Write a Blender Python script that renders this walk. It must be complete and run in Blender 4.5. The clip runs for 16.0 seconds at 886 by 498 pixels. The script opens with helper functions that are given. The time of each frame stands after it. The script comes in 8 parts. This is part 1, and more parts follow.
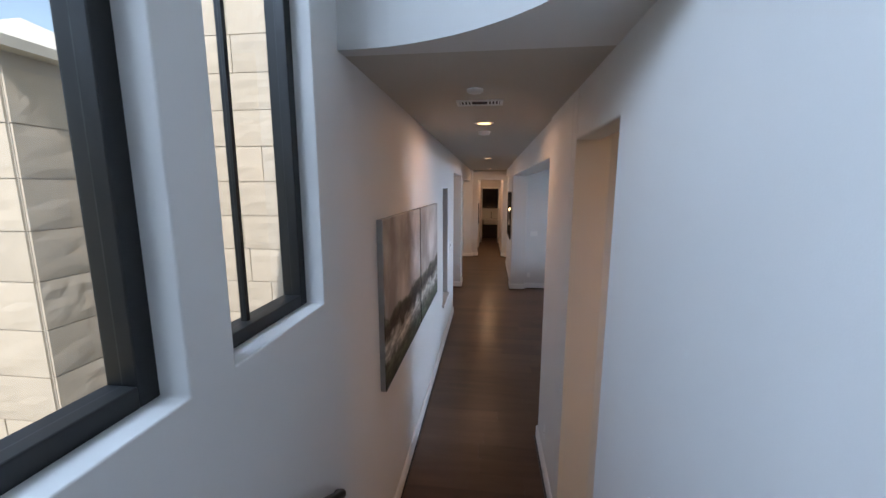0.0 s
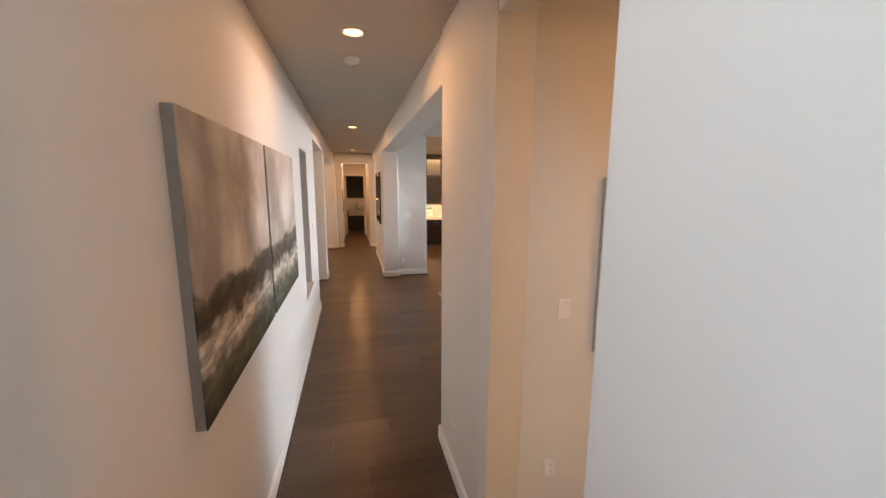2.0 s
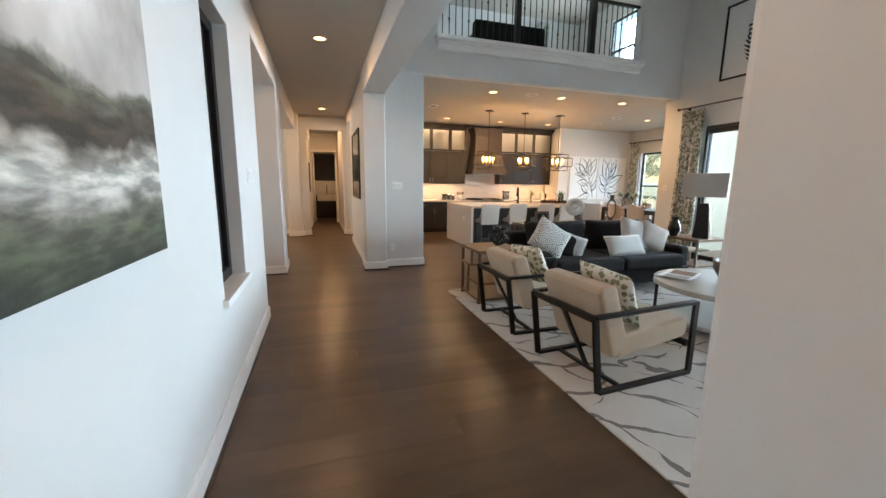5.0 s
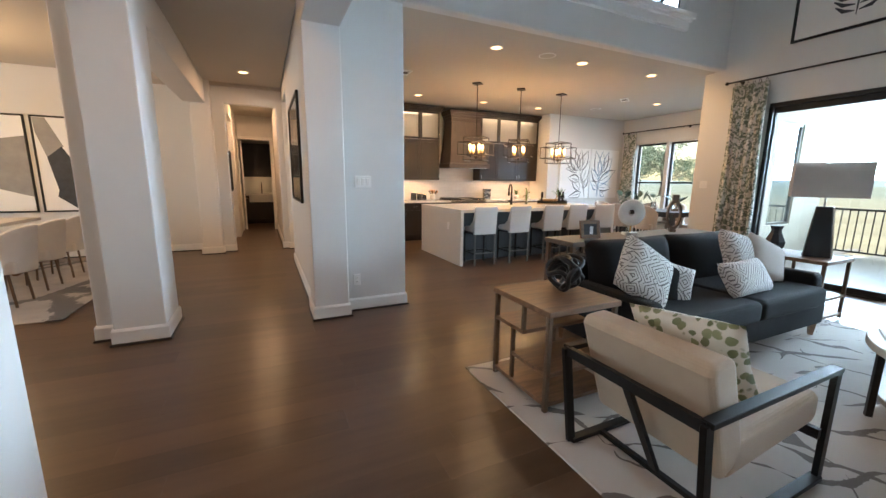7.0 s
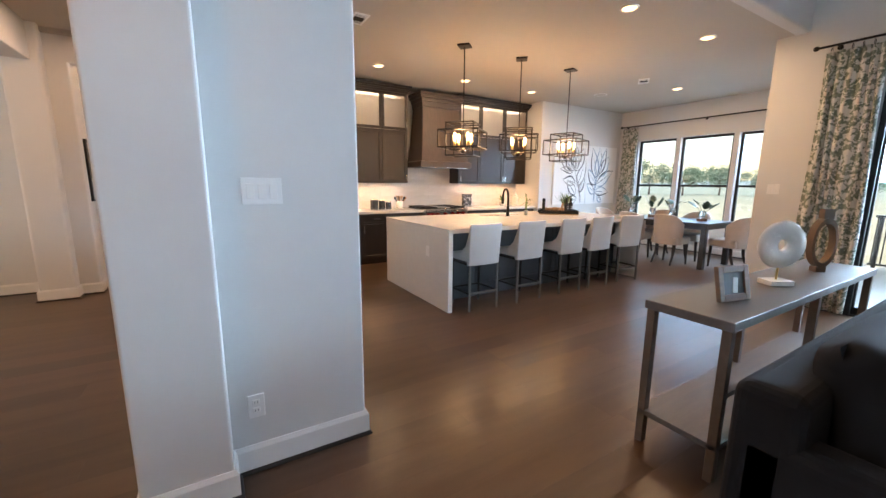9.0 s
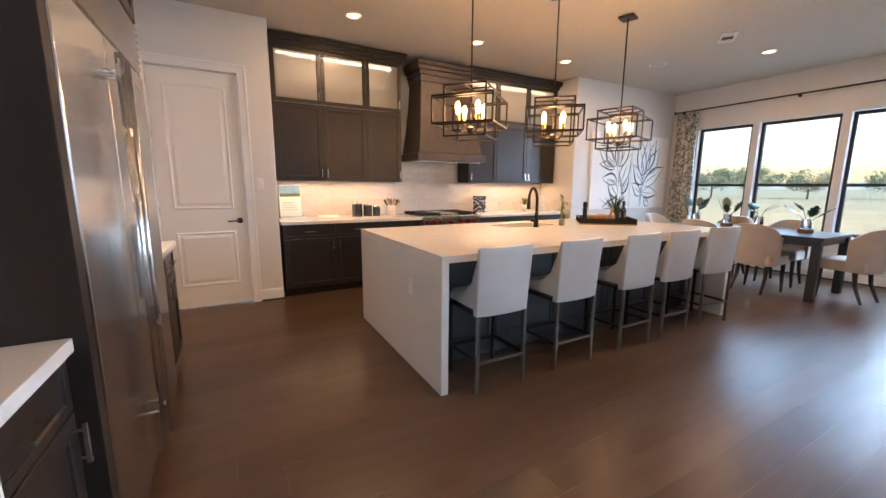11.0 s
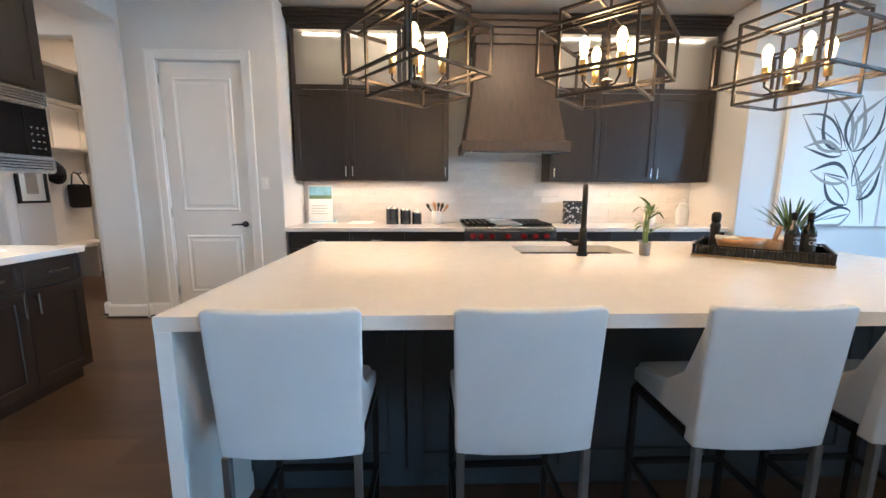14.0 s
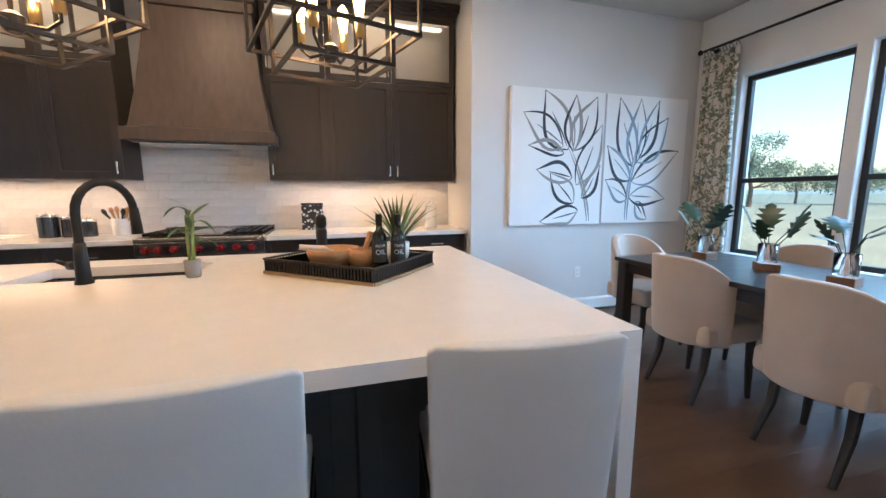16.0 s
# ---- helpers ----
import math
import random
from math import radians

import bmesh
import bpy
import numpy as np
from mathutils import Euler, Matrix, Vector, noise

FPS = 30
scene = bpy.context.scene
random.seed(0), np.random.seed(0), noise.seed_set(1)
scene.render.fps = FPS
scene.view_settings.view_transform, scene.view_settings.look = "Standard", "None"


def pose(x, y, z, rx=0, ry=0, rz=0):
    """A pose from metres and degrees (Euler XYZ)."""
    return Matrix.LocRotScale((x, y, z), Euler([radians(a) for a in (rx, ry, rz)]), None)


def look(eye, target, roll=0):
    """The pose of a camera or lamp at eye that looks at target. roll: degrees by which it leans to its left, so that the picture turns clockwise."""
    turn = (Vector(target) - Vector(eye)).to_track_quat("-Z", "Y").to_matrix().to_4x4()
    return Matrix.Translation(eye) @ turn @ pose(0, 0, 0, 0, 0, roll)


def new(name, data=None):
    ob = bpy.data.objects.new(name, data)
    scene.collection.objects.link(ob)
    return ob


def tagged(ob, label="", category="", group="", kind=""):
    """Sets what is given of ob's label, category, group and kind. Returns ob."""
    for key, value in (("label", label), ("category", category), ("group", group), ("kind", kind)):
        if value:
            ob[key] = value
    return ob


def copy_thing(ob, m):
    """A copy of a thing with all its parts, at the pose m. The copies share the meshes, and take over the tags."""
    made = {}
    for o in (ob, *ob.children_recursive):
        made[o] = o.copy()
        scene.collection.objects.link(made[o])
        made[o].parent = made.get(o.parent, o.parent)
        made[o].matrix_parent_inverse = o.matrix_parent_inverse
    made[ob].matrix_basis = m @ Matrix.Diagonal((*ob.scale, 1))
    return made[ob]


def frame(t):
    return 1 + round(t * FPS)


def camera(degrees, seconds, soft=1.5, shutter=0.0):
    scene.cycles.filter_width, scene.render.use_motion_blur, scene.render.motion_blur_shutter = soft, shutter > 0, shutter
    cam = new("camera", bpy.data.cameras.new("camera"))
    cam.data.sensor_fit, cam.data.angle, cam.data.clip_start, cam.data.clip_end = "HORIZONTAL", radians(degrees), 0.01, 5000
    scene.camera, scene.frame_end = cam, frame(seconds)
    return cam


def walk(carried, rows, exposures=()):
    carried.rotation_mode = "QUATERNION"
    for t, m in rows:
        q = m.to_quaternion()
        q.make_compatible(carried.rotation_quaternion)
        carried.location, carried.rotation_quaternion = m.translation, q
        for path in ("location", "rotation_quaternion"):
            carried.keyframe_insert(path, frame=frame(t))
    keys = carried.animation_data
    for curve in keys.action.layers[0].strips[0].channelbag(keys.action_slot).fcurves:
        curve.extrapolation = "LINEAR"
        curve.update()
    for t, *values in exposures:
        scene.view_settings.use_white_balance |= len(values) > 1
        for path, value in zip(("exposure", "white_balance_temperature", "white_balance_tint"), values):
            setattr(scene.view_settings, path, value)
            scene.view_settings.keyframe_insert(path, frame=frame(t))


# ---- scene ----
cam = camera(98.7, 16.0)
METRES, EYE, TILT, LEAN, TURN = 13.35, 2.42, 0.0, 0.0, 6.9
ROWS = [
    (0.0, 0.0, 0.0, 0.0, 0.01, -9.24, -0.05),
    (0.5, 0.0001, 0.016, -0.0042, -8.96, -9.29, 0.03),
    (1.0, -0.0027, 0.0322, -0.0126, -15.53, -9.32, -0.2),
    (1.5, -0.0019, 0.0485, -0.0235, -19.03, -9.32, -0.44),
    (2.0, -0.0007, 0.0614, -0.0326, -20.29, -9.43, -0.21),
    (2.5, 0.0007, 0.0787, -0.0447, -21.89, -9.53, -0.41),
    (3.0, 0.0045, 0.0955, -0.0565, -22.55, -9.49, -0.32),
    (3.5, 0.0057, 0.1155, -0.0663, -22.48, -9.51, -0.38),
    (4.0, 0.009, 0.1446, -0.0778, -22.53, -9.58, -0.52),
    (6.5, 0.0463, 0.3556, -0.0789, -30.03, -10.13, -0.51),
    (7.0, 0.0593, 0.3926, -0.0807, -31.85, -10.1, -0.56),
    (7.5, 0.0761, 0.4317, -0.0803, -33.79, -10.03, -0.46),
    (8.0, 0.0913, 0.4688, -0.0785, -35.77, -10.07, -0.56),
    (10.5, 0.1973, 0.6071, -0.0807, -38.51, -9.59, -0.38),
    (11.0, 0.2169, 0.6245, -0.0828, -35.39, -9.4, -0.33),
    (11.5, 0.2378, 0.6388, -0.0832, -28.7, -9.41, -0.15),
    (12.0, 0.259, 0.6556, -0.0837, -22.76, -9.34, -0.26),
    (12.5, 0.2806, 0.6616, -0.0846, -19.22, -9.16, -0.18),
    (13.0, 0.3056, 0.6635, -0.0844, -15.54, -8.75, -0.15),
    (13.5, 0.3329, 0.6704, -0.0858, -11.36, -8.77, -0.2),
    (14.0, 0.3627, 0.673, -0.0868, -8.93, -8.64, -0.25),
    (14.5, 0.3939, 0.6739, -0.0862, -7.84, -8.46, -0.11),
    (15.0, 0.4266, 0.6782, -0.0874, -7.68, -8.37, -0.11),
    (15.5, 0.4631, 0.6792, -0.0879, -11.23, -8.31, -0.03),
    (16.0, 0.4999, 0.6815, -0.0883, -23.32, -8.23, 0.21),
]
walk(cam, [(t, pose(0, 0, EYE, TILT, LEAN, TURN) @ pose(METRES * x, METRES * y, METRES * z, 90 + pitch, roll, yaw)) for t, x, y, z, yaw, pitch, roll in ROWS],
     [(0.0, 0.38, 6150, 15), (0.5, 0.47, 7000, 13), (1.0, 0.70, 7300, 15), (1.5, 0.98, 7900, 17), (2.0, 1.18, 8200, 18), (2.5, 1.24, 8400, 19), (3.0, 1.36, 6900, 9), (3.5, 1.54, 5600, 3), (4.0, 1.48, 6000, 3), (6.5, 1.15, 6900, 8),
      (7.0, 1.27, 6250, 5), (7.5, 1.34, 5950, 3), (8.0, 1.42, 5800, 5), (10.5, 1.12, 6200, 10), (11.0, 1.10, 6100, 11), (11.5, 1.15, 5000, 2), (12.0, 1.30, 4950, -1), (13.5, 1.24, 4900, -3), (14.5, 1.14, 4850, -2), (15.2, 1.06, 5200, 0), (16.0, 0.94, 5100, 2)])

# ---- world and large lights ----
world = bpy.data.worlds.new("sky")
scene.world = world
world.use_nodes = True
wn = world.node_tree
sky = wn.nodes.new("ShaderNodeTexSky")
sky.sky_type, sky.sun_disc, sky.dust_density, sky.air_density, sky.ozone_density = "NISHITA", False, 1.0, 1.6, 0.6
sky.sun_elevation, sky.sun_rotation = radians(55), radians(172)
wn.nodes["Background"].inputs[1].default_value = 0.15
wn.links.new(sky.outputs[0], wn.nodes["Background"].inputs[0])
sun = new("sun", bpy.data.lights.new("sun", "SUN"))
sun.data.energy, sun.data.angle, sun.data.color = 5.0, radians(0.5), (1.0, 0.94, 0.86)
sun.matrix_world = look((1.5, -9, 11), (0, 0, 0))

WARM = (1.0, 0.60, 0.29)
COOL = (0.62, 0.80, 1.0)


def lamp(name, kind, m, energy, size=0.1, color=WARM, size_y=None):
    d = bpy.data.lights.new(name, kind)
    d.energy, d.color = energy / 2, color
    if kind == "AREA":
        d.shape, d.size = ("RECTANGLE" if size_y else "DISK"), size
        if size_y:
            d.size_y = size_y
    else:
        d.shadow_soft_size = size
    ob = new(name, d)
    ob.matrix_world = m
    return ob


# added area lamps stand in for skylight at the openings; the dining one is unseen
door_sky = lamp("sky_at_sliding_door", "AREA", pose(11.1, 6.1, 2.6, 0, 88, -3), 1080, 2.3, COOL, 8.4)
door_sky.data.spread = radians(118)
lamp("sky_at_nook_windows", "AREA", pose(12.6, 11.27, 4.6, 0, 55, 0), 900, 2.6, (0.50, 0.74, 1.0), 6.0)
lamp("sky_at_stair_window", "AREA", pose(-1.95, -0.2, 4.7, 0, -50, 0), 150, 1.2, COOL, 2.6)
lamp("added_dining_sky", "AREA", pose(-6.4, 10.5, 1.5, 0, -90, 0), 50, 2.0, COOL, 2.5)
lamp("sky_at_gallery_window", "AREA", pose(7.0, 10.55, 4.6, 0, 90, 0), 60, 1.2, COOL, 1.2)

# ---- materials ----
def mat(name, base, rough=0.5, metal=0.0, var=0.12, scale=8.0, bump=0.05, fine=120.0, spread=0.08, stretch=(1, 1, 1), per=0.0,
        spec=0.5, sheen=0.0, coat=0.0, whole=False):
    """A surface with broad and fine variation of tone, uneven gloss and a fine relief."""
    m = bpy.data.materials.new(name)
    m.use_nodes = True
    nt = m.node_tree
    p = nt.nodes["Principled BSDF"]
    p.inputs["Metallic"].default_value = metal
    p.inputs["Specular IOR Level"].default_value = spec
    p.inputs["Sheen Weight"].default_value = sheen
    p.inputs["Coat Weight"].default_value = coat
    tc = nt.nodes.new("ShaderNodeTexCoord")
    mp = nt.nodes.new("ShaderNodeMapping")
    mp.inputs["Scale"].default_value = stretch
    nt.links.new(nt.nodes.new("ShaderNodeNewGeometry").outputs["Position"] if whole else tc.outputs["Object"], mp.inputs[0])
    big, small = nt.nodes.new("ShaderNodeTexNoise"), nt.nodes.new("ShaderNodeTexNoise")
    big.inputs["Scale"].default_value, small.inputs["Scale"].default_value = scale, fine
    big.inputs["Detail"].default_value = small.inputs["Detail"].default_value = 4
    for n in (big, small):
        nt.links.new(mp.outputs[0], n.inputs[0])
    add = nt.nodes.new("ShaderNodeMath")
    add.operation = "MULTIPLY_ADD"
    add.inputs[1].default_value = 0.35
    nt.links.new(small.outputs[0], add.inputs[0])
    nt.links.new(big.outputs[0], add.inputs[2])
    val = add.outputs[0]
    if per:
        info = nt.nodes.new("ShaderNodeObjectInfo")
        geo = nt.nodes.new("ShaderNodeNewGeometry")
        s = nt.nodes.new("ShaderNodeMath")
        s.operation = "ADD"
        nt.links.new(info.outputs["Random"], s.inputs[0])
        nt.links.new(geo.outputs["Random Per Island"], s.inputs[1])
        fr = nt.nodes.new("ShaderNodeMath")
        fr.operation = "FRACT"
        nt.links.new(s.outputs[0], fr.inputs[0])
        a = nt.nodes.new("ShaderNodeMath")
        a.operation = "MULTIPLY_ADD"
        a.inputs[1].default_value = per
        nt.links.new(fr.outputs[0], a.inputs[0])
        nt.links.new(val, a.inputs[2])
        sub = nt.nodes.new("ShaderNodeMath")
        sub.operation = "SUBTRACT"
        sub.inputs[1].default_value = per / 2
        nt.links.new(a.outputs[0], sub.inputs[0])
        val = sub.outputs[0]
    ramp = nt.nodes.new("ShaderNodeValToRGB")
    e = ramp.color_ramp.elements
    e[0].position, e[1].position = 0.25, 1.05 if per == 0 else 1.1
    e[1].position = min(1.0, e[1].position)
    e[0].color = (*[c * (1 - var) for c in base], 1)
    e[1].color = (*[min(1, c * (1 + var)) for c in base], 1)
    nt.links.new(val, ramp.inputs[0])
    nt.links.new(ramp.outputs[0], p.inputs["Base Color"])
    rr = nt.nodes.new("ShaderNodeMapRange")
    rr.inputs["To Min"].default_value, rr.inputs["To Max"].default_value = max(0.02, rough - spread), min(1, rough + spread)
    nt.links.new(big.outputs[0], rr.inputs[0])
    nt.links.new(rr.outputs[0], p.inputs["Roughness"])
    if bump:
        b = nt.nodes.new("ShaderNodeBump")
        b.inputs["Strength"].default_value, b.inputs["Distance"].default_value = bump, 0.004
        nt.links.new(small.outputs[0], b.inputs["Height"])
        nt.links.new(b.outputs[0], p.inputs["Normal"])
    return m


def glow(name, color, strength):
    m = bpy.data.materials.new(name)
    m.use_nodes = True
    p = m.node_tree.nodes["Principled BSDF"]
    p.inputs["Base Color"].default_value = (*color, 1)
    p.inputs["Emission Color"].default_value = (*color, 1)
    p.inputs["Emission Strength"].default_value = strength
    return m


def glass(name, tint=(1, 1, 1), rough=0.0, ior=1.45):
    m = bpy.data.materials.new(name)
    m.use_nodes = True
    p = m.node_tree.nodes["Principled BSDF"]
    p.inputs["Base Color"].default_value = (*tint, 1)
    p.inputs["Transmission Weight"].default_value = 1
    p.inputs["Roughness"].default_value, p.inputs["IOR"].default_value = rough, ior
    return m


M_WALL = mat("wall_paint", (0.70, 0.69, 0.67), 0.6, var=0.03, scale=1.5, bump=0.05, fine=220, spec=0.3)
# below the wall tone: the ceiling's weaker, warmer light is partly in this colour
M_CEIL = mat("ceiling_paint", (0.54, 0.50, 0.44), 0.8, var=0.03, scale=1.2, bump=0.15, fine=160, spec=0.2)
M_TRIM = mat("trim_paint", (0.82, 0.81, 0.79), 0.35, var=0.02, scale=3, bump=0.03)
M_DOOR = mat("door_paint", (0.83, 0.81, 0.78), 0.32, var=0.02, scale=3, bump=0.03)
M_WOOD = mat("dark_oak_floor", (0.092, 0.055, 0.034), 0.29, var=0.32, scale=1.6, bump=0.010, fine=60, spread=0.02, stretch=(1, 7, 7), per=0.5, spec=0.36, whole=True)
M_SUB = mat("subfloor", (0.02, 0.013, 0.01), 0.8)
M_CAB = mat("espresso_cabinet", (0.024, 0.018, 0.0155), 0.36, var=0.22, scale=3, bump=0.05, fine=40, stretch=(6, 6, 1))
M_ISLE = mat("grey_blue_panel", (0.055, 0.064, 0.072), 0.45, var=0.12, scale=3, bump=0.04)
M_QUARTZ = mat("white_quartz", (0.78, 0.75, 0.71), 0.16, var=0.035, scale=14, bump=0.0, fine=90, spread=0.04)
M_TILE = mat("marble_tile", (0.62, 0.60, 0.58), 0.22, var=0.15, scale=4, bump=0.03, fine=30, per=0.18)
M_GROUT = mat("grout", (0.60, 0.58, 0.555), 0.9)
M_STEEL = mat("brushed_steel", (0.66, 0.655, 0.65), 0.22, 1.0, var=0.015, scale=2, bump=0.0, fine=60, spread=0.004, stretch=(12, 12, 0.5))
nt = M_STEEL.node_tree
tg = nt.nodes.new("ShaderNodeTangent")
tg.direction_type, tg.axis = "RADIAL", "Z"
nt.links.new(tg.outputs[0], nt.nodes["Principled BSDF"].inputs["Tangent"])
nt.nodes["Principled BSDF"].inputs["Anisotropic"].default_value = 0.85
M_NICKEL = mat("satin_nickel", (0.68, 0.66, 0.63), 0.25, 1.0, var=0.03, bump=0.0)
M_BRASS = mat("aged_brass", (0.62, 0.42, 0.16), 0.32, 1.0, var=0.1, bump=0.0)
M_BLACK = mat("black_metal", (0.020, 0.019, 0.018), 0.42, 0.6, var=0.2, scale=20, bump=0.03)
M_BRONZE = mat("dark_bronze_metal", (0.032, 0.026, 0.022), 0.42, 0.6, var=0.25, scale=20, bump=0.03)
M_FRAME = mat("black_window_frame", (0.007, 0.0075, 0.008), 0.5, var=0.15, scale=9, bump=0.03)
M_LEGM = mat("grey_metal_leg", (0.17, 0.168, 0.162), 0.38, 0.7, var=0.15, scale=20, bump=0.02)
M_GLASS = glass("window_glass", (0.97, 0.99, 1.0))
M_STOOL = mat("pale_grey_leather", (0.62, 0.63, 0.63), 0.5, var=0.05, scale=6, bump=0.10, fine=180)
M_CREAM = mat("beige_linen", (0.46, 0.355, 0.25), 0.85, var=0.08, scale=9, bump=0.30, fine=420, sheen=0.3)
M_BEIGE = mat("taupe_velvet", (0.46, 0.39, 0.33), 0.8, var=0.12, scale=5, bump=0.15, fine=260, sheen=0.4)
M_SOFA = mat("charcoal_fabric", (0.0125, 0.0125, 0.014), 0.9, var=0.2, scale=6, bump=0.35, fine=400, sheen=0.02, spec=0.2)
M_WHITEF = mat("white_fabric", (0.72, 0.69, 0.65), 0.85, var=0.05, scale=8, bump=0.2, fine=300, sheen=0.2)
M_WALNUT = mat("worn_brown_wood", (0.17, 0.095, 0.052), 0.5, var=0.6, scale=4, bump=0.2, fine=26, stretch=(1, 8, 8))
M_DARKWOOD = mat("black_stained_wood", (0.022, 0.019, 0.018), 0.35, var=0.3, scale=5, bump=0.08, fine=30, stretch=(1, 8, 8))
M_OLIVEW = mat("olive_wood", (0.40, 0.22, 0.095), 0.45, var=0.3, scale=14, bump=0.08, fine=60, stretch=(1, 5, 5))
M_CERAM = mat("white_ceramic", (0.78, 0.76, 0.73), 0.25, var=0.04, scale=20, bump=0.03)
M_DARKCER = mat("dark_ceramic", (0.010, 0.0095, 0.010), 0.5, var=0.2, scale=14, bump=0.05)
M_LEAF = mat("green_leaf", (0.075, 0.13, 0.035), 0.45, var=0.4, scale=18, bump=0.08, fine=90, per=0.5)
M_DLEAF = mat("dark_green_leaf", (0.022, 0.055, 0.030), 0.4, var=0.4, scale=14, bump=0.08, fine=70, per=0.4)
M_CONC = mat("grey_concrete", (0.30, 0.29, 0.28), 0.85, var=0.12, scale=20, bump=0.2)
M_SHINGLE = mat("grey_roof_shingle", (0.10, 0.095, 0.09), 0.9, var=0.15, scale=9, bump=0.3, fine=40)
M_STONE = mat("cream_limestone", (0.42, 0.365, 0.28), 0.9, var=0.10, scale=7, bump=0.35, fine=28, per=0.4)
M_MORTAR = mat("pale_mortar", (0.40, 0.36, 0.295), 0.95, bump=0.4)
M_STUCCO = mat("white_stucco", (0.50, 0.47, 0.39), 0.9, var=0.06, scale=5, bump=0.35, fine=120)
M_BLKGL = mat("black_glass", (0.008, 0.008, 0.009), 0.06, var=0.1, bump=0.0, spread=0.02)
M_DARKPANE = mat("opaque_dark_pane", (0.006, 0.006, 0.007), 0.55, var=0.1, bump=0.0, spec=0.15)
# mirror-like pane; the sky's pale reflection is also put into its colour
M_SKYPANE = mat("sky_reflecting_pane", (0.40, 0.47, 0.50), 0.06, 0.8, var=0.03, bump=0.0, spread=0.02)
M_RED = mat("red_knob", (0.19, 0.012, 0.014), 0.25, var=0.1, bump=0.0)
M_PAPER = mat("white_paper", (0.80, 0.79, 0.77), 0.7, var=0.02, bump=0.02)
M_CANVAS = mat("white_canvas", (0.86, 0.86, 0.85), 0.8, var=0.04, scale=3, bump=0.25, fine=300)
M_INK = mat("black_paint", (0.03, 0.035, 0.045), 0.6, var=0.5, scale=9)
M_INKB = mat("blue_grey_paint", (0.22, 0.29, 0.37), 0.6, var=0.45, scale=7)
M_INKS = mat("slate_paint", (0.14, 0.175, 0.22), 0.6, var=0.5, scale=8)
M_INKG = mat("grey_paint", (0.30, 0.29, 0.275), 0.6, var=0.2, scale=6)
M_LIT_CAN = glow("lit_downlight", (1.0, 0.56, 0.24), 3.2)
M_BULB = glow("lit_filament_bulb", (1.0, 0.58, 0.23), 5.0)
M_STRIP = glow("lit_cabinet_strip", (1.0, 0.72, 0.46), 2.6)
M_SHADE = mat("grey_linen_shade", (0.60, 0.53, 0.48), 0.9, var=0.06, scale=9, bump=0.3, fine=300)
M_SHADE.node_tree.nodes["Principled BSDF"].inputs["Transmission Weight"].default_value = 0.3
M_DIRT = mat("dry_grass_ground", (0.23, 0.195, 0.115), 0.95, var=0.35, scale=0.25, bump=0.3, fine=6)
# distance haze is put into the hills' blue-green
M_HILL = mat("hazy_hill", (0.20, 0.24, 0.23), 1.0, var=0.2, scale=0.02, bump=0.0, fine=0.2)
M_BARK = mat("bark", (0.10, 0.075, 0.055), 0.95, var=0.3, scale=10, bump=0.6, fine=30)


# ---- mesh helpers ----
def part(name, bm, material, parent=None, label="", smooth=False, bevel=0.0, seg=2):
    me = bpy.data.meshes.new(name)
    bm.normal_update()
    bm.to_mesh(me)
    bm.free()
    me.materials.append(material)
    if smooth:
        for f in me.polygons:
            f.use_smooth = True
    ob = new(name, me)
    if parent is not None:
        ob.parent = parent
    if label:
        ob["label"] = label
    if bevel:
        b = ob.modifiers.new("edge", "BEVEL")
        b.width, b.segments, b.limit_method, b.angle_limit = bevel, seg, "ANGLE", radians(40)
    return ob


def thing(name, m, label, category, group="", kind=""):
    ob = new(name)
    ob.empty_display_size = 0.1
    ob.matrix_world = m
    return tagged(ob, label, category, group, kind)


def box(bm, x0, y0, z0, x1, y1, z1, m=None):
    c = ((x0 + x1) / 2, (y0 + y1) / 2, (z0 + z1) / 2)
    r = bmesh.ops.create_cube(bm, size=1, matrix=Matrix.Translation(c) @ Matrix.Diagonal((x1 - x0, y1 - y0, z1 - z0, 1)))
    if m is not None:
        bmesh.ops.transform(bm, matrix=m, verts=r["verts"])
    return r["verts"]


def bx(*a, m=None):
    bm = bmesh.new()
    box(bm, *a, m=m)
    return bm


def rod(bm, a, b, r, n=10, r2=None):
    a, b = Vector(a), Vector(b)
    d = b - a
    m = Matrix.Translation((a + b) / 2) @ d.to_track_quat("Z", "Y").to_matrix().to_4x4()
    return bmesh.ops.create_cone(bm, cap_ends=True, segments=n, radius1=r, radius2=r if r2 is None else r2, depth=d.length, matrix=m)["verts"]


def bar(bm, a, b, w, h=None, up=(0, 0, 1)):
    """A square bar from a to b, w across and h deep."""
    a, b = Vector(a), Vector(b)
    d = (b - a).normalized()
    u = Vector(up)
    if abs(d.dot(u)) > 0.95:
        u = Vector((0, 1, 0))
    s = d.cross(u).normalized()
    u = s.cross(d)
    m = Matrix((s, d, u)).transposed().to_4x4()
    m.translation = (a + b) / 2
    return box(bm, -w / 2, -(b - a).length / 2, -(h or w) / 2, w / 2, (b - a).length / 2, (h or w) / 2, m=m)


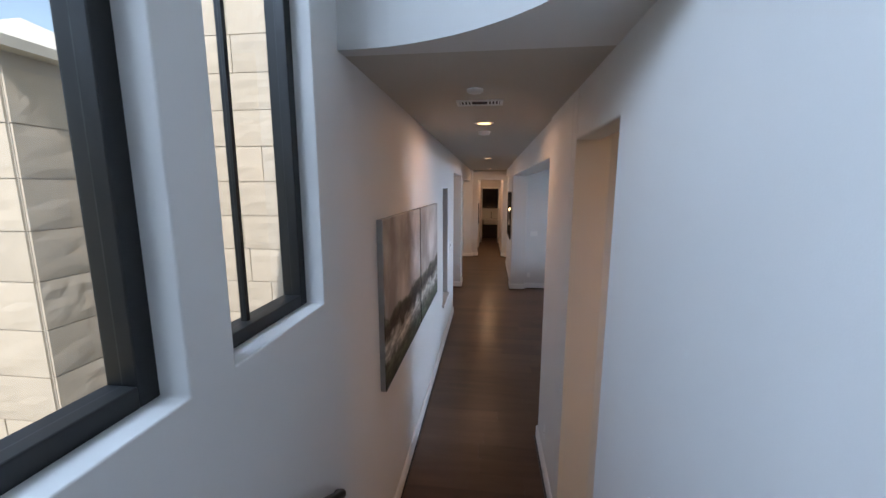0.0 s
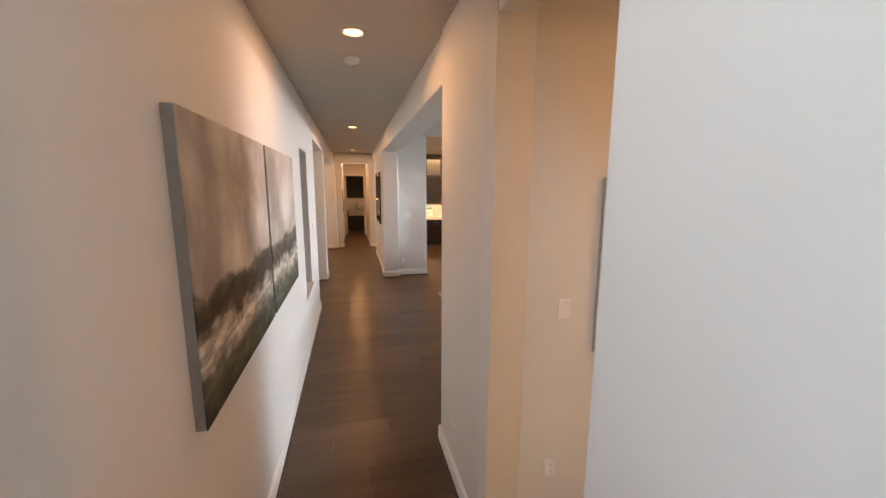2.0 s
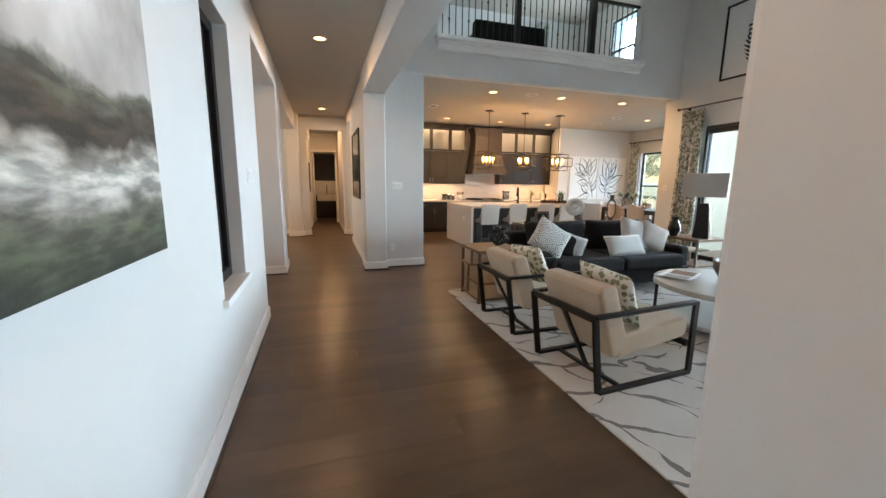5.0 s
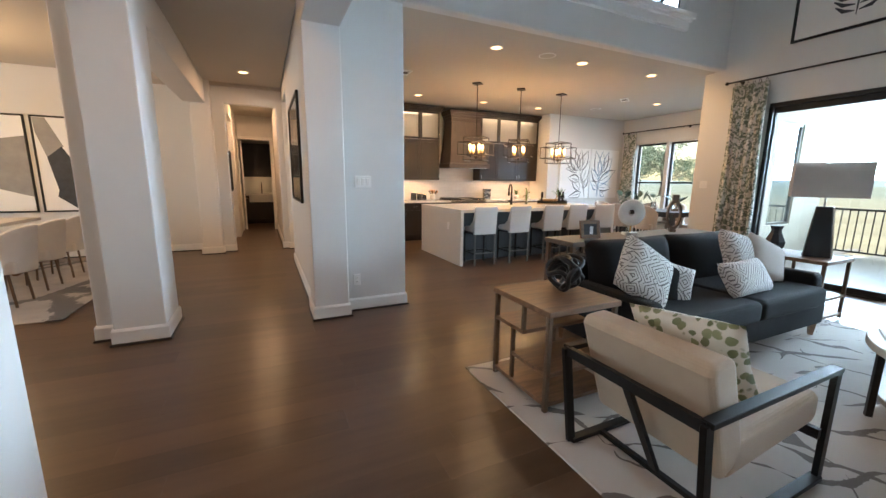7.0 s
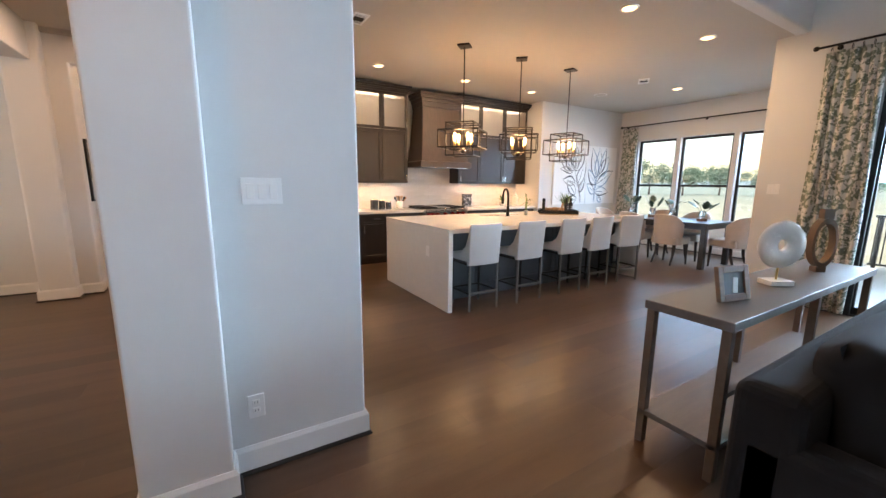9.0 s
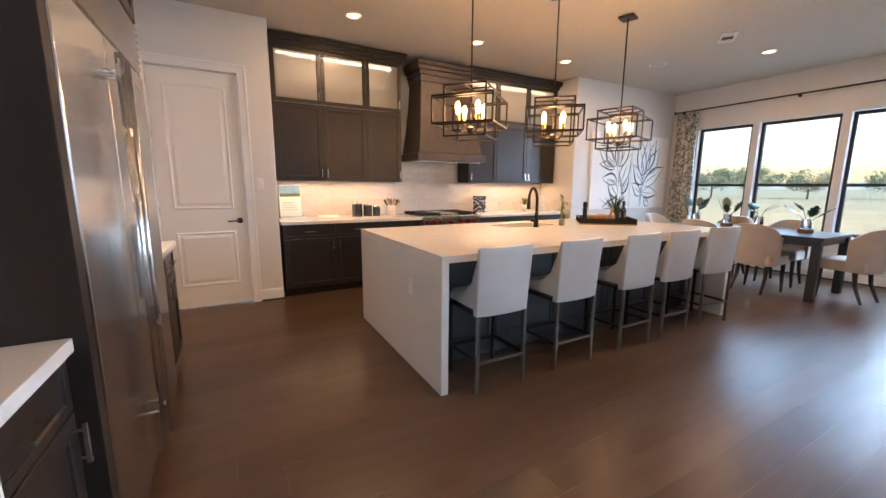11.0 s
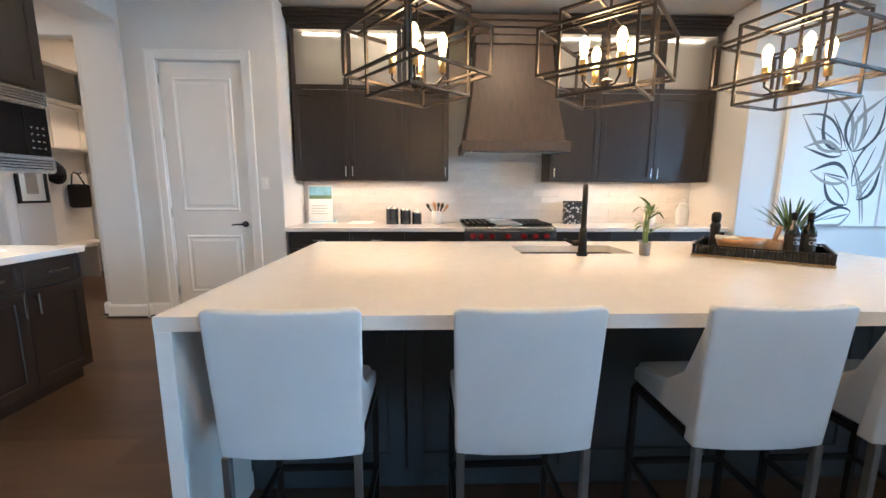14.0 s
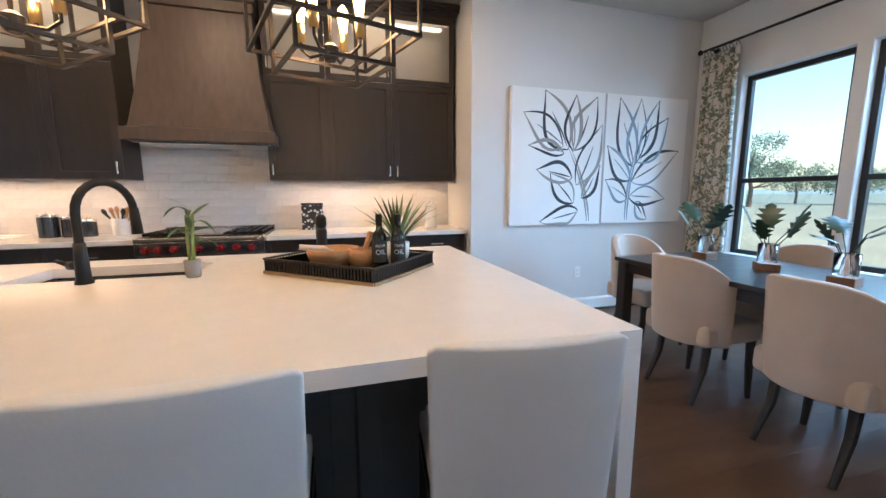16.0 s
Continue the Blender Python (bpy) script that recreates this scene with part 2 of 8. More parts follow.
def lathe(profile, n=28, bm=None, centre=(0, 0, 0)):
    """A turned body from (radius, height) pairs."""
    bm = bm or bmesh.new()
    rings = []
    for r, z in profile:
        rings.append([bm.verts.new((centre[0] + r * math.cos(6.28319 * i / n), centre[1] + r * math.sin(6.28319 * i / n), centre[2] + z)) for i in range(n)])
    for a, b in zip(rings, rings[1:]):
        for i in range(n):
            bm.faces.new((a[i], a[(i + 1) % n], b[(i + 1) % n], b[i]))
    bm.faces.new(rings[0][::-1])
    bm.faces.new(rings[-1])
    return bm


def tube(bm, pts, r, n=8, closed=False):
    pts = [Vector(p) for p in pts]
    k = len(pts)
    rings = []
    side = None
    for i, p in enumerate(pts):
        d = (pts[(i + 1) % k] - pts[i - 1]) if closed or 0 < i < k - 1 else (pts[1] - pts[0] if i == 0 else pts[-1] - pts[-2])
        d.normalize()
        side = d.orthogonal() if side is None else (side - d * side.dot(d))
        side.normalize()
        o = d.cross(side)
        rr = r[i] if isinstance(r, (list, tuple)) else r
        rings.append([bm.verts.new(p + (side * math.cos(6.28319 * j / n) + o * math.sin(6.28319 * j / n)) * rr) for j in range(n)])
    for i in range(k if closed else k - 1):
        a, b = rings[i], rings[(i + 1) % k]
        for j in range(n):
            bm.faces.new((a[j], a[(j + 1) % n], b[(j + 1) % n], b[j]))
    if not closed:
        bm.faces.new(rings[0][::-1])
        bm.faces.new(rings[-1])
    return bm


def slab(outline, z0, z1, bm=None):
    bm = bm or bmesh.new()
    lo = [bm.verts.new((x, y, z0)) for x, y in outline]
    hi = [bm.verts.new((x, y, z1)) for x, y in outline]
    n = len(outline)
    bm.faces.new(lo[::-1])
    bm.faces.new(hi)
    for i in range(n):
        bm.faces.new((lo[i], lo[(i + 1) % n], hi[(i + 1) % n], hi[i]))
    return bm


def cushion(w, d, h, puff=0.5, n=10):
    """A stuffed pad, w by d, h thick in the middle and thinner at the seams."""
    bm = bmesh.new()
    top, low = {}, {}
    for i in range(n + 1):
        for j in range(n + 1):
            u, v = 2 * i / n - 1, 2 * j / n - 1
            k = ((1 - abs(u) ** 4) * (1 - abs(v) ** 4)) ** puff
            px, py = u * w / 2 * (1 - 0.05 * (1 - abs(v)) * abs(u)), v * d / 2 * (1 - 0.05 * (1 - abs(u)) * abs(v))
            top[i, j] = bm.verts.new((px, py, h / 2 * k))
            low[i, j] = top[i, j] if i in (0, n) or j in (0, n) else bm.verts.new((px, py, -h / 2 * k))
    for i in range(n):
        for j in range(n):
            bm.faces.new((top[i, j], top[i + 1, j], top[i + 1, j + 1], top[i, j + 1]))
            bm.faces.new((low[i, j], low[i, j + 1], low[i + 1, j + 1], low[i + 1, j]))
    return bm


def wall(name, axis, at, thick, a0, a1, z0, z1, holes=(), material=None, bevel=0.012):
    """A wall along axis 'x' or 'y', from at to at + thick across, with openings (a0, a1, z0, z1) through it."""
    us = sorted({a0, a1, *[h[0] for h in holes], *[h[1] for h in holes]})
    zs = sorted({z0, z1, *[h[2] for h in holes], *[h[3] for h in holes]})
    us, zs = [u for u in us if a0 <= u <= a1], [z for z in zs if z0 <= z <= z1]

    def solid(i, k):
        if not (0 <= i < len(us) - 1 and 0 <= k < len(zs) - 1):
            return False
        u, z = (us[i] + us[i + 1]) / 2, (zs[k] + zs[k + 1]) / 2
        return not any(h[0] < u < h[1] and h[2] < z < h[3] for h in holes)

    bm = bmesh.new()
    made = {}

    def v(u, w, z):
        key = (u, w, z)
        if key not in made:
            made[key] = bm.verts.new((u, w, z) if axis == "x" else (w, u, z))
        return made[key]
    w0, w1 = at, at + thick
    for i in range(len(us) - 1):
        for k in range(len(zs) - 1):
            if not solid(i, k):
                continue
            p, q, r, s = us[i], us[i + 1], zs[k], zs[k + 1]
            bm.faces.new((v(p, w0, r), v(q, w0, r), v(q, w0, s), v(p, w0, s)))
            bm.faces.new((v(p, w1, s), v(q, w1, s), v(q, w1, r), v(p, w1, r)))
            if not solid(i - 1, k):
                bm.faces.new((v(p, w1, r), v(p, w0, r), v(p, w0, s), v(p, w1, s)))
            if not solid(i + 1, k):
                bm.faces.new((v(q, w0, r), v(q, w1, r), v(q, w1, s), v(q, w0, s)))
            if not solid(i, k - 1):
                bm.faces.new((v(p, w1, r), v(q, w1, r), v(q, w0, r), v(p, w0, r)))
            if not solid(i, k + 1):
                bm.faces.new((v(p, w0, s), v(q, w0, s), v(q, w1, s), v(p, w1, s)))
    bmesh.ops.recalc_face_normals(bm, faces=bm.faces)
    return tagged(part(name, bm, material or M_WALL, bevel=bevel, seg=3), kind="structure")


def baseboard(pts, closed=False, h=0.135, t=0.016):
    """A skirting board along pts; it stands on the left of the way from point to point."""
    P = [Vector((x, y)) for x, y in pts]
    n = len(P)
    out = []
    for i in range(n):
        dirs = []
        if i > 0 or closed:
            dirs.append((P[i] - P[i - 1]).normalized())
        if i < n - 1 or closed:
            dirs.append((P[(i + 1) % n] - P[i]).normalized())
        ns = [Vector((-d.y, d.x)) for d in dirs]
        m = (ns[0] + ns[-1]) / 2
        out.append(m / max(0.2, m.length_squared))
    prof = [(0, 0), (t, 0), (t, h - 0.02), (t * 0.55, h - 0.006), (t * 0.4, h), (0, h)]
    bm = bmesh.new()
    rows = [[bm.verts.new((*(p + o * k), z + 0.001)) for k, z in prof] for p, o in zip(P, out)]
    k = len(prof)
    for i in range(n if closed else n - 1):
        a, b = rows[i], rows[(i + 1) % n]
        for j in range(k):
            bm.faces.new((a[j], b[j], b[(j + 1) % k], a[(j + 1) % k]))
    if not closed:
        bm.faces.new(rows[0])
        bm.faces.new(rows[-1][::-1])
    bmesh.ops.recalc_face_normals(bm, faces=bm.faces)
    ob = tagged(part("baseboard", bm, M_TRIM), kind="structure")
    bm = bmesh.new()
    prof = [(t + 0.0005, 0), (t + 0.013, 0), (t + 0.012, 0.009), (t + 0.007, 0.015), (t + 0.0005, 0.017)]
    rows = [[bm.verts.new((*(p + o * q), z + 0.001)) for q, z in prof] for p, o in zip(P, out)]
    k = len(prof)
    for i in range(n if closed else n - 1):
        a, b = rows[i], rows[(i + 1) % n]
        for j in range(k):
            bm.faces.new((a[j], b[j], b[(j + 1) % k], a[(j + 1) % k]))
    if not closed:
        bm.faces.new(rows[0])
        bm.faces.new(rows[-1][::-1])
    bmesh.ops.recalc_face_normals(bm, faces=bm.faces)
    part("shoe_moulding", bm, M_DARKWOOD, ob, "dark stained quarter-round")
    return ob

# ---- structure ----
CEIL = 3.04
WX = 9.42          # inner face of the nook's window wall
LX = 6.64          # inner face of the living room's glass wall
HALL_L, HALL_R = -0.66, 0.53

# stair and hall walls
wall("wall_hall_west", "y", HALL_L - 0.17, 0.17, -3.0, 7.06, -0.02, 5.6,
     [(-1.3, 0.72, 1.95, 4.3), (0.875, 1.43, 1.95, 4.3), (5.42, 6.08, 0.70, 2.40)], bevel=0.005)
wall("wall_stair_east", "y", 0.51, 0.14, -3.0, 1.66, -0.02, 5.6)
wall("wall_opening_header", "y", 0.512, 0.14, 1.64, 2.44, 2.70, 5.6)
wall("wall_stair_south", "x", -3.15, 0.15, -1.0, 0.7, -0.02, 5.6)
wall("wall_alcove_north", "x", 2.55, 0.91, 0.51, 6.8, -0.02, 5.6, bevel=0.02)
bm = bmesh.new()
low = [bm.verts.new((x, y, -0.02)) for x, y in ((0.512, 2.44), (0.745, 2.549), (0.745, 2.58), (0.512, 2.58))]
top = [bm.verts.new((v.co.x, v.co.y, 5.6)) for v in low]
for q in [low[::-1], top] + [(low[i], low[(i + 1) % 4], top[(i + 1) % 4], top[i]) for i in range(4)]:
    bm.faces.new(q)
tagged(part("wall_alcove_jamb", bm, M_WALL), kind="structure")
wall("wall_alcove_south", "x", 0.9, 0.12, 0.65, 3.4, -0.02, 3.0)
wall("wall_alcove_east", "y", 3.4, 0.12, 0.9, 2.55, -0.02, 3.0)
# living room edge: beam over the hall's open side, pier and kitchen wall
wall("wall_hall_beam", "y", HALL_R, 0.33, 3.44, 9.02, 2.68, 5.6)
wall("wall_hall_pier", "y", HALL_R, 0.33, 9.0, 9.36, -0.02, 5.6)
wall("wall_kitchen_west", "y", HALL_R + 0.03, 0.36, 9.34, 13.318, -0.02, 3.3, [(12.06, 13.27, -0.03, 2.76)])
wall("wall_fridge_end", "x", 9.14, 0.33, 0.84, 1.50, -0.02, 3.06)
# west side of the hall: dining room
wall("wall_dining_opening_south", "y", -1.0, 0.34, 7.04, 9.08, 2.68, 3.2)
wall("wall_dining_pier", "y", -1.02, 0.36, 9.05, 9.55, -0.02, 3.2)
wall("wall_dining_pier_return", "y", -1.17, 0.17, 9.20, 9.55, -0.02, 3.2)
wall("wall_dining_beam", "y", -0.99, 0.33, 9.53, 13.22, 2.62, 3.2)
wall("wall_hall_end", "x", 13.36, 0.12, -0.90, 0.82, -0.02, 3.2, [(-0.39, 0.45, -0.03, 2.66)], bevel=0.02)
wall("wall_hall_end_pier", "x", 13.20, 0.165, -0.90, -0.58, -0.02, 3.2, bevel=0.03)
wall("wall_dining_north", "x", 13.72, 0.12, -6.2, -0.55, -0.02, 3.2)
wall("wall_dining_link", "y", -0.90, 0.14, 13.42, 13.74, -0.02, 3.2)
wall("wall_dining_west", "y", -6.2, 0.15, 6.9, 13.8, -0.02, 3.2, [(9.2, 11.8, 0.5, 2.5)])
wall("wall_dining_south", "x", 6.9, 0.15, -6.2, -0.98, -0.02, 3.2)
# corridor, mudroom recess and laundry
wall("wall_corridor_west", "y", -0.53, 0.13, 13.475, 16.7, -0.02, 3.2, [(13.85, 15.4, -0.03, 2.62)])
wall("wall_corridor_east", "y", 0.46, 0.13, 13.475, 16.7, -0.02, 3.2)
wall("wall_corridor_end", "x", 16.68, 0.12, -1.8, 1.8, -0.02, 3.2, [(-0.37, 0.37, -0.03, 2.36)])
wall("wall_mud_west", "y", -1.62, 0.12, 13.84, 16.7, -0.02, 3.2)
wall("wall_mud_north", "x", 15.6, 0.12, -1.5, -0.53, -0.02, 3.2)
wall("wall_laundry_north", "x", 18.9, 0.12, -1.8, 1.8, -0.02, 3.2)
wall("wall_laundry_west", "y", -1.8, 0.12, 16.8, 18.9, -0.02, 3.2)
wall("wall_laundry_east", "y", 1.7, 0.12, 16.8, 18.9, -0.02, 3.2)
# kitchen
wall("wall_pantry", "x", 13.32, 0.14, 0.80, 2.30, -0.02, 3.3, [(1.20, 1.98, -0.03, 2.45)])
wall("wall_pantry_side", "y", 2.18, 0.12, 13.44, 14.0, -0.02, 3.3)
wall("wall_kitchen_north", "x", 13.95, 0.15, 2.2, 6.9, -0.02, 3.3)
wall("wall_range_return", "y", 6.80, 0.15, 13.22, 13.97, -0.02, 3.3)
wall("wall_nook_north", "x", 13.22, 0.2, 6.93, 9.7, -0.02, 3.3)
NW = [(11.90, 12.74), (10.84, 11.80), (9.80, 10.74)]
wall("wall_nook_east", "y", WX, 0.22, 9.2, 13.42, -0.02, 3.3, [(a, b, 0.63, 2.36) for a, b in NW])
wall("wall_nook_south", "x", 9.20, 0.18, 6.82, 9.44, -0.02, 3.3)
wall("wall_living_east", "y", LX, 0.2, 2.4, 9.38, -0.02, 5.9, [(3.6, 8.43, -0.03, 2.45)])
# wall above the kitchen's edge, with the gallery opening
wall("wall_gallery", "x", 9.08, 0.14, 0.84, 6.66, CEIL - 0.004, 5.9, [(1.72, 5.56, 3.60, 5.4)], bevel=0.025)
wall("wall_gallery_north", "x", 12.5, 0.12, 0.8, 6.8, 3.2, 5.9, [(3.9, 5.6, 3.9, 5.2)])
wall("wall_gallery_west", "y", 0.72, 0.12, 9.2, 12.5, 3.3, 5.9)
wall("wall_gallery_east", "y", 6.66, 0.12, 9.4, 12.5, 3.3, 5.9, [(9.9, 11.2, 3.9, 5.2)])

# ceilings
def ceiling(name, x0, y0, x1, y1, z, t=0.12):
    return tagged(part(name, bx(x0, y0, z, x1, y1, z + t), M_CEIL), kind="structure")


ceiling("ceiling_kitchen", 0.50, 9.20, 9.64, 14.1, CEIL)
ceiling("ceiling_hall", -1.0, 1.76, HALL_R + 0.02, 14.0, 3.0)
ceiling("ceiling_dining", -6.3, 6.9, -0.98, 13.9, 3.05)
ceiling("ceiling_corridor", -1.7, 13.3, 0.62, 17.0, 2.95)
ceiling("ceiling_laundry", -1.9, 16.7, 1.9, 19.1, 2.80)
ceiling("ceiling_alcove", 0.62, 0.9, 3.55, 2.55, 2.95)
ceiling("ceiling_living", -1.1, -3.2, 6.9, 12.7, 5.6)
# rounded edge of the ceiling over the stair
bm = bmesh.new()
ARC = [(-0.70, 1.68)] + [(-0.62 + 1.09 * math.sin(radians(a)), 0.59 + 1.09 * math.cos(radians(a))) for a in range(0, 91, 5)] + [(0.53, 0.59)]
out = ARC + [(0.53, 1.76), (-0.70, 1.76)]
slab(out, 2.999, 5.6, bm)
tagged(part("wall_stair_curve", bm, M_WALL), kind="structure")

# gallery floor and ledge
tagged(part("floor_gallery", bx(0.8, 9.23, 3.20, 6.7, 12.5, 3.45), M_CREAM), kind="structure")
bm = bmesh.new()
box(bm, 1.66, 8.95, 3.545, 5.62, 9.26, 3.61)
box(bm, 1.70, 9.02, 3.41, 5.58, 9.082, 3.545)
box(bm, 1.68, 8.985, 3.51, 5.60, 9.082, 3.546)
tagged(part("trim_gallery_ledge", bm, M_TRIM, bevel=0.006), kind="structure")

# stairs under the first steps of the walk (risers, dark treads)
bm, bt = bmesh.new(), bmesh.new()
for i in range(8):
    y1 = 1.85 - 0.28 * i
    box(bm, HALL_L + 0.002, -3.0, 0.18 * i, 0.508, y1, 0.18 * (i + 1) - 0.031)
    box(bt, HALL_L + 0.002, y1 - 0.31, 0.18 * (i + 1) - 0.03, 0.508, y1 + 0.025, 0.18 * (i + 1))
box(bt, HALL_L + 0.002, -3.0, 1.41, 0.508, 1.85 - 0.28 * 8, 1.44)
st = tagged(part("stairs", bm, M_TRIM), kind="structure")
part("tread", bt, M_WOOD, st)

# baseboards
baseboard([(HALL_L, 7.06), (HALL_L, 1.9)])
baseboard([(-1.0, 7.06), (HALL_L, 7.06)])
baseboard([(0.51, 2.437), (0.745, 2.55), (3.3, 2.55)][::-1])
baseboard([(HALL_R + 0.02, 3.46), (0.51, 3.46), (0.51, 2.42)][::-1])
baseboard([(0.51, 3.46), (LX, 3.46)])
baseboard([(1.50, 9.47), (1.50, 9.14), (0.86, 9.14), (0.86, 9.0), (0.53, 9.0), (0.53, 9.37), (0.56, 9.37), (0.56, 12.06), (0.92, 12.06)])
baseboard([(-0.66, 9.55), (-0.66, 9.05), (-1.02, 9.05), (-1.02, 9.2), (-1.17, 9.2), (-1.17, 9.55)], closed=True)
baseboard([(-0.39, 13.48), (-0.39, 13.36), (-0.58, 13.36), (-0.58, 13.20), (-0.90, 13.20), (-0.90, 13.72), (-6.05, 13.72)])
baseboard([(0.92, 13.27), (0.56, 13.27), (0.56, 13.36), (0.45, 13.36), (0.45, 13.48), (0.46, 13.48), (0.46, 16.68), (0.37 + 0.09, 16.68)])
baseboard([(1.12, 13.32), (0.92, 13.32), (0.92, 13.27)])
baseboard([(2.30, 13.32), (2.06, 13.32)])
baseboard([(WX, 9.38), (WX, 13.22), (6.80, 13.22), (6.80, 13.30)])
baseboard([(LX, 8.5), (LX, 9.38), (WX, 9.38)])


# ---- wood floor: boards laid across the hall ----
sub = tagged(part("floor", bx(-6.2, 1.75, -0.12, 9.6, 19.0, -0.022), M_SUB), "dark brown stained hardwood floorboards", "floor", kind="structure")


def board_mesh(length, w=0.1868, t=0.02, e=0.0003):
    bm = bmesh.new()
    L, W = length / 2, w / 2
    lo = [bm.verts.new((sx * L, sy * W, -t)) for sx, sy in ((-1, -1), (1, -1), (1, 1), (-1, 1))]
    mi = [bm.verts.new((sx * L, sy * W, -e)) for sx, sy in ((-1, -1), (1, -1), (1, 1), (-1, 1))]
    hi = [bm.verts.new((sx * (L - e), sy * (W - e), 0)) for sx, sy in ((-1, -1), (1, -1), (1, 1), (-1, 1))]
    bm.faces.new(hi)
    for a, b in ((lo, mi), (mi, hi)):
        for i in range(4):
            bm.faces.new((a[i], a[(i + 1) % 4], b[(i + 1) % 4], b[i]))
    me = bpy.data.meshes.new("board")
    bm.to_mesh(me)
    bm.free()
    me.materials.append(M_WOOD)
    return me


BOARDS = [(1.25, board_mesh(1.2497)), (1.75, board_mesh(1.7497)), (2.1, board_mesh(2.0997))]


def lay_floor():
    rnd = random.Random(4)
    far_v, far_f = [], []
    near = 0
    row = 0
    y = 1.80
    while y < 18.9:
        x = -6.2 - rnd.uniform(0, 1.6)
        while x < 9.5:
            L, me = BOARDS[rnd.randrange(3)]
            cx, cy = x + L / 2, y + 0.093
            x += L
            hall_only = cy < 3.4 or cy > 13.9
            if (hall_only and not (-2.0 < cx < 2.6)) or (cy < 6.85 and cx < -1.6):
                continue
            if near < 300 and -1.4 < cx < 7.2 and 3.3 < cy < 12.6 and not (2.9 < cx < 6.4 and 4.2 < cy < 8.0) and not (3.6 < cx < 5.6 and 11.0 < cy < 12.0):
                ob = new("board", me)
                ob.location = (cx, cy, 0)
                ob.parent = sub
                near += 1
            else:
                k = len(far_v)
                for v in me.vertices:
                    far_v.append((v.co.x + cx, v.co.y + cy, v.co.z))
                far_f.extend([tuple(k + i for i in p.vertices) for p in me.polygons])
        y += 0.187
        row += 1
    me = bpy.data.meshes.new("far_boards")
    me.from_pydata(far_v, [], far_f)
    me.materials.append(M_WOOD)
    ob = new("far_boards", me)
    ob.parent = sub
    tagged(ob, kind="stuff")


lay_floor()

# ---- windows, doors, lights ----
def window_y(name, x, y0, y1, z0, z1, rail=None, mull=None, depth=0.05, fr=0.045, label="black-framed window"):
    """A window in a wall along y; x is the middle of its frame."""
    w = tagged(new(name), label, "window", kind="structure")
    bm = bmesh.new()
    for a in ((y0, z0, y0 + fr, z1), (y1 - fr, z0, y1, z1), (y0 + fr, z0, y1 - fr, z0 + fr), (y0 + fr, z1 - fr, y1 - fr, z1)):
        box(bm, x - depth / 2, a[0], a[1], x + depth / 2, a[2], a[3])
    part("window_frame", bm, M_FRAME, w, bevel=0.004)
    if rail:
        part("meeting_rail", bx(x - depth / 2 - 0.008, y0 + fr, rail - 0.022, x + depth / 2, y1 - fr, rail + 0.022), M_FRAME, w, bevel=0.004)
    if mull:
        part("glazing_bar", bx(x - 0.012, mull - 0.008, z0 + fr, x + 0.012, mull + 0.008, z1 - fr), M_FRAME, w)
    zs = [z0 + fr, rail - 0.022, rail + 0.022, z1 - fr] if rail else [z0 + fr, z1 - fr]
    for a, b in zip(zs[::2], zs[1::2]):
        p = part("pane", bx(x - 0.003, y0 + fr - 0.012, a - 0.012, x + 0.003, y1 - fr + 0.012, b + 0.012), M_GLASS, w)
        p.visible_shadow = False
    return w


for i, (a, b) in enumerate(NW):
    w = window_y("window_%d" % (i + 1), WX + 0.10, a, b, 0.63, 2.36, rail=1.36, label="tall black-framed sash window with white sill")
    part("window_sill", bx(WX - 0.03, a - 0.04, 0.605, WX + 0.08, b + 0.04, 0.632), M_TRIM, w, bevel=0.004)
window_y("window_4", HALL_L - 0.115, 0.875, 1.43, 1.95, 4.3, mull=1.09, depth=0.08, fr=0.045, label="tall black-framed stair window in a deep white recess")
window_y("window_5", HALL_L - 0.115, -1.3, 0.72, 1.95, 4.3, depth=0.08, fr=0.05, label="tall black-framed stair window in a deep white recess")
w = window_y("window_6", HALL_L - 0.125, 5.42, 6.08, 0.70, 2.40, depth=0.07, fr=0.07, label="narrow black-framed hall window with opaque near-black panes and white sill")
# clear panes replaced by an opaque matt near-black sheet
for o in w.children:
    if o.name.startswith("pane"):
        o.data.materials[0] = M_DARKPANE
part("window_sill", bx(HALL_L - 0.09, 5.36, 0.655, HALL_L + 0.035, 6.10, 0.702), M_TRIM, w, bevel=0.004)
# unseen west window, added with its lamp to brighten the dining room
window_y("window_7", -6.12, 9.2, 11.8, 0.5, 2.5, rail=1.5, mull=10.5)
window_y("window_8", 6.72, 9.9, 11.2, 3.9, 5.2, rail=4.5)
wz = tagged(new("window_9"), "black-framed upper gallery window", "window", kind="structure")
bm = bmesh.new()
for a in ((3.9, 3.9, 3.95, 5.2), (5.55, 3.9, 5.6, 5.2), (3.95, 3.9, 5.55, 3.95), (3.95, 5.15, 5.55, 5.2), (4.73, 3.95, 4.77, 5.15)):
    box(bm, a[0], 12.53, a[1], a[2], 12.58, a[3])
part("window_frame", bm, M_FRAME, wz)
# sliding glass wall of the living room
w = tagged(new("door_1"), "black-framed sliding glass patio door", "sliding door", kind="structure")
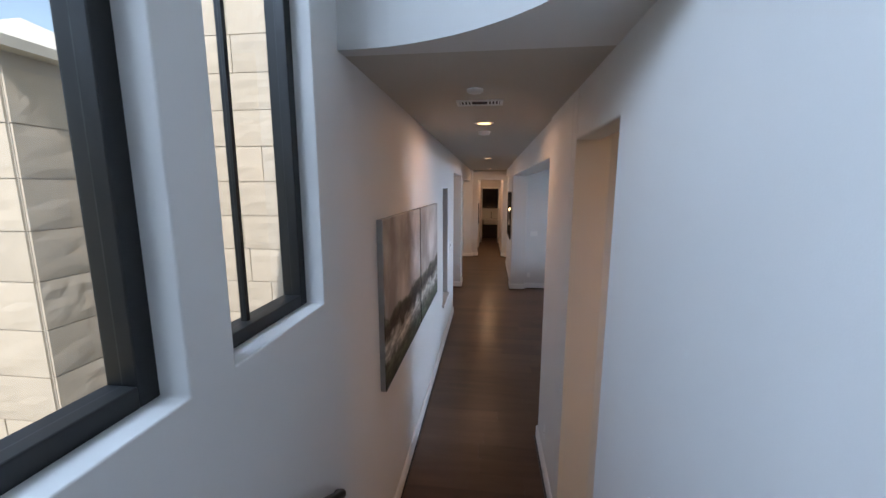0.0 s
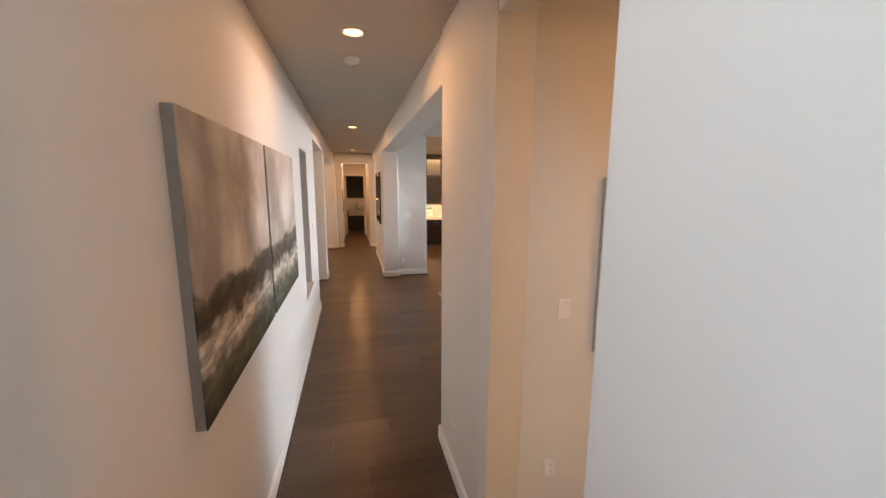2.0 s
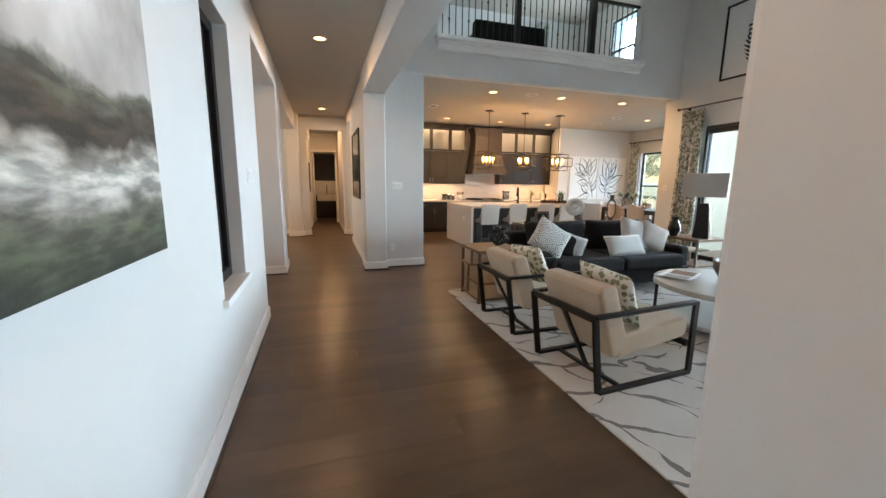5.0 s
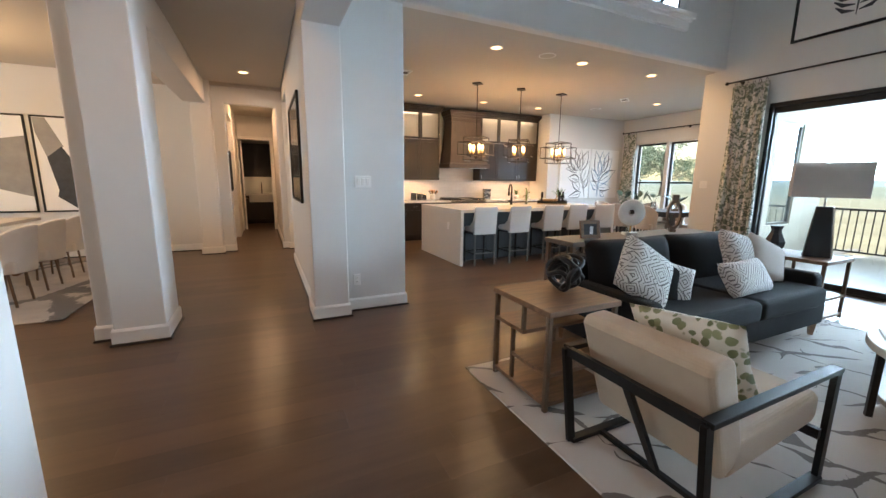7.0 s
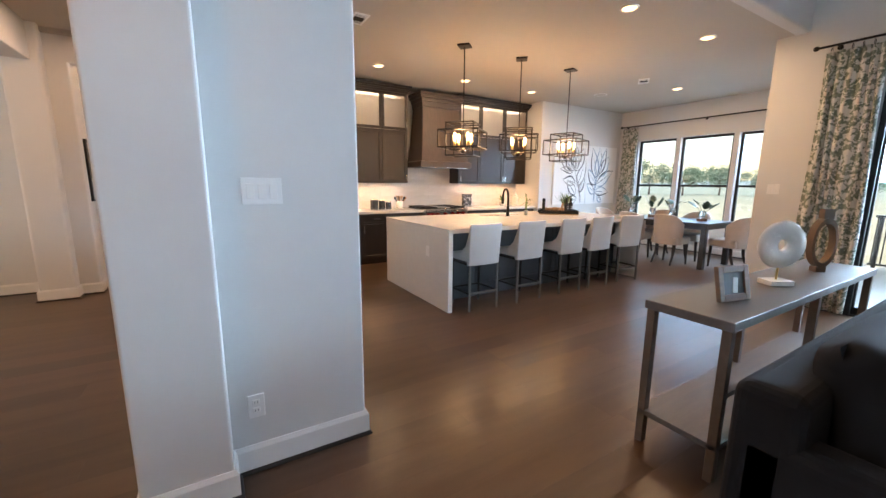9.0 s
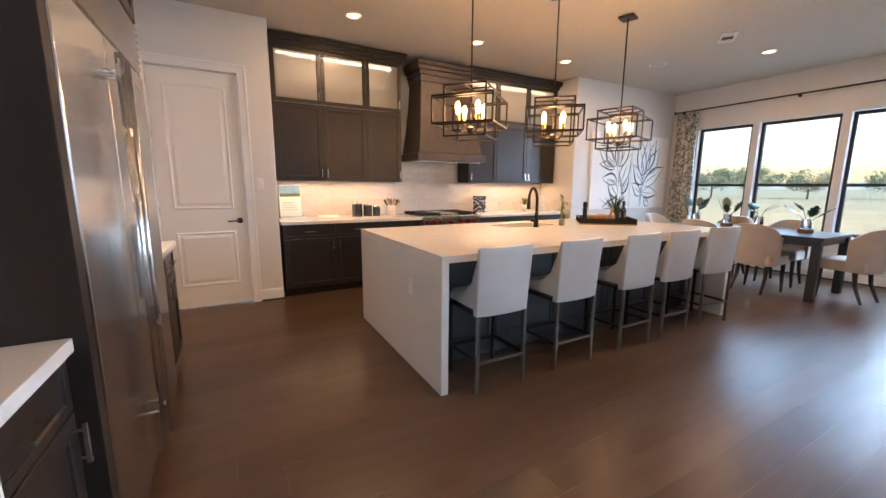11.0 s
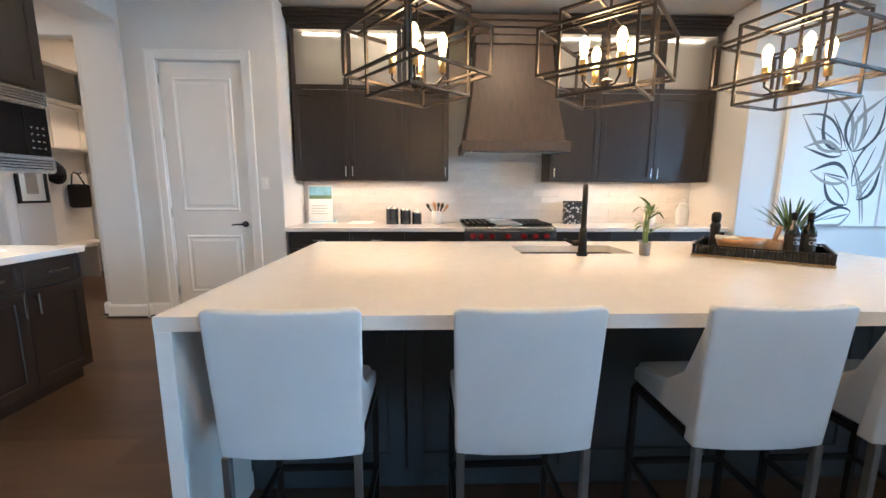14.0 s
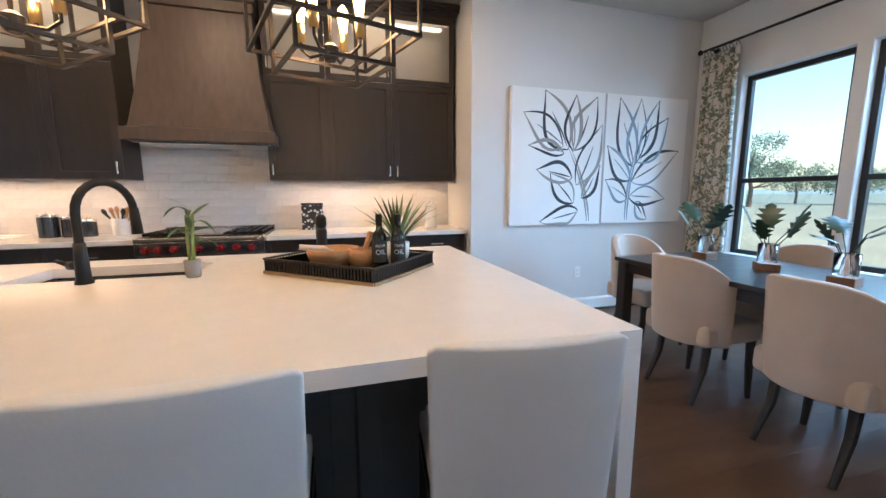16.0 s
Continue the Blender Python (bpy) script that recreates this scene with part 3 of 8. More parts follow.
for y0, y1, x in ((6.00, 8.43, LX + 0.07), (3.6, 6.05, LX + 0.12)):
    bm = bmesh.new()
    for a in ((y0, 0.0, y0 + 0.06, 2.40), (y1 - 0.06, 0.0, y1, 2.40), (y0 + 0.06, 0.0, y1 - 0.06, 0.09), (y0 + 0.06, 2.32, y1 - 0.06, 2.40)):
        box(bm, x - 0.022, a[0], a[1], x + 0.022, a[2], a[3])
    s = part("sash", bm, M_FRAME, w, bevel=0.004)
    p = part("pane", bx(x - 0.004, y0 + 0.06, 0.09, x + 0.004, y1 - 0.06, 2.32), M_GLASS, s)
    p.visible_shadow = False
bm = bmesh.new()
box(bm, LX - 0.01, 3.6, 2.40, LX + 0.17, 8.43, 2.452)
box(bm, LX - 0.01, 8.385, 0, LX + 0.04, 8.432, 2.40)
box(bm, LX + 0.17, 3.6, -0.015, LX + 0.0, 8.43, 0.012)
part("door_frame", bm, M_FRAME, w, bevel=0.003)


def panel_door(name, m, w, h, panels, label, handle_side=1, hinge=True):
    """A moulded panel door with its leaf in the plane y = 0; m places its lower middle."""
    d = tagged(new(name), label, "door", kind="structure")
    d.matrix_world = m
    bm = bx(-w / 2, 0, 0.012, w / 2, 0.04, h)
    part("leaf", bm, M_DOOR, d, bevel=0.003)
    for z0, z1 in panels:
        px = w / 2 - 0.115
        bm = bmesh.new()
        steps = [(0, -0.001), (0.012, -0.010), (0.028, -0.003), (0.040, -0.003), (0.062, -0.009)]
        rings = []
        for s, y in steps:
            rings.append([bm.verts.new((a * (px - s), y, zz)) for a, zz in ((-1, z0 + s), (1, z0 + s), (1, z1 - s), (-1, z1 - s))])
        for a, b in zip(rings, rings[1:]):
            for i in range(4):
                bm.faces.new((a[i], a[(i + 1) % 4], b[(i + 1) % 4], b[i]))
        bm.faces.new(rings[-1])
        part("door_panel", bm, M_DOOR, d)
    bm = bmesh.new()
    hx = handle_side * (w / 2 - 0.07)
    rod(bm, (hx, 0, 0.93), (hx, -0.012, 0.93), 0.030, 20)
    rod(bm, (hx, -0.010, 0.93), (hx, -0.055, 0.93), 0.011, 12)
    tube(bm, [(hx + 0.01 * handle_side, -0.05, 0.93), (hx - 0.05 * handle_side, -0.052, 0.931), (hx - 0.115 * handle_side, -0.047, 0.925)], [0.010, 0.0085, 0.007], 10)
    part("door_handle", bm, M_BLACK, d, "black lever handle", smooth=True)
    if hinge:
        for z in (0.22, 1.0, 1.75, h - 0.2):
            bm = bmesh.new()
            rod(bm, (-handle_side * (w / 2 + 0.004), -0.006, z), (-handle_side * (w / 2 + 0.004), -0.006, z + 0.09), 0.007, 8)
            part("hinge", bm, M_NICKEL, d)
    return d


def casing(name, x0, x1, y, h, face=-1, w=0.085):
    """A moulded frame round a doorway in a wall along x."""
    bm = bmesh.new()
    for a in ((x0 - w, 0.0, x0, h + w), (x1, 0.0, x1 + w, h + w), (x0, h, x1, h + w)):
        box(bm, a[0], min(y, y + face * 0.018), a[1], a[2], max(y, y + face * 0.018), a[3])
    for a in ((x0 - w, 0.0, x0 - w + 0.022, h + w), (x1 + w - 0.022, 0.0, x1 + w, h + w), (x0 - w, h + w - 0.022, x1 + w, h + w)):
        box(bm, a[0], min(y, y + face * 0.026), a[1], a[2], max(y, y + face * 0.026), a[3])
    return tagged(part(name, bm, M_TRIM, bevel=0.003), kind="structure")


panel_door("door_2", pose(1.59, 13.345, 0), 0.775, 2.44, [(0.24, 0.82), (1.06, 2.30)], "white two-panel pantry door, closed, black lever handle")
casing("trim_pantry_door", 1.20, 1.98, 13.32, 2.45)
casing("trim_laundry_door", -0.37, 0.37, 16.68, 2.36, w=0.075)
panel_door("door_3", pose(-0.34, 17.12, 0, 0, 0, 97), 0.72, 2.34, [(0.24, 0.8), (1.0, 2.15)], "white two-panel laundry door, standing open", hinge=False)


def downlight(m, r=0.086, energy=9.0, lit=True):
    t = thing("ceiling_light", m, "white recessed downlight with warm glowing lens", "ceiling light", "recessed downlights")
    bm = lathe([(r, 0.0), (r, -0.006), (r - 0.010, -0.012), (r - 0.022, -0.010), (r - 0.024, -0.002)], 32)
    part("trim_ring", bm, M_TRIM, t, smooth=True)
    part("lens", lathe([(r - 0.025, -0.003), (r - 0.026, -0.008), (0.0005, -0.011)], 32), M_LIT_CAN, t, "glowing frosted lens")
    return t


first = None
SPOTS = [(3.08, 12.8, CEIL, 1), (4.6, 12.8, CEIL, 1), (6.07, 12.79, CEIL, 1), (2.98, 9.78, CEIL, 1), (4.44, 9.78, CEIL, 1), (5.88, 9.76, CEIL, 1),
         (8.02, 11.22, CEIL, 1), (-0.06, 3.62, 3.0, 1), (-0.05, 7.93, 3.0, 1), (-0.02, 12.4, 3.0, 1), (0.02, 15.0, 2.95, 1), (-2.2, 9.0, 3.05, 1), (-4.0, 9.0, 3.05, 1),
         (2.25, 1.7, 2.95, 1)]
for sx, sy, sz, on in SPOTS:
    if first is None:
        first = downlight(pose(sx, sy, sz))
    else:
        copy_thing(first, pose(sx, sy, sz))
    hall = sx < 0.6
    lamp("downlight_lamp", "AREA", pose(sx, sy, sz - 0.02), 22 if sy > 14 else 9.5 if hall else (20 if sy < 3 else 13), 0.11, (1.0, 0.56, 0.29) if hall or sy < 3 else (1.0, 0.59, 0.30))



def ceiling_vent(m, w=0.32, d=0.16, label="white slatted ceiling air vent"):
    t = thing("ceiling_vent", m, label, "air vent")
    bm = bmesh.new()
    for a in ((-w / 2, -d / 2, w / 2, -d / 2 + 0.022), (-w / 2, d / 2 - 0.022, w / 2, d / 2), (-w / 2, -d / 2 + 0.022, -w / 2 + 0.022, d / 2 - 0.022), (w / 2 - 0.022, -d / 2 + 0.022, w / 2, d / 2 - 0.022)):
        box(bm, a[0], a[1], -0.010, a[2], a[3], 0)
    part("frame", bm, M_TRIM, t, bevel=0.003)
    part("backing", bx(-w / 2 + 0.02, -d / 2 + 0.02, -0.002, w / 2 - 0.02, d / 2 - 0.02, -0.0005), M_SUB, t, "dark duct behind")
    n = int((w - 0.05) / 0.021)
    for k in range(n):
        x = -w / 2 + 0.032 + k * (w - 0.064) / (n - 1)
        bm = bx(-0.006, -d / 2 + 0.02, -0.009, 0.006, d / 2 - 0.02, -0.0075, m=Matrix.Translation((x, 0, 0)) @ pose(0, 0, 0, 0, 0, 0))
        if abs(x) < 0.05 and w > 0.25:
            continue
        part("slat", bm, M_TRIM, t)
    return t


ceiling_vent(pose(-0.08, 2.77, 3.0))
ceiling_vent(pose(7.05, 11.24, CEIL, 0, 0, 35))
ceiling_vent(pose(2.31, 11.4, CEIL, 0, 0, 90), 0.28)


def round_speaker(m):
    t = thing("ceiling_speaker", m, "round white flush ceiling speaker", "speaker")
    part("rim", lathe([(0.115, 0), (0.115, -0.006), (0.105, -0.009), (0.102, -0.004)], 36), M_TRIM, t, smooth=True)
    part("grille", lathe([(0.101, -0.003), (0.10, -0.006), (0.0005, -0.007)], 36), M_CEIL, t)


round_speaker(pose(3.77, 9.74, CEIL))
round_speaker(pose(7.30, 12.24, CEIL))
t = thing("smoke_detector", pose(-0.07, 4.19, 3.0), "small round white smoke detector on the hall ceiling", "smoke detector")
part("body", lathe([(0.065, 0), (0.065, -0.012), (0.058, -0.03), (0.035, -0.036), (0.0005, -0.037)], 28), M_TRIM, t, smooth=True)
t = thing("smoke_detector", pose(-0.1, 2.42, 3.0), "flat round white sensor on the hall ceiling", "smoke detector")
part("body", lathe([(0.05, 0), (0.05, -0.012), (0.04, -0.02), (0.0005, -0.021)], 28), M_TRIM, t, smooth=True)


def switch_plate(m, gangs=1, name="light_switch", label="white rocker light switch plate", toggles=True):
    """A wall plate in the plane y = 0, facing -y."""
    t = thing(name, m, label, name.replace("_", " "))
    w = 0.072 + 0.046 * (gangs - 1)
    part("plate", bx(-w / 2, -0.006, -0.058, w / 2, 0, 0.058), M_TRIM, t, bevel=0.004)
    for g in range(gangs):
        x = (g - (gangs - 1) / 2) * 0.046
        if toggles:
            part("rocker", bx(-0.016, -0.005, -0.033, 0.016, 0.004, 0.033, m=pose(x, -0.007, 0, 5, 0, 0)), M_DOOR, t, bevel=0.002)
        else:
            for z in (-0.02, 0.02):
                part("socket", bx(x - 0.016, -0.0085, z - 0.014, x + 0.016, -0.005, z + 0.014), M_DOOR, t, bevel=0.004)
                for s in (-0.006, 0.006):
                    part("slot", bx(x + s - 0.001, -0.0092, z - 0.005, x + s + 0.001, -0.0084, z + 0.005), M_SUB, t)
    return t


switch_plate(pose(1.06, 9.14, 1.33), 3, label="white three-gang switch plate on the wall end")
switch_plate(pose(2.13, 13.32, 1.33), 1)
switch_plate(pose(0.972, 2.55, 1.347), 1, label="white dimmer switch plate beside the framed picture")
switch_plate(pose(0.97, 9.14, 0.33), 1, "wall_outlet", "white double power outlet above the baseboard", False)
switch_plate(pose(0.936, 2.55, 0.409), 1, "wall_outlet", "white double power outlet above the baseboard", False)
switch_plate(pose(0.51, 3.05, 0.36, 0, 0, -90), 1, "wall_outlet", "white double power outlet above the baseboard", False)
switch_plate(pose(8.0, 13.22, 0.42), 1, "wall_outlet", "white double power outlet below the canvas", False)
switch_plate(pose(HALL_L, 6.52, 1.42, 0, 0, 90), 4, label="white four-gang switch plate on the hall wall")
switch_plate(pose(LX, 9.2, 1.33, 0, 0, -90), 2, label="white two-gang switch plate on the pier")
switch_plate(pose(0.51, 1.05, 1.42, 0, 0, -90), 2, label="white two-gang switch plate on the stair wall")

# ---- kitchen ----
def shaker(name, w, h, parent, x, y, z, knob=None, glazed=False, t=0.02, rail=0.058, bar_len=0.10, horizontal=False):
    """A framed cabinet front in the plane y = 0 facing -y, lower left corner at x, z."""
    bm = bmesh.new()

    def loop(s, y):
        return [bm.verts.new(c) for c in ((s, y, s), (w - s, y, s), (w - s, y, h - s), (s, y, h - s))]
    rings = [loop(0, 0), loop(0, -t), loop(rail, -t), loop(rail, -t + 0.010 if not glazed else 0)]
    for a, b in zip(rings, rings[1:]):
        for i in range(4):
            bm.faces.new((a[i], a[(i + 1) % 4], b[(i + 1) % 4], b[i]))
    if glazed:
        for i in range(4):
            bm.faces.new((rings[3][i], rings[3][(i + 1) % 4], rings[0][(i + 1) % 4], rings[0][i]))
    else:
        bm.faces.new(rings[3])
        bm.faces.new(rings[0][::-1])
    bmesh.ops.recalc_face_normals(bm, faces=bm.faces)
    d = part(name, bm, M_CAB, parent, bevel=0.0015, seg=1)
    d.location = (x, y, z)
    if glazed:
        part("pane", bx(rail, -t + 0.009, rail, w - rail, -t + 0.013, h - rail), M_CABGLASS, d, "frosted glass pane")
    if knob:
        kx, kz = knob
        bm = bmesh.new()
        L = bar_len / 2
        dv = (L, 0) if horizontal else (0, L)
        bar(bm, (kx - dv[0], -t - 0.028, kz - dv[1]), (kx + dv[0], -t - 0.028, kz + dv[1]), 0.012, 0.012)
        for s in (-0.7, 0.7):
            bar(bm, (kx + s * dv[0], -t, kz + s * dv[1]), (kx + s * dv[0], -t - 0.028, kz + s * dv[1]), 0.010)
        part("handle", bm, M_NICKEL, d, "satin nickel bar handle", bevel=0.001, seg=1)
    return d


def slab_front(parent, w, h, x, y, z, knob=True):
    d = shaker("drawer", w, h, parent, x, y, z, (w / 2, h / 2) if knob else None, rail=0.03, horizontal=True, bar_len=0.12)
    return d


M_CABGLASS = mat("frosted_cabinet_glass", (0.40, 0.37, 0.335), 0.34, var=0.03, scale=9, bump=0.0)
pb = M_CABGLASS.node_tree.nodes["Principled BSDF"]
pb.inputs["Transmission Weight"].default_value = 0.75


def upper_cabinet(x0, widths, hinges, y=13.63, z0=1.37, z1=2.90, split=2.28, label=""):
    W = sum(widths)
    t = thing("upper_cabinet", pose(x0, y, z0), label, "cabinet")
    H, S = z1 - z0, split - z0
    bm = bmesh.new()
    box(bm, 0, 0.0, 0, W, 0.31, S)
    for a in ((0, 0, 0.02, 0.31), (W - 0.02, 0, W, 0.31)):
        box(bm, a[0], a[1], S, a[2], a[3], H)
    box(bm, 0.02, 0.29, S, W - 0.02, 0.31, H)
    box(bm, 0.02, 0, H - 0.02, W - 0.02, 0.29, H)
    part("body", bm, M_CAB, t)
    part("inner_lining", bx(0.022, 0.27, S + 0.002, W - 0.022, 0.288, H - 0.021), M_WHITEF, t, "pale lit interior")
    bm = bmesh.new()
    for i, (dy, dz) in enumerate(((-0.015, 0.0), (-0.03, 0.035), (-0.055, 0.055), (-0.075, 0.085))):
        box(bm, -0.01 + dy * 0.7, -0.02 + dy, H + dz, W + 0.01 - dy * 0.7, 0.31, H + dz + (0.036 if i in (0, 2) else 0.031))
    part("crown", bm, M_CAB, t, bevel=0.004)
    part("light_strip", bx(0.05, 0.03, H - 0.035, W - 0.05, 0.05, H - 0.022), M_STRIP, t, "glowing strip light")
    x = 0
    for w, hg in zip(widths, hinges):
        kx = w - 0.035 if hg == "l" else 0.035
        shaker("door", w - 0.004, S - 0.004, t, x + 0.002, 0, 0.002, (kx, 0.09))
        shaker("glass_door", w - 0.004, H - S - 0.006, t, x + 0.002, 0, S + 0.004, (kx, 0.09), glazed=True, rail=0.045)
        x += w
    lamp("cabinet_light", "AREA", pose(x0 + W / 2, y + 0.10, z1 - 0.05), 10, W - 0.2, (1.0, 0.72, 0.45), 0.03)
    lamp("worktop_light", "AREA", pose(x0 + W / 2, y + 0.12, z0 - 0.012), 7, W - 0.2, (1.0, 0.56, 0.28), 0.05)
    return t


upper_cabinet(2.33, [0.56, 0.56, 0.48], "lrl", label="dark espresso wall cabinet with lit frosted-glass top doors")
upper_cabinet(5.02, [0.52, 0.60, 0.62], "rlr", label="dark espresso wall cabinet with lit frosted-glass top doors")


def base_cabinet(m, widths, label, depth=0.60, h=0.86, drawers=True, group="", knee=0.10):
    """A run of one base unit with drawers above doors; its front is at y = 0 facing -y."""
    t = thing("base_cabinet", m, label, "cabinet", group)
    W = sum(widths)
    bm = bmesh.new()
    box(bm, 0, 0, knee, W, depth, h)
    box(bm, 0.0, 0.06, 0.0, W, depth, knee)
    part("body", bm, M_CAB, t)
    x = 0
    for i, w in enumerate(widths):
        slab_front(t, w - 0.006, 0.16, x + 0.003, 0, h - 0.165)
        kx = w - 0.04 if i % 2 == 0 else 0.04
        shaker("door", w - 0.006, h - 0.165 - knee - 0.012, t, x + 0.003, 0, knee + 0.004, (kx, 0.50), bar_len=0.12)
        x += w
    return t


base_cabinet(pose(2.33, 13.33, 0), [0.60, 0.55, 0.60], "dark espresso base cabinet with drawers over doors")
base_cabinet(pose(5.0, 13.33, 0), [0.60, 0.60, 0.58], "dark espresso base cabinet with drawers over doors")
for nm, a, b in (("worktop", 2.31, 4.075), ("worktop", 5.005, 6.798)):
    t = thing(nm, pose(0, 0, 0), "white quartz worktop along the range wall", "worktop")
    part("slab", bx(a, 13.285, 0.86, b, 13.935, 0.90), M_QUARTZ, t, bevel=0.004)


def range_hood():
    t = thing("range_hood", pose(4.585, 0, 0), "dark espresso tapered wooden range hood with crown", "range hood")
    bm = bmesh.new()
    prof = [(0.53, 13.33, 1.66), (0.53, 13.33, 1.75), (0.50, 13.36, 1.765), (0.445, 13.44, 2.10), (0.405, 13.51, 2.45), (0.385, 13.55, 2.72)]
    rings = [[bm.verts.new(c) for c in ((-w, y, z), (w, y, z), (w, 13.945, z), (-w, 13.945, z))] for w, y, z in prof]
    for a, b in zip(rings, rings[1:]):
        for i in range(4):
            bm.faces.new((a[i], a[(i + 1) % 4], b[(i + 1) % 4], b[i]))
    bm.faces.new(rings[0][::-1])
    bm.faces.new(rings[-1])
    part("canopy", bm, M_HOOD, t, bevel=0.004)
    bm = bmesh.new()
    for w, y, z0, z1 in ((0.40, 13.53, 2.72, 2.80), (0.42, 13.51, 2.80, 2.86), (0.455, 13.48, 2.86, 2.91), (0.475, 13.45, 2.91, 2.96)):
        box(bm, -w, y, z0, w, 13.945, z1)
    part("crown", bm, M_HOOD, t, bevel=0.005)
    part("lower_band", bx(-0.54, 13.315, 1.655, 0.54, 13.34, 1.752), M_HOOD, t, bevel=0.004)
    part("filter", bx(-0.5, 13.4, 1.645, 0.5, 13.9, 1.659), M_STEEL, t, "steel filter insert")


M_HOOD = mat("espresso_hood_wood", (0.062, 0.043, 0.033), 0.5, var=0.35, scale=4, bump=0.12, fine=24, stretch=(7, 7, 1))
range_hood()


def cooking_range():
    t = thing("range", pose(4.54, 13.28, 0), "stainless steel gas range with red knobs", "range")
    W = 0.46
    part("body", bx(-W, 0.02, 0.12, W, 0.65, 0.90), M_STEEL, t, bevel=0.004)
    part("oven_door", bx(-W + 0.01, -0.015, 0.18, W - 0.01, 0.02, 0.72), M_STEEL, t, bevel=0.006)
    bm = bmesh.new()
    rod(bm, (-W + 0.06, -0.06, 0.68), (W - 0.06, -0.06, 0.68), 0.013, 12)
    for s in (-1, 1):
        rod(bm, (s * (W - 0.08), -0.06, 0.68), (s * (W - 0.08), -0.01, 0.68), 0.009, 8)
    part("oven_handle", bm, M_NICKEL, t, smooth=True)
    part("control_panel", bx(-W, -0.035, 0.765, W, 0.03, 0.875), M_STEEL, t, bevel=0.006)
    part("front_rail", bx(-W, -0.045, 0.878, W, 0.03, 0.912), M_NICKEL, t, bevel=0.008)
    for k in (-0.38, -0.30, -0.19, -0.03, 0.13, 0.25, 0.36):
        bm = bmesh.new()
        rod(bm, (k, -0.035, 0.82), (k, -0.045, 0.82), 0.030, 18)
        rod(bm, (k, -0.044, 0.82), (k, -0.082, 0.82), 0.024, 18, 0.019)
        part("knob", bm, M_RED, t, "dark red control knob")
    part("cooktop", bx(-W + 0.005, 0.03, 0.90, W - 0.005, 0.64, 0.915), M_BLKGL, t)
    for x0 in (-0.44, 0.15):
        for gy in (0.05, 0.35):
            bm = bmesh.new()
            for k in range(5):
                xx = x0 + 0.02 + k * 0.062
                box(bm, xx, gy, 0.925, xx + 0.012, gy + 0.27, 0.942)
            for yy in (gy, gy + 0.13, gy + 0.258):
                box(bm, x0 + 0.01, yy, 0.918, x0 + 0.285, yy + 0.012, 0.938)
            part("grate", bm, M_BLACK, t, "black cast-iron grate")
    part("griddle", bx(-0.135, 0.06, 0.914, 0.135, 0.62, 0.936), M_NICKEL, t, bevel=0.004)
    part("back_guard", bx(-W, 0.60, 0.915, W, 0.65, 0.95), M_STEEL, t, bevel=0.003)


cooking_range()

# marble tile splashback, tile by tile
sb = tagged(part("splashback", bx(2.32, 13.938, 0.90, 6.80, 13.951, 1.67), M_GROUT), "white and grey marble subway tile splashback", "splashback", kind="structure")


def tile_run():
    rnd = random.Random(7)
    sizes = {}
    joined = bmesh.new()
    n = 0
    z, row = 0.902, 0
    while z < 1.66:
        h = 0.0745
        x = 2.322 - (row % 3) * 0.1
        while x < 6.80:
            a, b = max(x, 2.322), min(x + 0.30, 6.798)
            x += 0.3015
            if b - a < 0.02 or (z > 1.40 and not (3.9 < (a + b) / 2 < 5.1)):
                continue
            key = round(b - a, 3)
            if key not in sizes:
                w = key / 2
                bm = bmesh.new()
                lo = [bm.verts.new((sx * w, 0, sz * h / 2)) for sx, sz in ((-1, -1), (1, -1), (1, 1), (-1, 1))]
                hi = [bm.verts.new((sx * (w - 0.0015), -0.0028, sz * (h / 2 - 0.0010))) for sx, sz in ((-1, -1), (1, -1), (1, 1), (-1, 1))]
                bm.faces.new(hi)
                for i in range(4):
                    bm.faces.new((lo[i], lo[(i + 1) % 4], hi[(i + 1) % 4], hi[i]))
                me = bpy.data.meshes.new("tile")
                bm.to_mesh(me)
                bm.free()
                me.materials.append(M_TILE)
                sizes[key] = me
            ob = new("tile", sizes[key])
            ob.location = ((a + b) / 2, 13.938 - rnd.uniform(0, 0.0006), z + h / 2)
            ob.parent = sb
            n += 1
        z += 0.0765
        row += 1


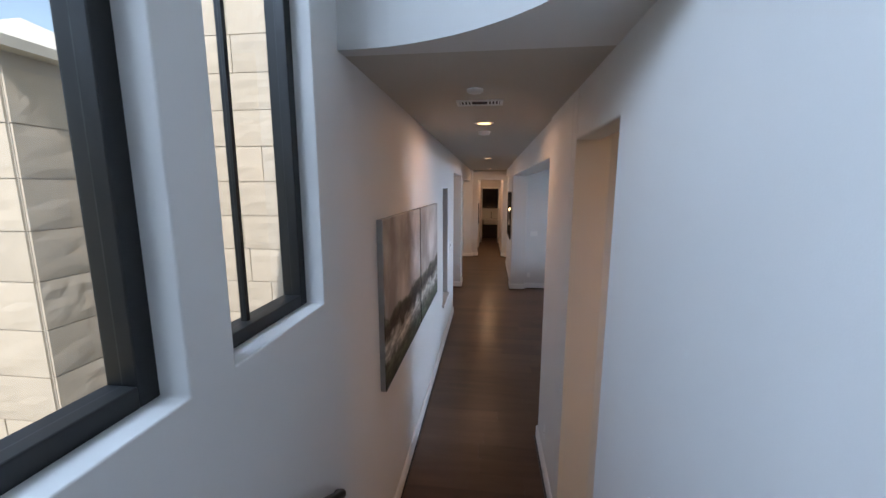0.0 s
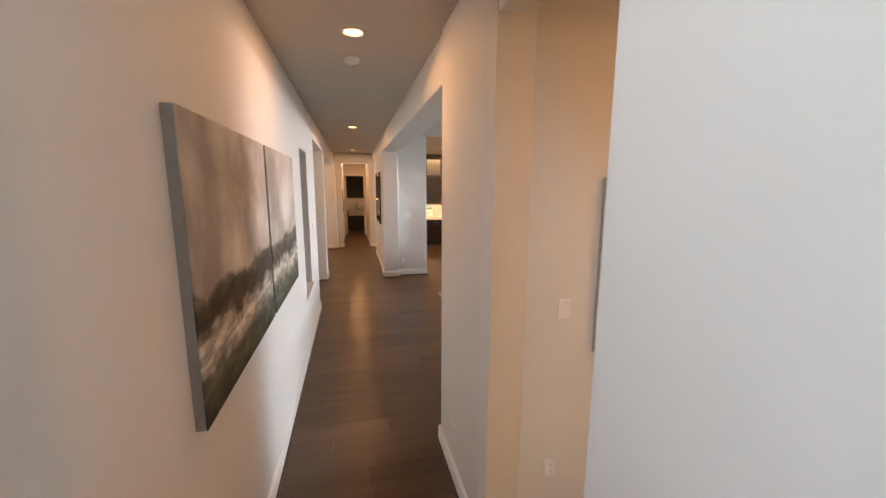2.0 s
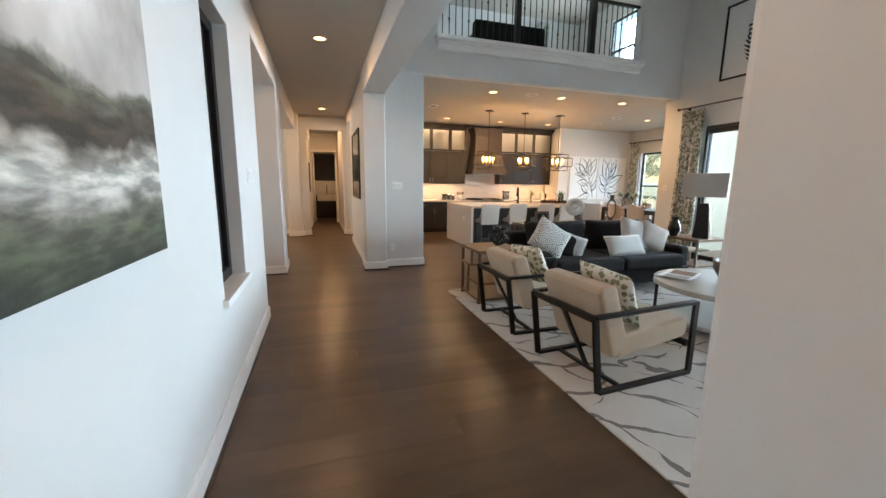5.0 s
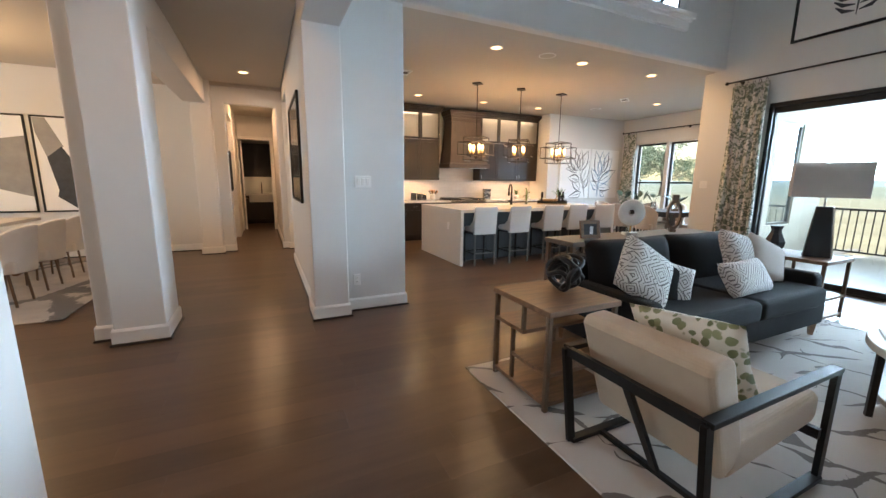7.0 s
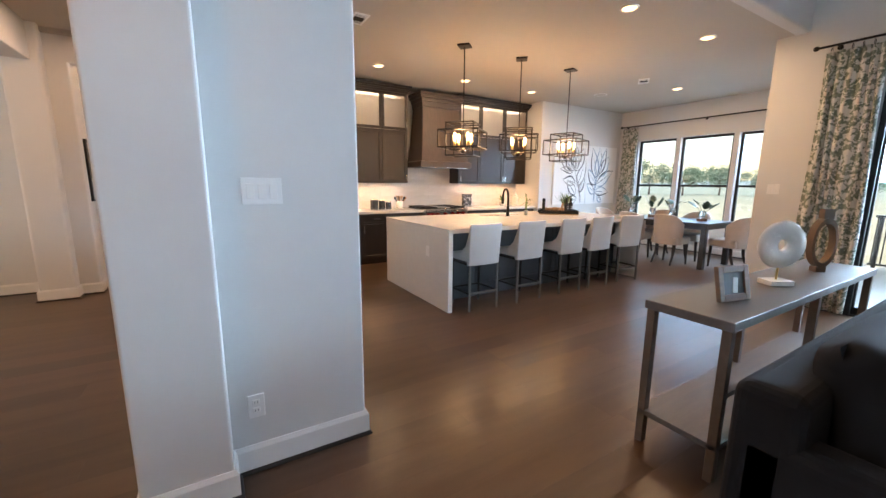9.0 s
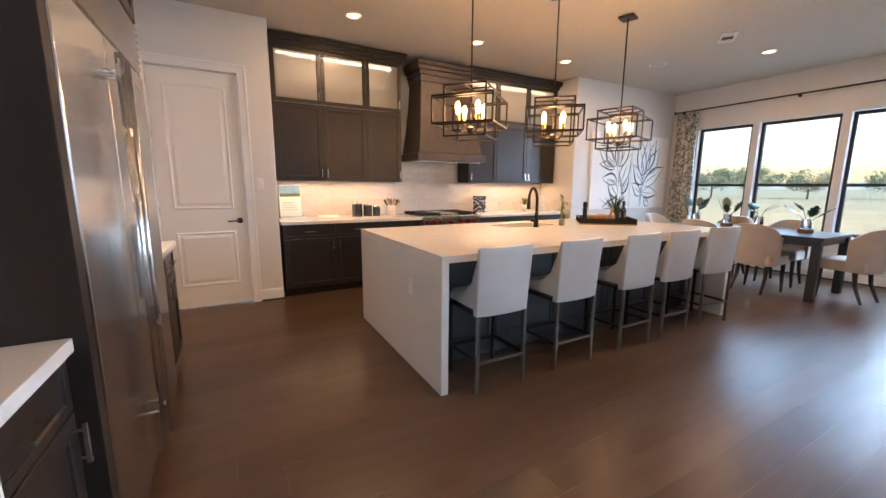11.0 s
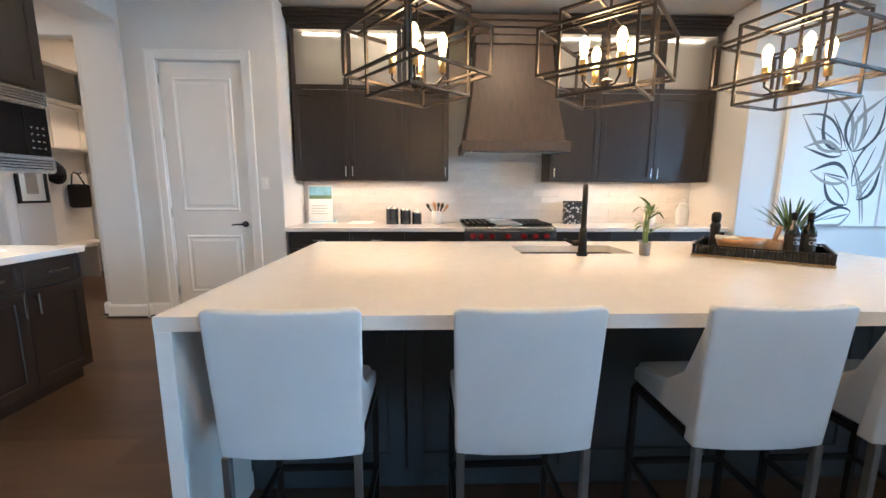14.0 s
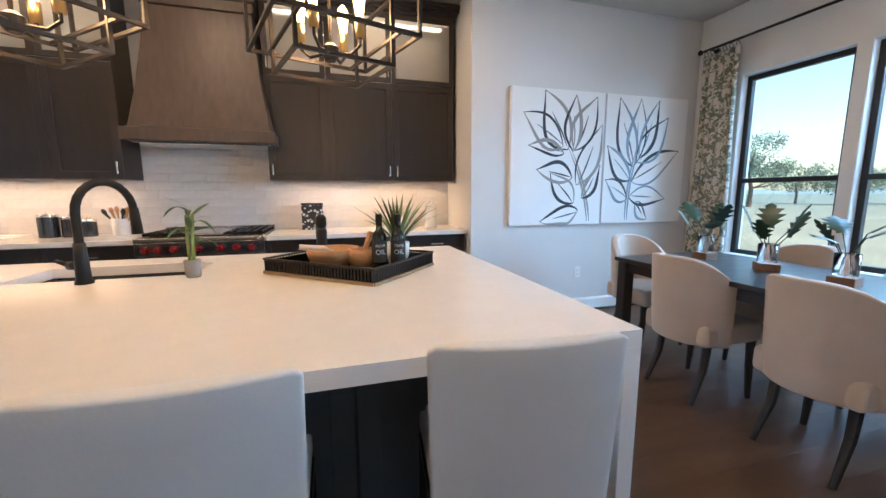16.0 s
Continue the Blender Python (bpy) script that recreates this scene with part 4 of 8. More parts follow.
# ---- island ----
def island():
    t = thing("kitchen_island", pose(0, 0, 0), "long island with white quartz waterfall top and dark panelled base", "kitchen island")
    X0, X1, Y0, Y1, Z = 2.93, 6.28, 10.58, 12.24, 0.90
    sx0, sx1, sy0, sy1 = 4.27, 4.95, 11.69, 12.03
    bm = bmesh.new()
    for a in ((X0, Y0, X1, sy0), (X0, sy1, X1, Y1), (X0, sy0, sx0, sy1), (sx1, sy0, X1, sy1)):
        box(bm, a[0], a[1], Z - 0.045, a[2], a[3], Z)
    bmesh.ops.remove_doubles(bm, verts=bm.verts, dist=0.0001)
    part("countertop", bm, M_QUARTZ, t)
    for a in (X0, X1 - 0.05):
        part("waterfall_end", bx(a, Y0, 0.0, a + 0.05, Y1, Z - 0.0455), M_QUARTZ, t, bevel=0.002)
    part("base", bx(X0 + 0.051, 10.98, 0.0, X1 - 0.051, Y1 - 0.06, 0.60), M_ISLE, t)
    part("base_top_rail", bx(X0 + 0.051, 10.98, 0.60, X1 - 0.051, 11.6, Z - 0.046), M_ISLE, t)
    n = 5
    for k in range(n):
        w = (X1 - X0 - 0.1) / n
        d = shaker("panel", w - 0.01, 0.74, t, X0 + 0.055 + k * w, 10.98, 0.10, rail=0.07)
        d.data.materials[0] = M_ISLE
    bm = bmesh.new()
    for a in ((sx0 - 0.01, sy0 - 0.01, sx1 + 0.01, sy0), (sx0 - 0.01, sy1, sx1 + 0.01, sy1 + 0.01), (sx0 - 0.01, sy0, sx0, sy1), (sx1, sy0, sx1 + 0.01, sy1)):
        box(bm, a[0], a[1], 0.66, a[2], a[3], Z - 0.046)
    box(bm, sx0 - 0.01, sy0 - 0.01, 0.645, sx1 + 0.01, sy1 + 0.01, 0.66)
    part("sink_bowl", bm, M_STEEL, t, "undermounted stainless sink bowl")
    part("outlet", bx(X0 - 0.006, 11.0, 0.55, X0 + 0.001, 11.07, 0.665), M_DOOR, t, bevel=0.002)


island()


def faucet():
    t = thing("kitchen_faucet", pose(4.60, 11.62, 0.90, 0, 0, -22), "matte black high-arc pull-down faucet", "faucet")
    bm = lathe([(0.030, 0), (0.030, 0.008), (0.025, 0.02), (0.022, 0.10), (0.019, 0.16)], 20)
    part("base", bm, M_BLACK, t, smooth=True)
    pts = [(0, 0, 0.12), (0, 0, 0.27)] + [(0, 0.125 - 0.125 * math.cos(radians(a)), 0.27 + 0.125 * math.sin(radians(a))) for a in range(15, 181, 15)]
    part("spout", tube(bmesh.new(), pts, 0.0155, 14), M_BLACK, t, smooth=True)
    bm = bmesh.new()
    rod(bm, (0, 0.25, 0.285), (0, 0.256, 0.17), 0.018, 14, 0.022)
    part("spray_head", bm, M_BLACK, t, smooth=True)
    bm = bmesh.new()
    rod(bm, (-0.015, 0, 0.07), (-0.055, 0, 0.07), 0.017, 12)
    tube(bm, [(-0.055, 0, 0.07), (-0.10, -0.01, 0.09)], 0.008, 8)
    part("lever", bm, M_BLACK, t, smooth=True)


faucet()


# ---- bar stools ----
def bar_stool(m):
    """A padded counter stool; its back is at y = 0 and the seat runs to +y."""
    t = thing("bar_stool", m, "pale grey leather counter stool with grey metal legs", "bar stool", "stools along the island")
    w, zs = 0.43, 0.60
    bm = bmesh.new()
    n = 8
    # wrapped back: thin shell, flared at the top and swept forward at the seat
    back, front = [], []
    for i in range(n + 1):
        u = i / n
        z = zs - 0.092 + u * 0.447
        hw = 0.200 + 0.012 * u
        y = 0.065 - 0.03 * u
        dip = {1: 0.011, 0.92: 0.001, 0.5: 0.004, 0: 0.006} if i == n else {}
        back.append([bm.verts.new((s * hw, y + 0.018 * abs(s) ** 2.5, z - dip.get(abs(s), 0))) for s in (-1, -0.92, -0.5, 0, 0.5, 0.92, 1)])
        th = 0.075 - 0.03 * u
        front.append([bm.verts.new((s * hw, y + th + (0.0 if abs(s) < 1 else -0.012), z - dip.get(abs(s), 0))) for s in (-1, -0.92, -0.5, 0, 0.5, 0.92, 1)])
    for g, flip in ((back, 0), (front, 1)):
        for a, b in zip(g, g[1:]):
            for j in range(6):
                q = (a[j], a[j + 1], b[j + 1], b[j])
                bm.faces.new(q[::-1] if flip else q)
    for i in range(n):
        for j, fl in ((0, 1), (6, 0)):
            q = (back[i][j], front[i][j], front[i + 1][j], back[i + 1][j])
            bm.faces.new(q if not fl else q[::-1])
    for i, fl in ((0, 0), (n, 1)):
        for j in range(6):
            q = (back[i][j], front[i][j], front[i][j + 1], back[i][j + 1])
            bm.faces.new(q if not fl else q[::-1])
    bmesh.ops.recalc_face_normals(bm, faces=bm.faces)
    part("backrest", bm, M_STOOL, t, smooth=True, bevel=0.016, seg=3)
    for s in (-1, 1):
        bm = bmesh.new()
        o = [(0.085, zs - 0.06), (0.44, zs - 0.055), (0.44, zs - 0.005), (0.25, zs + 0.045), (0.17, zs + 0.11), (0.10, zs + 0.29), (0.075, zs + 0.29)]
        a = [bm.verts.new((s * 0.162, y, z)) for y, z in o]
        b = [bm.verts.new((s * 0.192, y, z)) for y, z in o]
        bm.faces.new(a)
        bm.faces.new(b[::-1])
        for i in range(len(o)):
            bm.faces.new((a[i], b[i], b[(i + 1) % len(o)], a[(i + 1) % len(o)]))
        bmesh.ops.recalc_face_normals(bm, faces=bm.faces)
        part("wing", bm, M_STOOL, t, bevel=0.010)
    part("seat", bx(-0.175, 0.09, zs - 0.07, 0.175, 0.455, zs + 0.015), M_STOOL, t, bevel=0.022, seg=4)
    bm = bmesh.new()
    for a, b in (((-0.185, 0.10), (0.185, 0.10)), ((-0.185, 0.43), (0.185, 0.43)), ((-0.185, 0.10), (-0.185, 0.43)), ((0.185, 0.10), (0.185, 0.43))):
        bar(bm, (*a, zs - 0.082), (*b, zs - 0.082), 0.022, 0.018)
    part("seat_frame", bm, M_BLACK, t)
    # far legs and stretchers black: shade under the counter put into their colour
    for sx in (-1, 1):
        for y in (0.086, 0.43):
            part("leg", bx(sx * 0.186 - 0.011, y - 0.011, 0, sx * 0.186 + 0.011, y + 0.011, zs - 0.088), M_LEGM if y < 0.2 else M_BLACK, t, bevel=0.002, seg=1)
    for a, b in (((-0.176, 0.086), (0.176, 0.086)), ((-0.176, 0.43), (0.176, 0.43)), ((-0.186, 0.097), (-0.186, 0.42)), ((0.186, 0.097), (0.186, 0.42))):
        bm = bmesh.new()
        bar(bm, (*a, 0.20), (*b, 0.20), 0.018, 0.018)
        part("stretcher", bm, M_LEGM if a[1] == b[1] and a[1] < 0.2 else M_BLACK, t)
    return t


STOOLS = [(3.335, 0), (4.005, 1), (4.71, 0), (5.265, 0), (5.90, -7)]
s0 = bar_stool(pose(STOOLS[0][0], 10.42, 0))
for sx, a in STOOLS[1:]:
    copy_thing(s0, pose(sx, 10.42, 0, 0, 0, a))


# ---- pendants ----
def pendant(m):
    t = thing("pendant_light", m, "dark metal open-cage pendant with four glowing bulbs", "pendant light", "pendants over the island")
    zc = 1.92 - CEIL
    bm = bmesh.new()
    box(bm, -0.075, -0.075, -0.022, 0.075, 0.075, 0)
    part("canopy", bm, M_BRONZE, t, bevel=0.004)
    bm = bmesh.new()
    rod(bm, (0, 0, -0.02), (0, 0, zc - 0.09), 0.007, 8)
    part("stem", bm, M_BRONZE, t)
    for name, a, b, h0, h1, rz in (("outer_cage", 0.25, 0.25, -0.105, 0.105, 0), ("inner_cage", 0.175, 0.175, -0.20, 0.195, 0)):
        ends = []
        for z in (h0, h1):
            for p, q in (((-a, -b), (a, -b)), ((a, -b), (a, b)), ((a, b), (-a, b)), ((-a, b), (-a, -b))):
                ends.append(((*p, zc + z), (*q, zc + z)))
        for x in (-a, a):
            for y in (-b, b):
                ends.append(((x, y, zc + h0 - 0.006), (x, y, zc + h1 + 0.006)))
        for p, q in ends:
            bm = bmesh.new()
            bar(bm, p, q, 0.013, 0.013)
            part("cage_bar", bm, M_BRONZE, t)
    for p, q in (((-0.175, 0, 0.195), (0.175, 0, 0.195)), ((0, -0.175, 0.1955), (0, 0.175, 0.1955)), ((-0.175, -0.25, 0.105), (-0.175, 0.25, 0.105)),
                 ((0.175, -0.25, 0.105), (0.175, 0.25, 0.105)), ((-0.175, -0.25, -0.105), (-0.175, 0.25, -0.105)), ((0.175, -0.25, -0.105), (0.175, 0.25, -0.105))):
        bm = bmesh.new()
        bar(bm, (p[0], p[1], zc + p[2]), (q[0], q[1], zc + q[2]), 0.011)
        part("cross_bar", bm, M_BRONZE, t)
    bm = bmesh.new()
    rod(bm, (0, 0, zc + 0.195), (0, 0, zc - 0.16), 0.006, 8)
    bm2 = lathe([(0.018, zc - 0.17), (0.030, zc - 0.155), (0.030, zc - 0.12), (0.012, zc - 0.105)], 16, bm)
    for k in range(4):
        a = radians(45 + 90 * k)
        x, y = 0.122 * math.cos(a), 0.122 * math.sin(a)
        tube(bm, [(0, 0, zc - 0.14), (x * 0.7, y * 0.7, zc - 0.15), (x, y, zc - 0.12), (x, y, zc - 0.09)], 0.006, 8)
    part("bulb_holder", bm, M_BRONZE, t)
    for k in range(4):
        a = radians(45 + 90 * k)
        x, y = 0.122 * math.cos(a), 0.122 * math.sin(a)
        part("socket", lathe([(0.017, zc - 0.095), (0.018, zc - 0.03), (0.016, zc - 0.025)], 14, None, (x, y, 0)), M_BRASS, t, "brass bulb socket", smooth=True)
        part("bulb", lathe([(0.013, zc - 0.026), (0.016, zc - 0.005), (0.021, zc + 0.030), (0.023, zc + 0.045), (0.020, zc + 0.062), (0.010, zc + 0.080), (0.001, zc + 0.086)], 16, None, (x, y, 0)), M_BULB, t, "glowing filament bulb", smooth=True)
    return t


PEND = [(3.67, 11.45, 40), (4.60, 11.45, 48), (5.56, 11.45, 18)]
p0 = pendant(pose(PEND[0][0], PEND[0][1], CEIL, 0, 0, PEND[0][2]))
for x, y, a in PEND[1:]:
    copy_thing(p0, pose(x, y, CEIL, 0, 0, a))
for x, y, a in PEND:
    lamp("pendant_lamp", "POINT", pose(x, y, 1.93), 21, 0.10, (1.0, 0.53, 0.21))


# ---- fridge wall ----
def refrigerator():
    t = thing("refrigerator", pose(1.452, 10.04, 0, 0, 0, 90), "built-in stainless steel side-by-side refrigerator", "refrigerator")
    # front in the plane y = 0 facing -y, that is into the room; x runs along the wall
    W, H = 1.235, 2.13
    part("body", bx(0, 0.02, 0.10, W, 0.66, H), M_STEEL, t, bevel=0.003)
    part("toe_kick", bx(0.02, 0.06, 0.0, W - 0.02, 0.6, 0.10), M_BLACK, t)
    part("freezer_door", bx(0.012, -0.035, 0.11, 0.515, 0.02, 1.86), M_STEEL, t, bevel=0.006)
    part("fridge_door", bx(0.522, -0.035, 0.11, W - 0.004, 0.02, 1.86), M_STEEL, t, bevel=0.006)
    g = part("grille", bx(0.012, -0.02, 1.87, W - 0.012, 0.02, H - 0.005), M_STEEL, t, "louvred steel top grille", bevel=0.004)
    for k in range(7):
        part("louvre", bx(0.03, -0.008, -0.010, W - 0.03, 0.008, 0.010, m=pose(0, -0.027, 1.90 + k * 0.033, 35, 0, 0)), M_STEEL, g)
    for x in (0.465, 0.572):
        bm = bmesh.new()
        rod(bm, (x, -0.085, 0.20), (x, -0.085, 1.79), 0.014, 16)
        for z in (0.36, 1.72):
            rod(bm, (x, -0.085, z), (x, -0.03, z), 0.009, 8)
        part("door_handle", bm, M_NICKEL, t, "long tubular steel handle", smooth=True)
    bm = bmesh.new()
    for a in ((0.645, 0.82, 0.662, 1.14), (0.768, 0.82, 0.785, 1.14), (0.662, 0.82, 0.768, 0.838), (0.662, 1.122, 0.768, 1.14)):
        box(bm, a[0], -0.048, a[1], a[2], -0.034, a[3])
    d = part("dispenser", bm, M_NICKEL, t, "steel water dispenser surround", bevel=0.003)
    part("recess", bx(0.662, -0.037, 0.838, 0.768, -0.0345, 1.122), M_BLKGL, d, "dark dispenser recess")
    part("name_badge", bx(W - 0.20, -0.038, 1.79, W - 0.09, -0.0345, 1.81), M_NICKEL, t)


refrigerator()
# tall side panel next to the fridge, counter run before it
t = thing("tall_cabinet_panel", pose(0, 0, 0), "dark espresso tall side panel beside the refrigerator", "cabinet panel")
part("panel", bx(0.84, 9.98, 0, 1.485, 10.035, 2.95), M_CAB, t, bevel=0.002)
t = thing("upper_cabinet", pose(1.46, 10.04, 2.14, 0, 0, 90), "dark espresso cabinet over the refrigerator", "cabinet")
part("body", bx(0, 0, 0, 1.27, 0.6, 0.81), M_CAB, t)
shaker("door", 0.63, 0.80, t, 0.003, 0, 0.004, (0.59, 0.09))
shaker("door", 0.63, 0.80, t, 0.637, 0, 0.004, (0.04, 0.09))
base_cabinet(pose(1.415, 9.475, 0, 0, 0, 90), [0.50], "dark espresso base cabinet with drawer, before the refrigerator", depth=0.48)
t = thing("worktop", pose(0, 0, 0), "white quartz worktop beside the refrigerator", "worktop")
part("slab", bx(0.925, 9.472, 0.86, 1.455, 9.975, 0.90), M_QUARTZ, t, bevel=0.003)
base_cabinet(pose(1.42, 11.315, 0, 0, 0, 90), [0.36, 0.36], "dark espresso base cabinet below the microwave", depth=0.57)
t = thing("worktop", pose(0, 0, 0), "white quartz worktop below the microwave", "worktop")
part("slab", bx(0.845, 11.315, 0.86, 1.46, 12.06, 0.90), M_QUARTZ, t, bevel=0.003)
t = thing("upper_cabinet", pose(1.34, 11.315, 1.85, 0, 0, 90), "dark espresso wall cabinet above the microwave", "cabinet")
part("body", bx(0, 0, 0, 0.745, 0.48, 1.05), M_CAB, t)
shaker("door", 0.369, 1.04, t, 0.003, 0, 0.004, (0.325, 0.14), bar_len=0.16)
shaker("door", 0.369, 1.04, t, 0.375, 0, 0.004, (0.045, 0.14), bar_len=0.16)


def microwave():
    t = thing("microwave", pose(1.365, 11.315, 1.36, 0, 0, 90), "built-in black glass microwave with steel trim", "microwave")
    part("body", bx(0, 0.0, 0, 0.72, 0.50, 0.485), M_STEEL, t, bevel=0.003)
    part("door_glass", bx(0.02, -0.018, 0.10, 0.555, 0.0, 0.385), M_BLKGL, t, bevel=0.003)
    k = part("control_panel", bx(0.558, -0.018, 0.10, 0.70, 0.0, 0.385), M_BLKGL, t, bevel=0.003)
    for r in range(4):
        for c in range(3):
            part("button", bx(0.586 + c * 0.034, -0.0195, 0.14 + r * 0.04, 0.601 + c * 0.034, -0.0175, 0.150 + r * 0.04), M_STEEL, k)
    for z0, z1 in ((0.40, 0.475), (0.01, 0.09)):
        g = part("vent_trim", bx(0.0, -0.012, z0, 0.72, 0.0, z1), M_STEEL, t, bevel=0.002)
        for i in range(4):
            part("slot", bx(0.02, -0.0135, z0 + 0.012 + i * 0.016, 0.70, -0.0115, z0 + 0.018 + i * 0.016), M_BLACK, g)


microwave()
lamp("worktop_light", "AREA", pose(1.05, 11.65, 1.35), 7, 0.5, (1.0, 0.70, 0.45), 0.2)
tile_run()

# ---- patterned materials ----
def leafprint(name, ground, ink, ink2, scale=9.0, cut=0.52, warp=0.25, rough=0.9):
    m = mat(name, ground, rough, var=0.04, scale=6, bump=0.25, fine=320, sheen=0.2)
    nt = m.node_tree
    p = nt.nodes["Principled BSDF"]
    tc = nt.nodes["Texture Coordinate"]
    no = nt.nodes.new("ShaderNodeTexNoise")
    no.inputs["Scale"].default_value = scale * 0.6
    mx = nt.nodes.new("ShaderNodeMixRGB")
    mx.inputs[0].default_value = warp
    nt.links.new(tc.outputs["Object"], no.inputs[0])
    nt.links.new(tc.outputs["Object"], mx.inputs[1])
    nt.links.new(no.outputs["Color"], mx.inputs[2])
    vo = nt.nodes.new("ShaderNodeTexVoronoi")
    vo.inputs["Scale"].default_value = scale
    nt.links.new(mx.outputs[0], vo.inputs[0])
    st = nt.nodes.new("ShaderNodeMapRange")
    st.inputs["From Min"].default_value, st.inputs["From Max"].default_value = cut - 0.04, cut + 0.04
    st.inputs["To Min"].default_value, st.inputs["To Max"].default_value = 1, 0
    nt.links.new(vo.outputs["Distance"], st.inputs[0])
    sep = nt.nodes.new("ShaderNodeSeparateColor")
    nt.links.new(vo.outputs["Color"], sep.inputs[0])
    gt = nt.nodes.new("ShaderNodeMath")
    gt.operation = "GREATER_THAN"
    gt.inputs[1].default_value = 0.32
    nt.links.new(sep.outputs[0], gt.inputs[0])
    mu = nt.nodes.new("ShaderNodeMath")
    mu.operation = "MULTIPLY"
    nt.links.new(st.outputs[0], mu.inputs[0])
    nt.links.new(gt.outputs[0], mu.inputs[1])
    inkm = nt.nodes.new("ShaderNodeMixRGB")
    inkm.inputs[1].default_value, inkm.inputs[2].default_value = (*ink, 1), (*ink2, 1)
    nt.links.new(sep.outputs[1], inkm.inputs[0])
    fin = nt.nodes.new("ShaderNodeMixRGB")
    nt.links.new(mu.outputs[0], fin.inputs[0])
    nt.links.new(nt.nodes["Color Ramp"].outputs[0], fin.inputs[1])
    nt.links.new(inkm.outputs[0], fin.inputs[2])
    nt.links.new(fin.outputs[0], p.inputs["Base Color"])
    return m


def brushed_rug(name, ground, ink):
    """A pile rug with long, broken strokes that cross in two directions."""
    m = mat(name, ground, 0.95, var=0.10, scale=3, bump=0.6, fine=260, sheen=0.2)
    nt = m.node_tree
    tc = nt.nodes["Texture Coordinate"]

    def calc(op, a, b=0.0):
        n = nt.nodes.new("ShaderNodeMath")
        n.operation = op
        for i, v in enumerate((a, b)):
            if isinstance(v, (int, float)):
                n.inputs[i].default_value = v
            else:
                nt.links.new(v, n.inputs[i])
        return n.outputs[0]

    def noisy(scale, at):
        n = nt.nodes.new("ShaderNodeTexNoise")
        n.inputs["Scale"].default_value, n.inputs["Detail"].default_value = scale, 3
        nt.links.new(at, n.inputs[0])
        return n.outputs[0]
    total = None
    for turn, gap, seed in ((32, 0.34, 0.0), (68, 0.52, 7.0), (-20, 0.85, 3.0)):
        mp = nt.nodes.new("ShaderNodeMapping")
        mp.inputs["Rotation"].default_value, mp.inputs["Location"].default_value = (0, 0, radians(turn)), (seed, seed * 0.3, 0)
        nt.links.new(tc.outputs["Object"], mp.inputs[0])
        sp = nt.nodes.new("ShaderNodeSeparateXYZ")
        nt.links.new(mp.outputs[0], sp.inputs[0])
        u = calc("ADD", calc("DIVIDE", sp.outputs[1], gap), calc("MULTIPLY", noisy(1.3, mp.outputs[0]), 1.5))
        d = calc("ABSOLUTE", calc("SUBTRACT", calc("FRACT", u), 0.5))
        wide = calc("MULTIPLY", calc("SUBTRACT", noisy(3.2, mp.outputs[0]), 0.43), 0.16 / gap * 0.72)
        wide = calc("MULTIPLY", wide, calc("ADD", noisy(55, mp.outputs[0]), 0.5))
        line = calc("LESS_THAN", d, wide)
        total = line if total is None else calc("MAXIMUM", total, line)
    fin = nt.nodes.new("ShaderNodeMixRGB")
    fin.inputs[2].default_value = (*ink, 1)
    nt.links.new(calc("MULTIPLY", total, 0.85), fin.inputs[0])
    nt.links.new(nt.nodes["Color Ramp"].outputs[0], fin.inputs[1])
    nt.links.new(fin.outputs[0], nt.nodes["Principled BSDF"].inputs["Base Color"])
    return m


def veined(name, ground, ink, scale, width, stretch, turn, warp=0.35, var=0.08):
    """A pile rug with crossing drawn lines."""
    m = mat(name, ground, 0.95, var=var, scale=3, bump=0.6, fine=260, sheen=0.2)
    nt = m.node_tree
    p = nt.nodes["Principled BSDF"]
    tc = nt.nodes["Texture Coordinate"]
    mp = nt.nodes.new("ShaderNodeMapping")
    mp.inputs["Scale"].default_value, mp.inputs["Rotation"].default_value = stretch, (0, 0, radians(turn))
    nt.links.new(tc.outputs["Object"], mp.inputs[0])
    no = nt.nodes.new("ShaderNodeTexNoise")
    no.inputs["Scale"].default_value = 1.6
    nt.links.new(mp.outputs[0], no.inputs[0])
    mx = nt.nodes.new("ShaderNodeMixRGB")
    mx.inputs[0].default_value = warp
    nt.links.new(mp.outputs[0], mx.inputs[1])
    nt.links.new(no.outputs["Color"], mx.inputs[2])
    vo = nt.nodes.new("ShaderNodeTexVoronoi")
    vo.feature = "DISTANCE_TO_EDGE"
    vo.inputs["Scale"].default_value = scale
    nt.links.new(mx.outputs[0], vo.inputs[0])
    fi = nt.nodes.new("ShaderNodeTexNoise")
    fi.inputs["Scale"].default_value = 30
    nt.links.new(tc.outputs["Object"], fi.inputs[0])
    wd = nt.nodes.new("ShaderNodeMath")
    wd.operation = "MULTIPLY"
    wd.inputs[1].default_value = width * 2.2
    nt.links.new(fi.outputs[0], wd.inputs[0])
    lt = nt.nodes.new("ShaderNodeMath")
    lt.operation = "LESS_THAN"
    nt.links.new(vo.outputs["Distance"], lt.inputs[0])
    nt.links.new(wd.outputs[0], lt.inputs[1])
    fin = nt.nodes.new("ShaderNodeMixRGB")
    fin.inputs[2].default_value = (*ink, 1)
    sc = nt.nodes.new("ShaderNodeMath")
    sc.operation = "MULTIPLY"
    sc.inputs[1].default_value = 0.85
    nt.links.new(lt.outputs[0], sc.inputs[0])
    nt.links.new(sc.outputs[0], fin.inputs[0])
    nt.links.new(nt.nodes["Color Ramp"].outputs[0], fin.inputs[1])
    nt.links.new(fin.outputs[0], p.inputs["Base Color"])
    return m


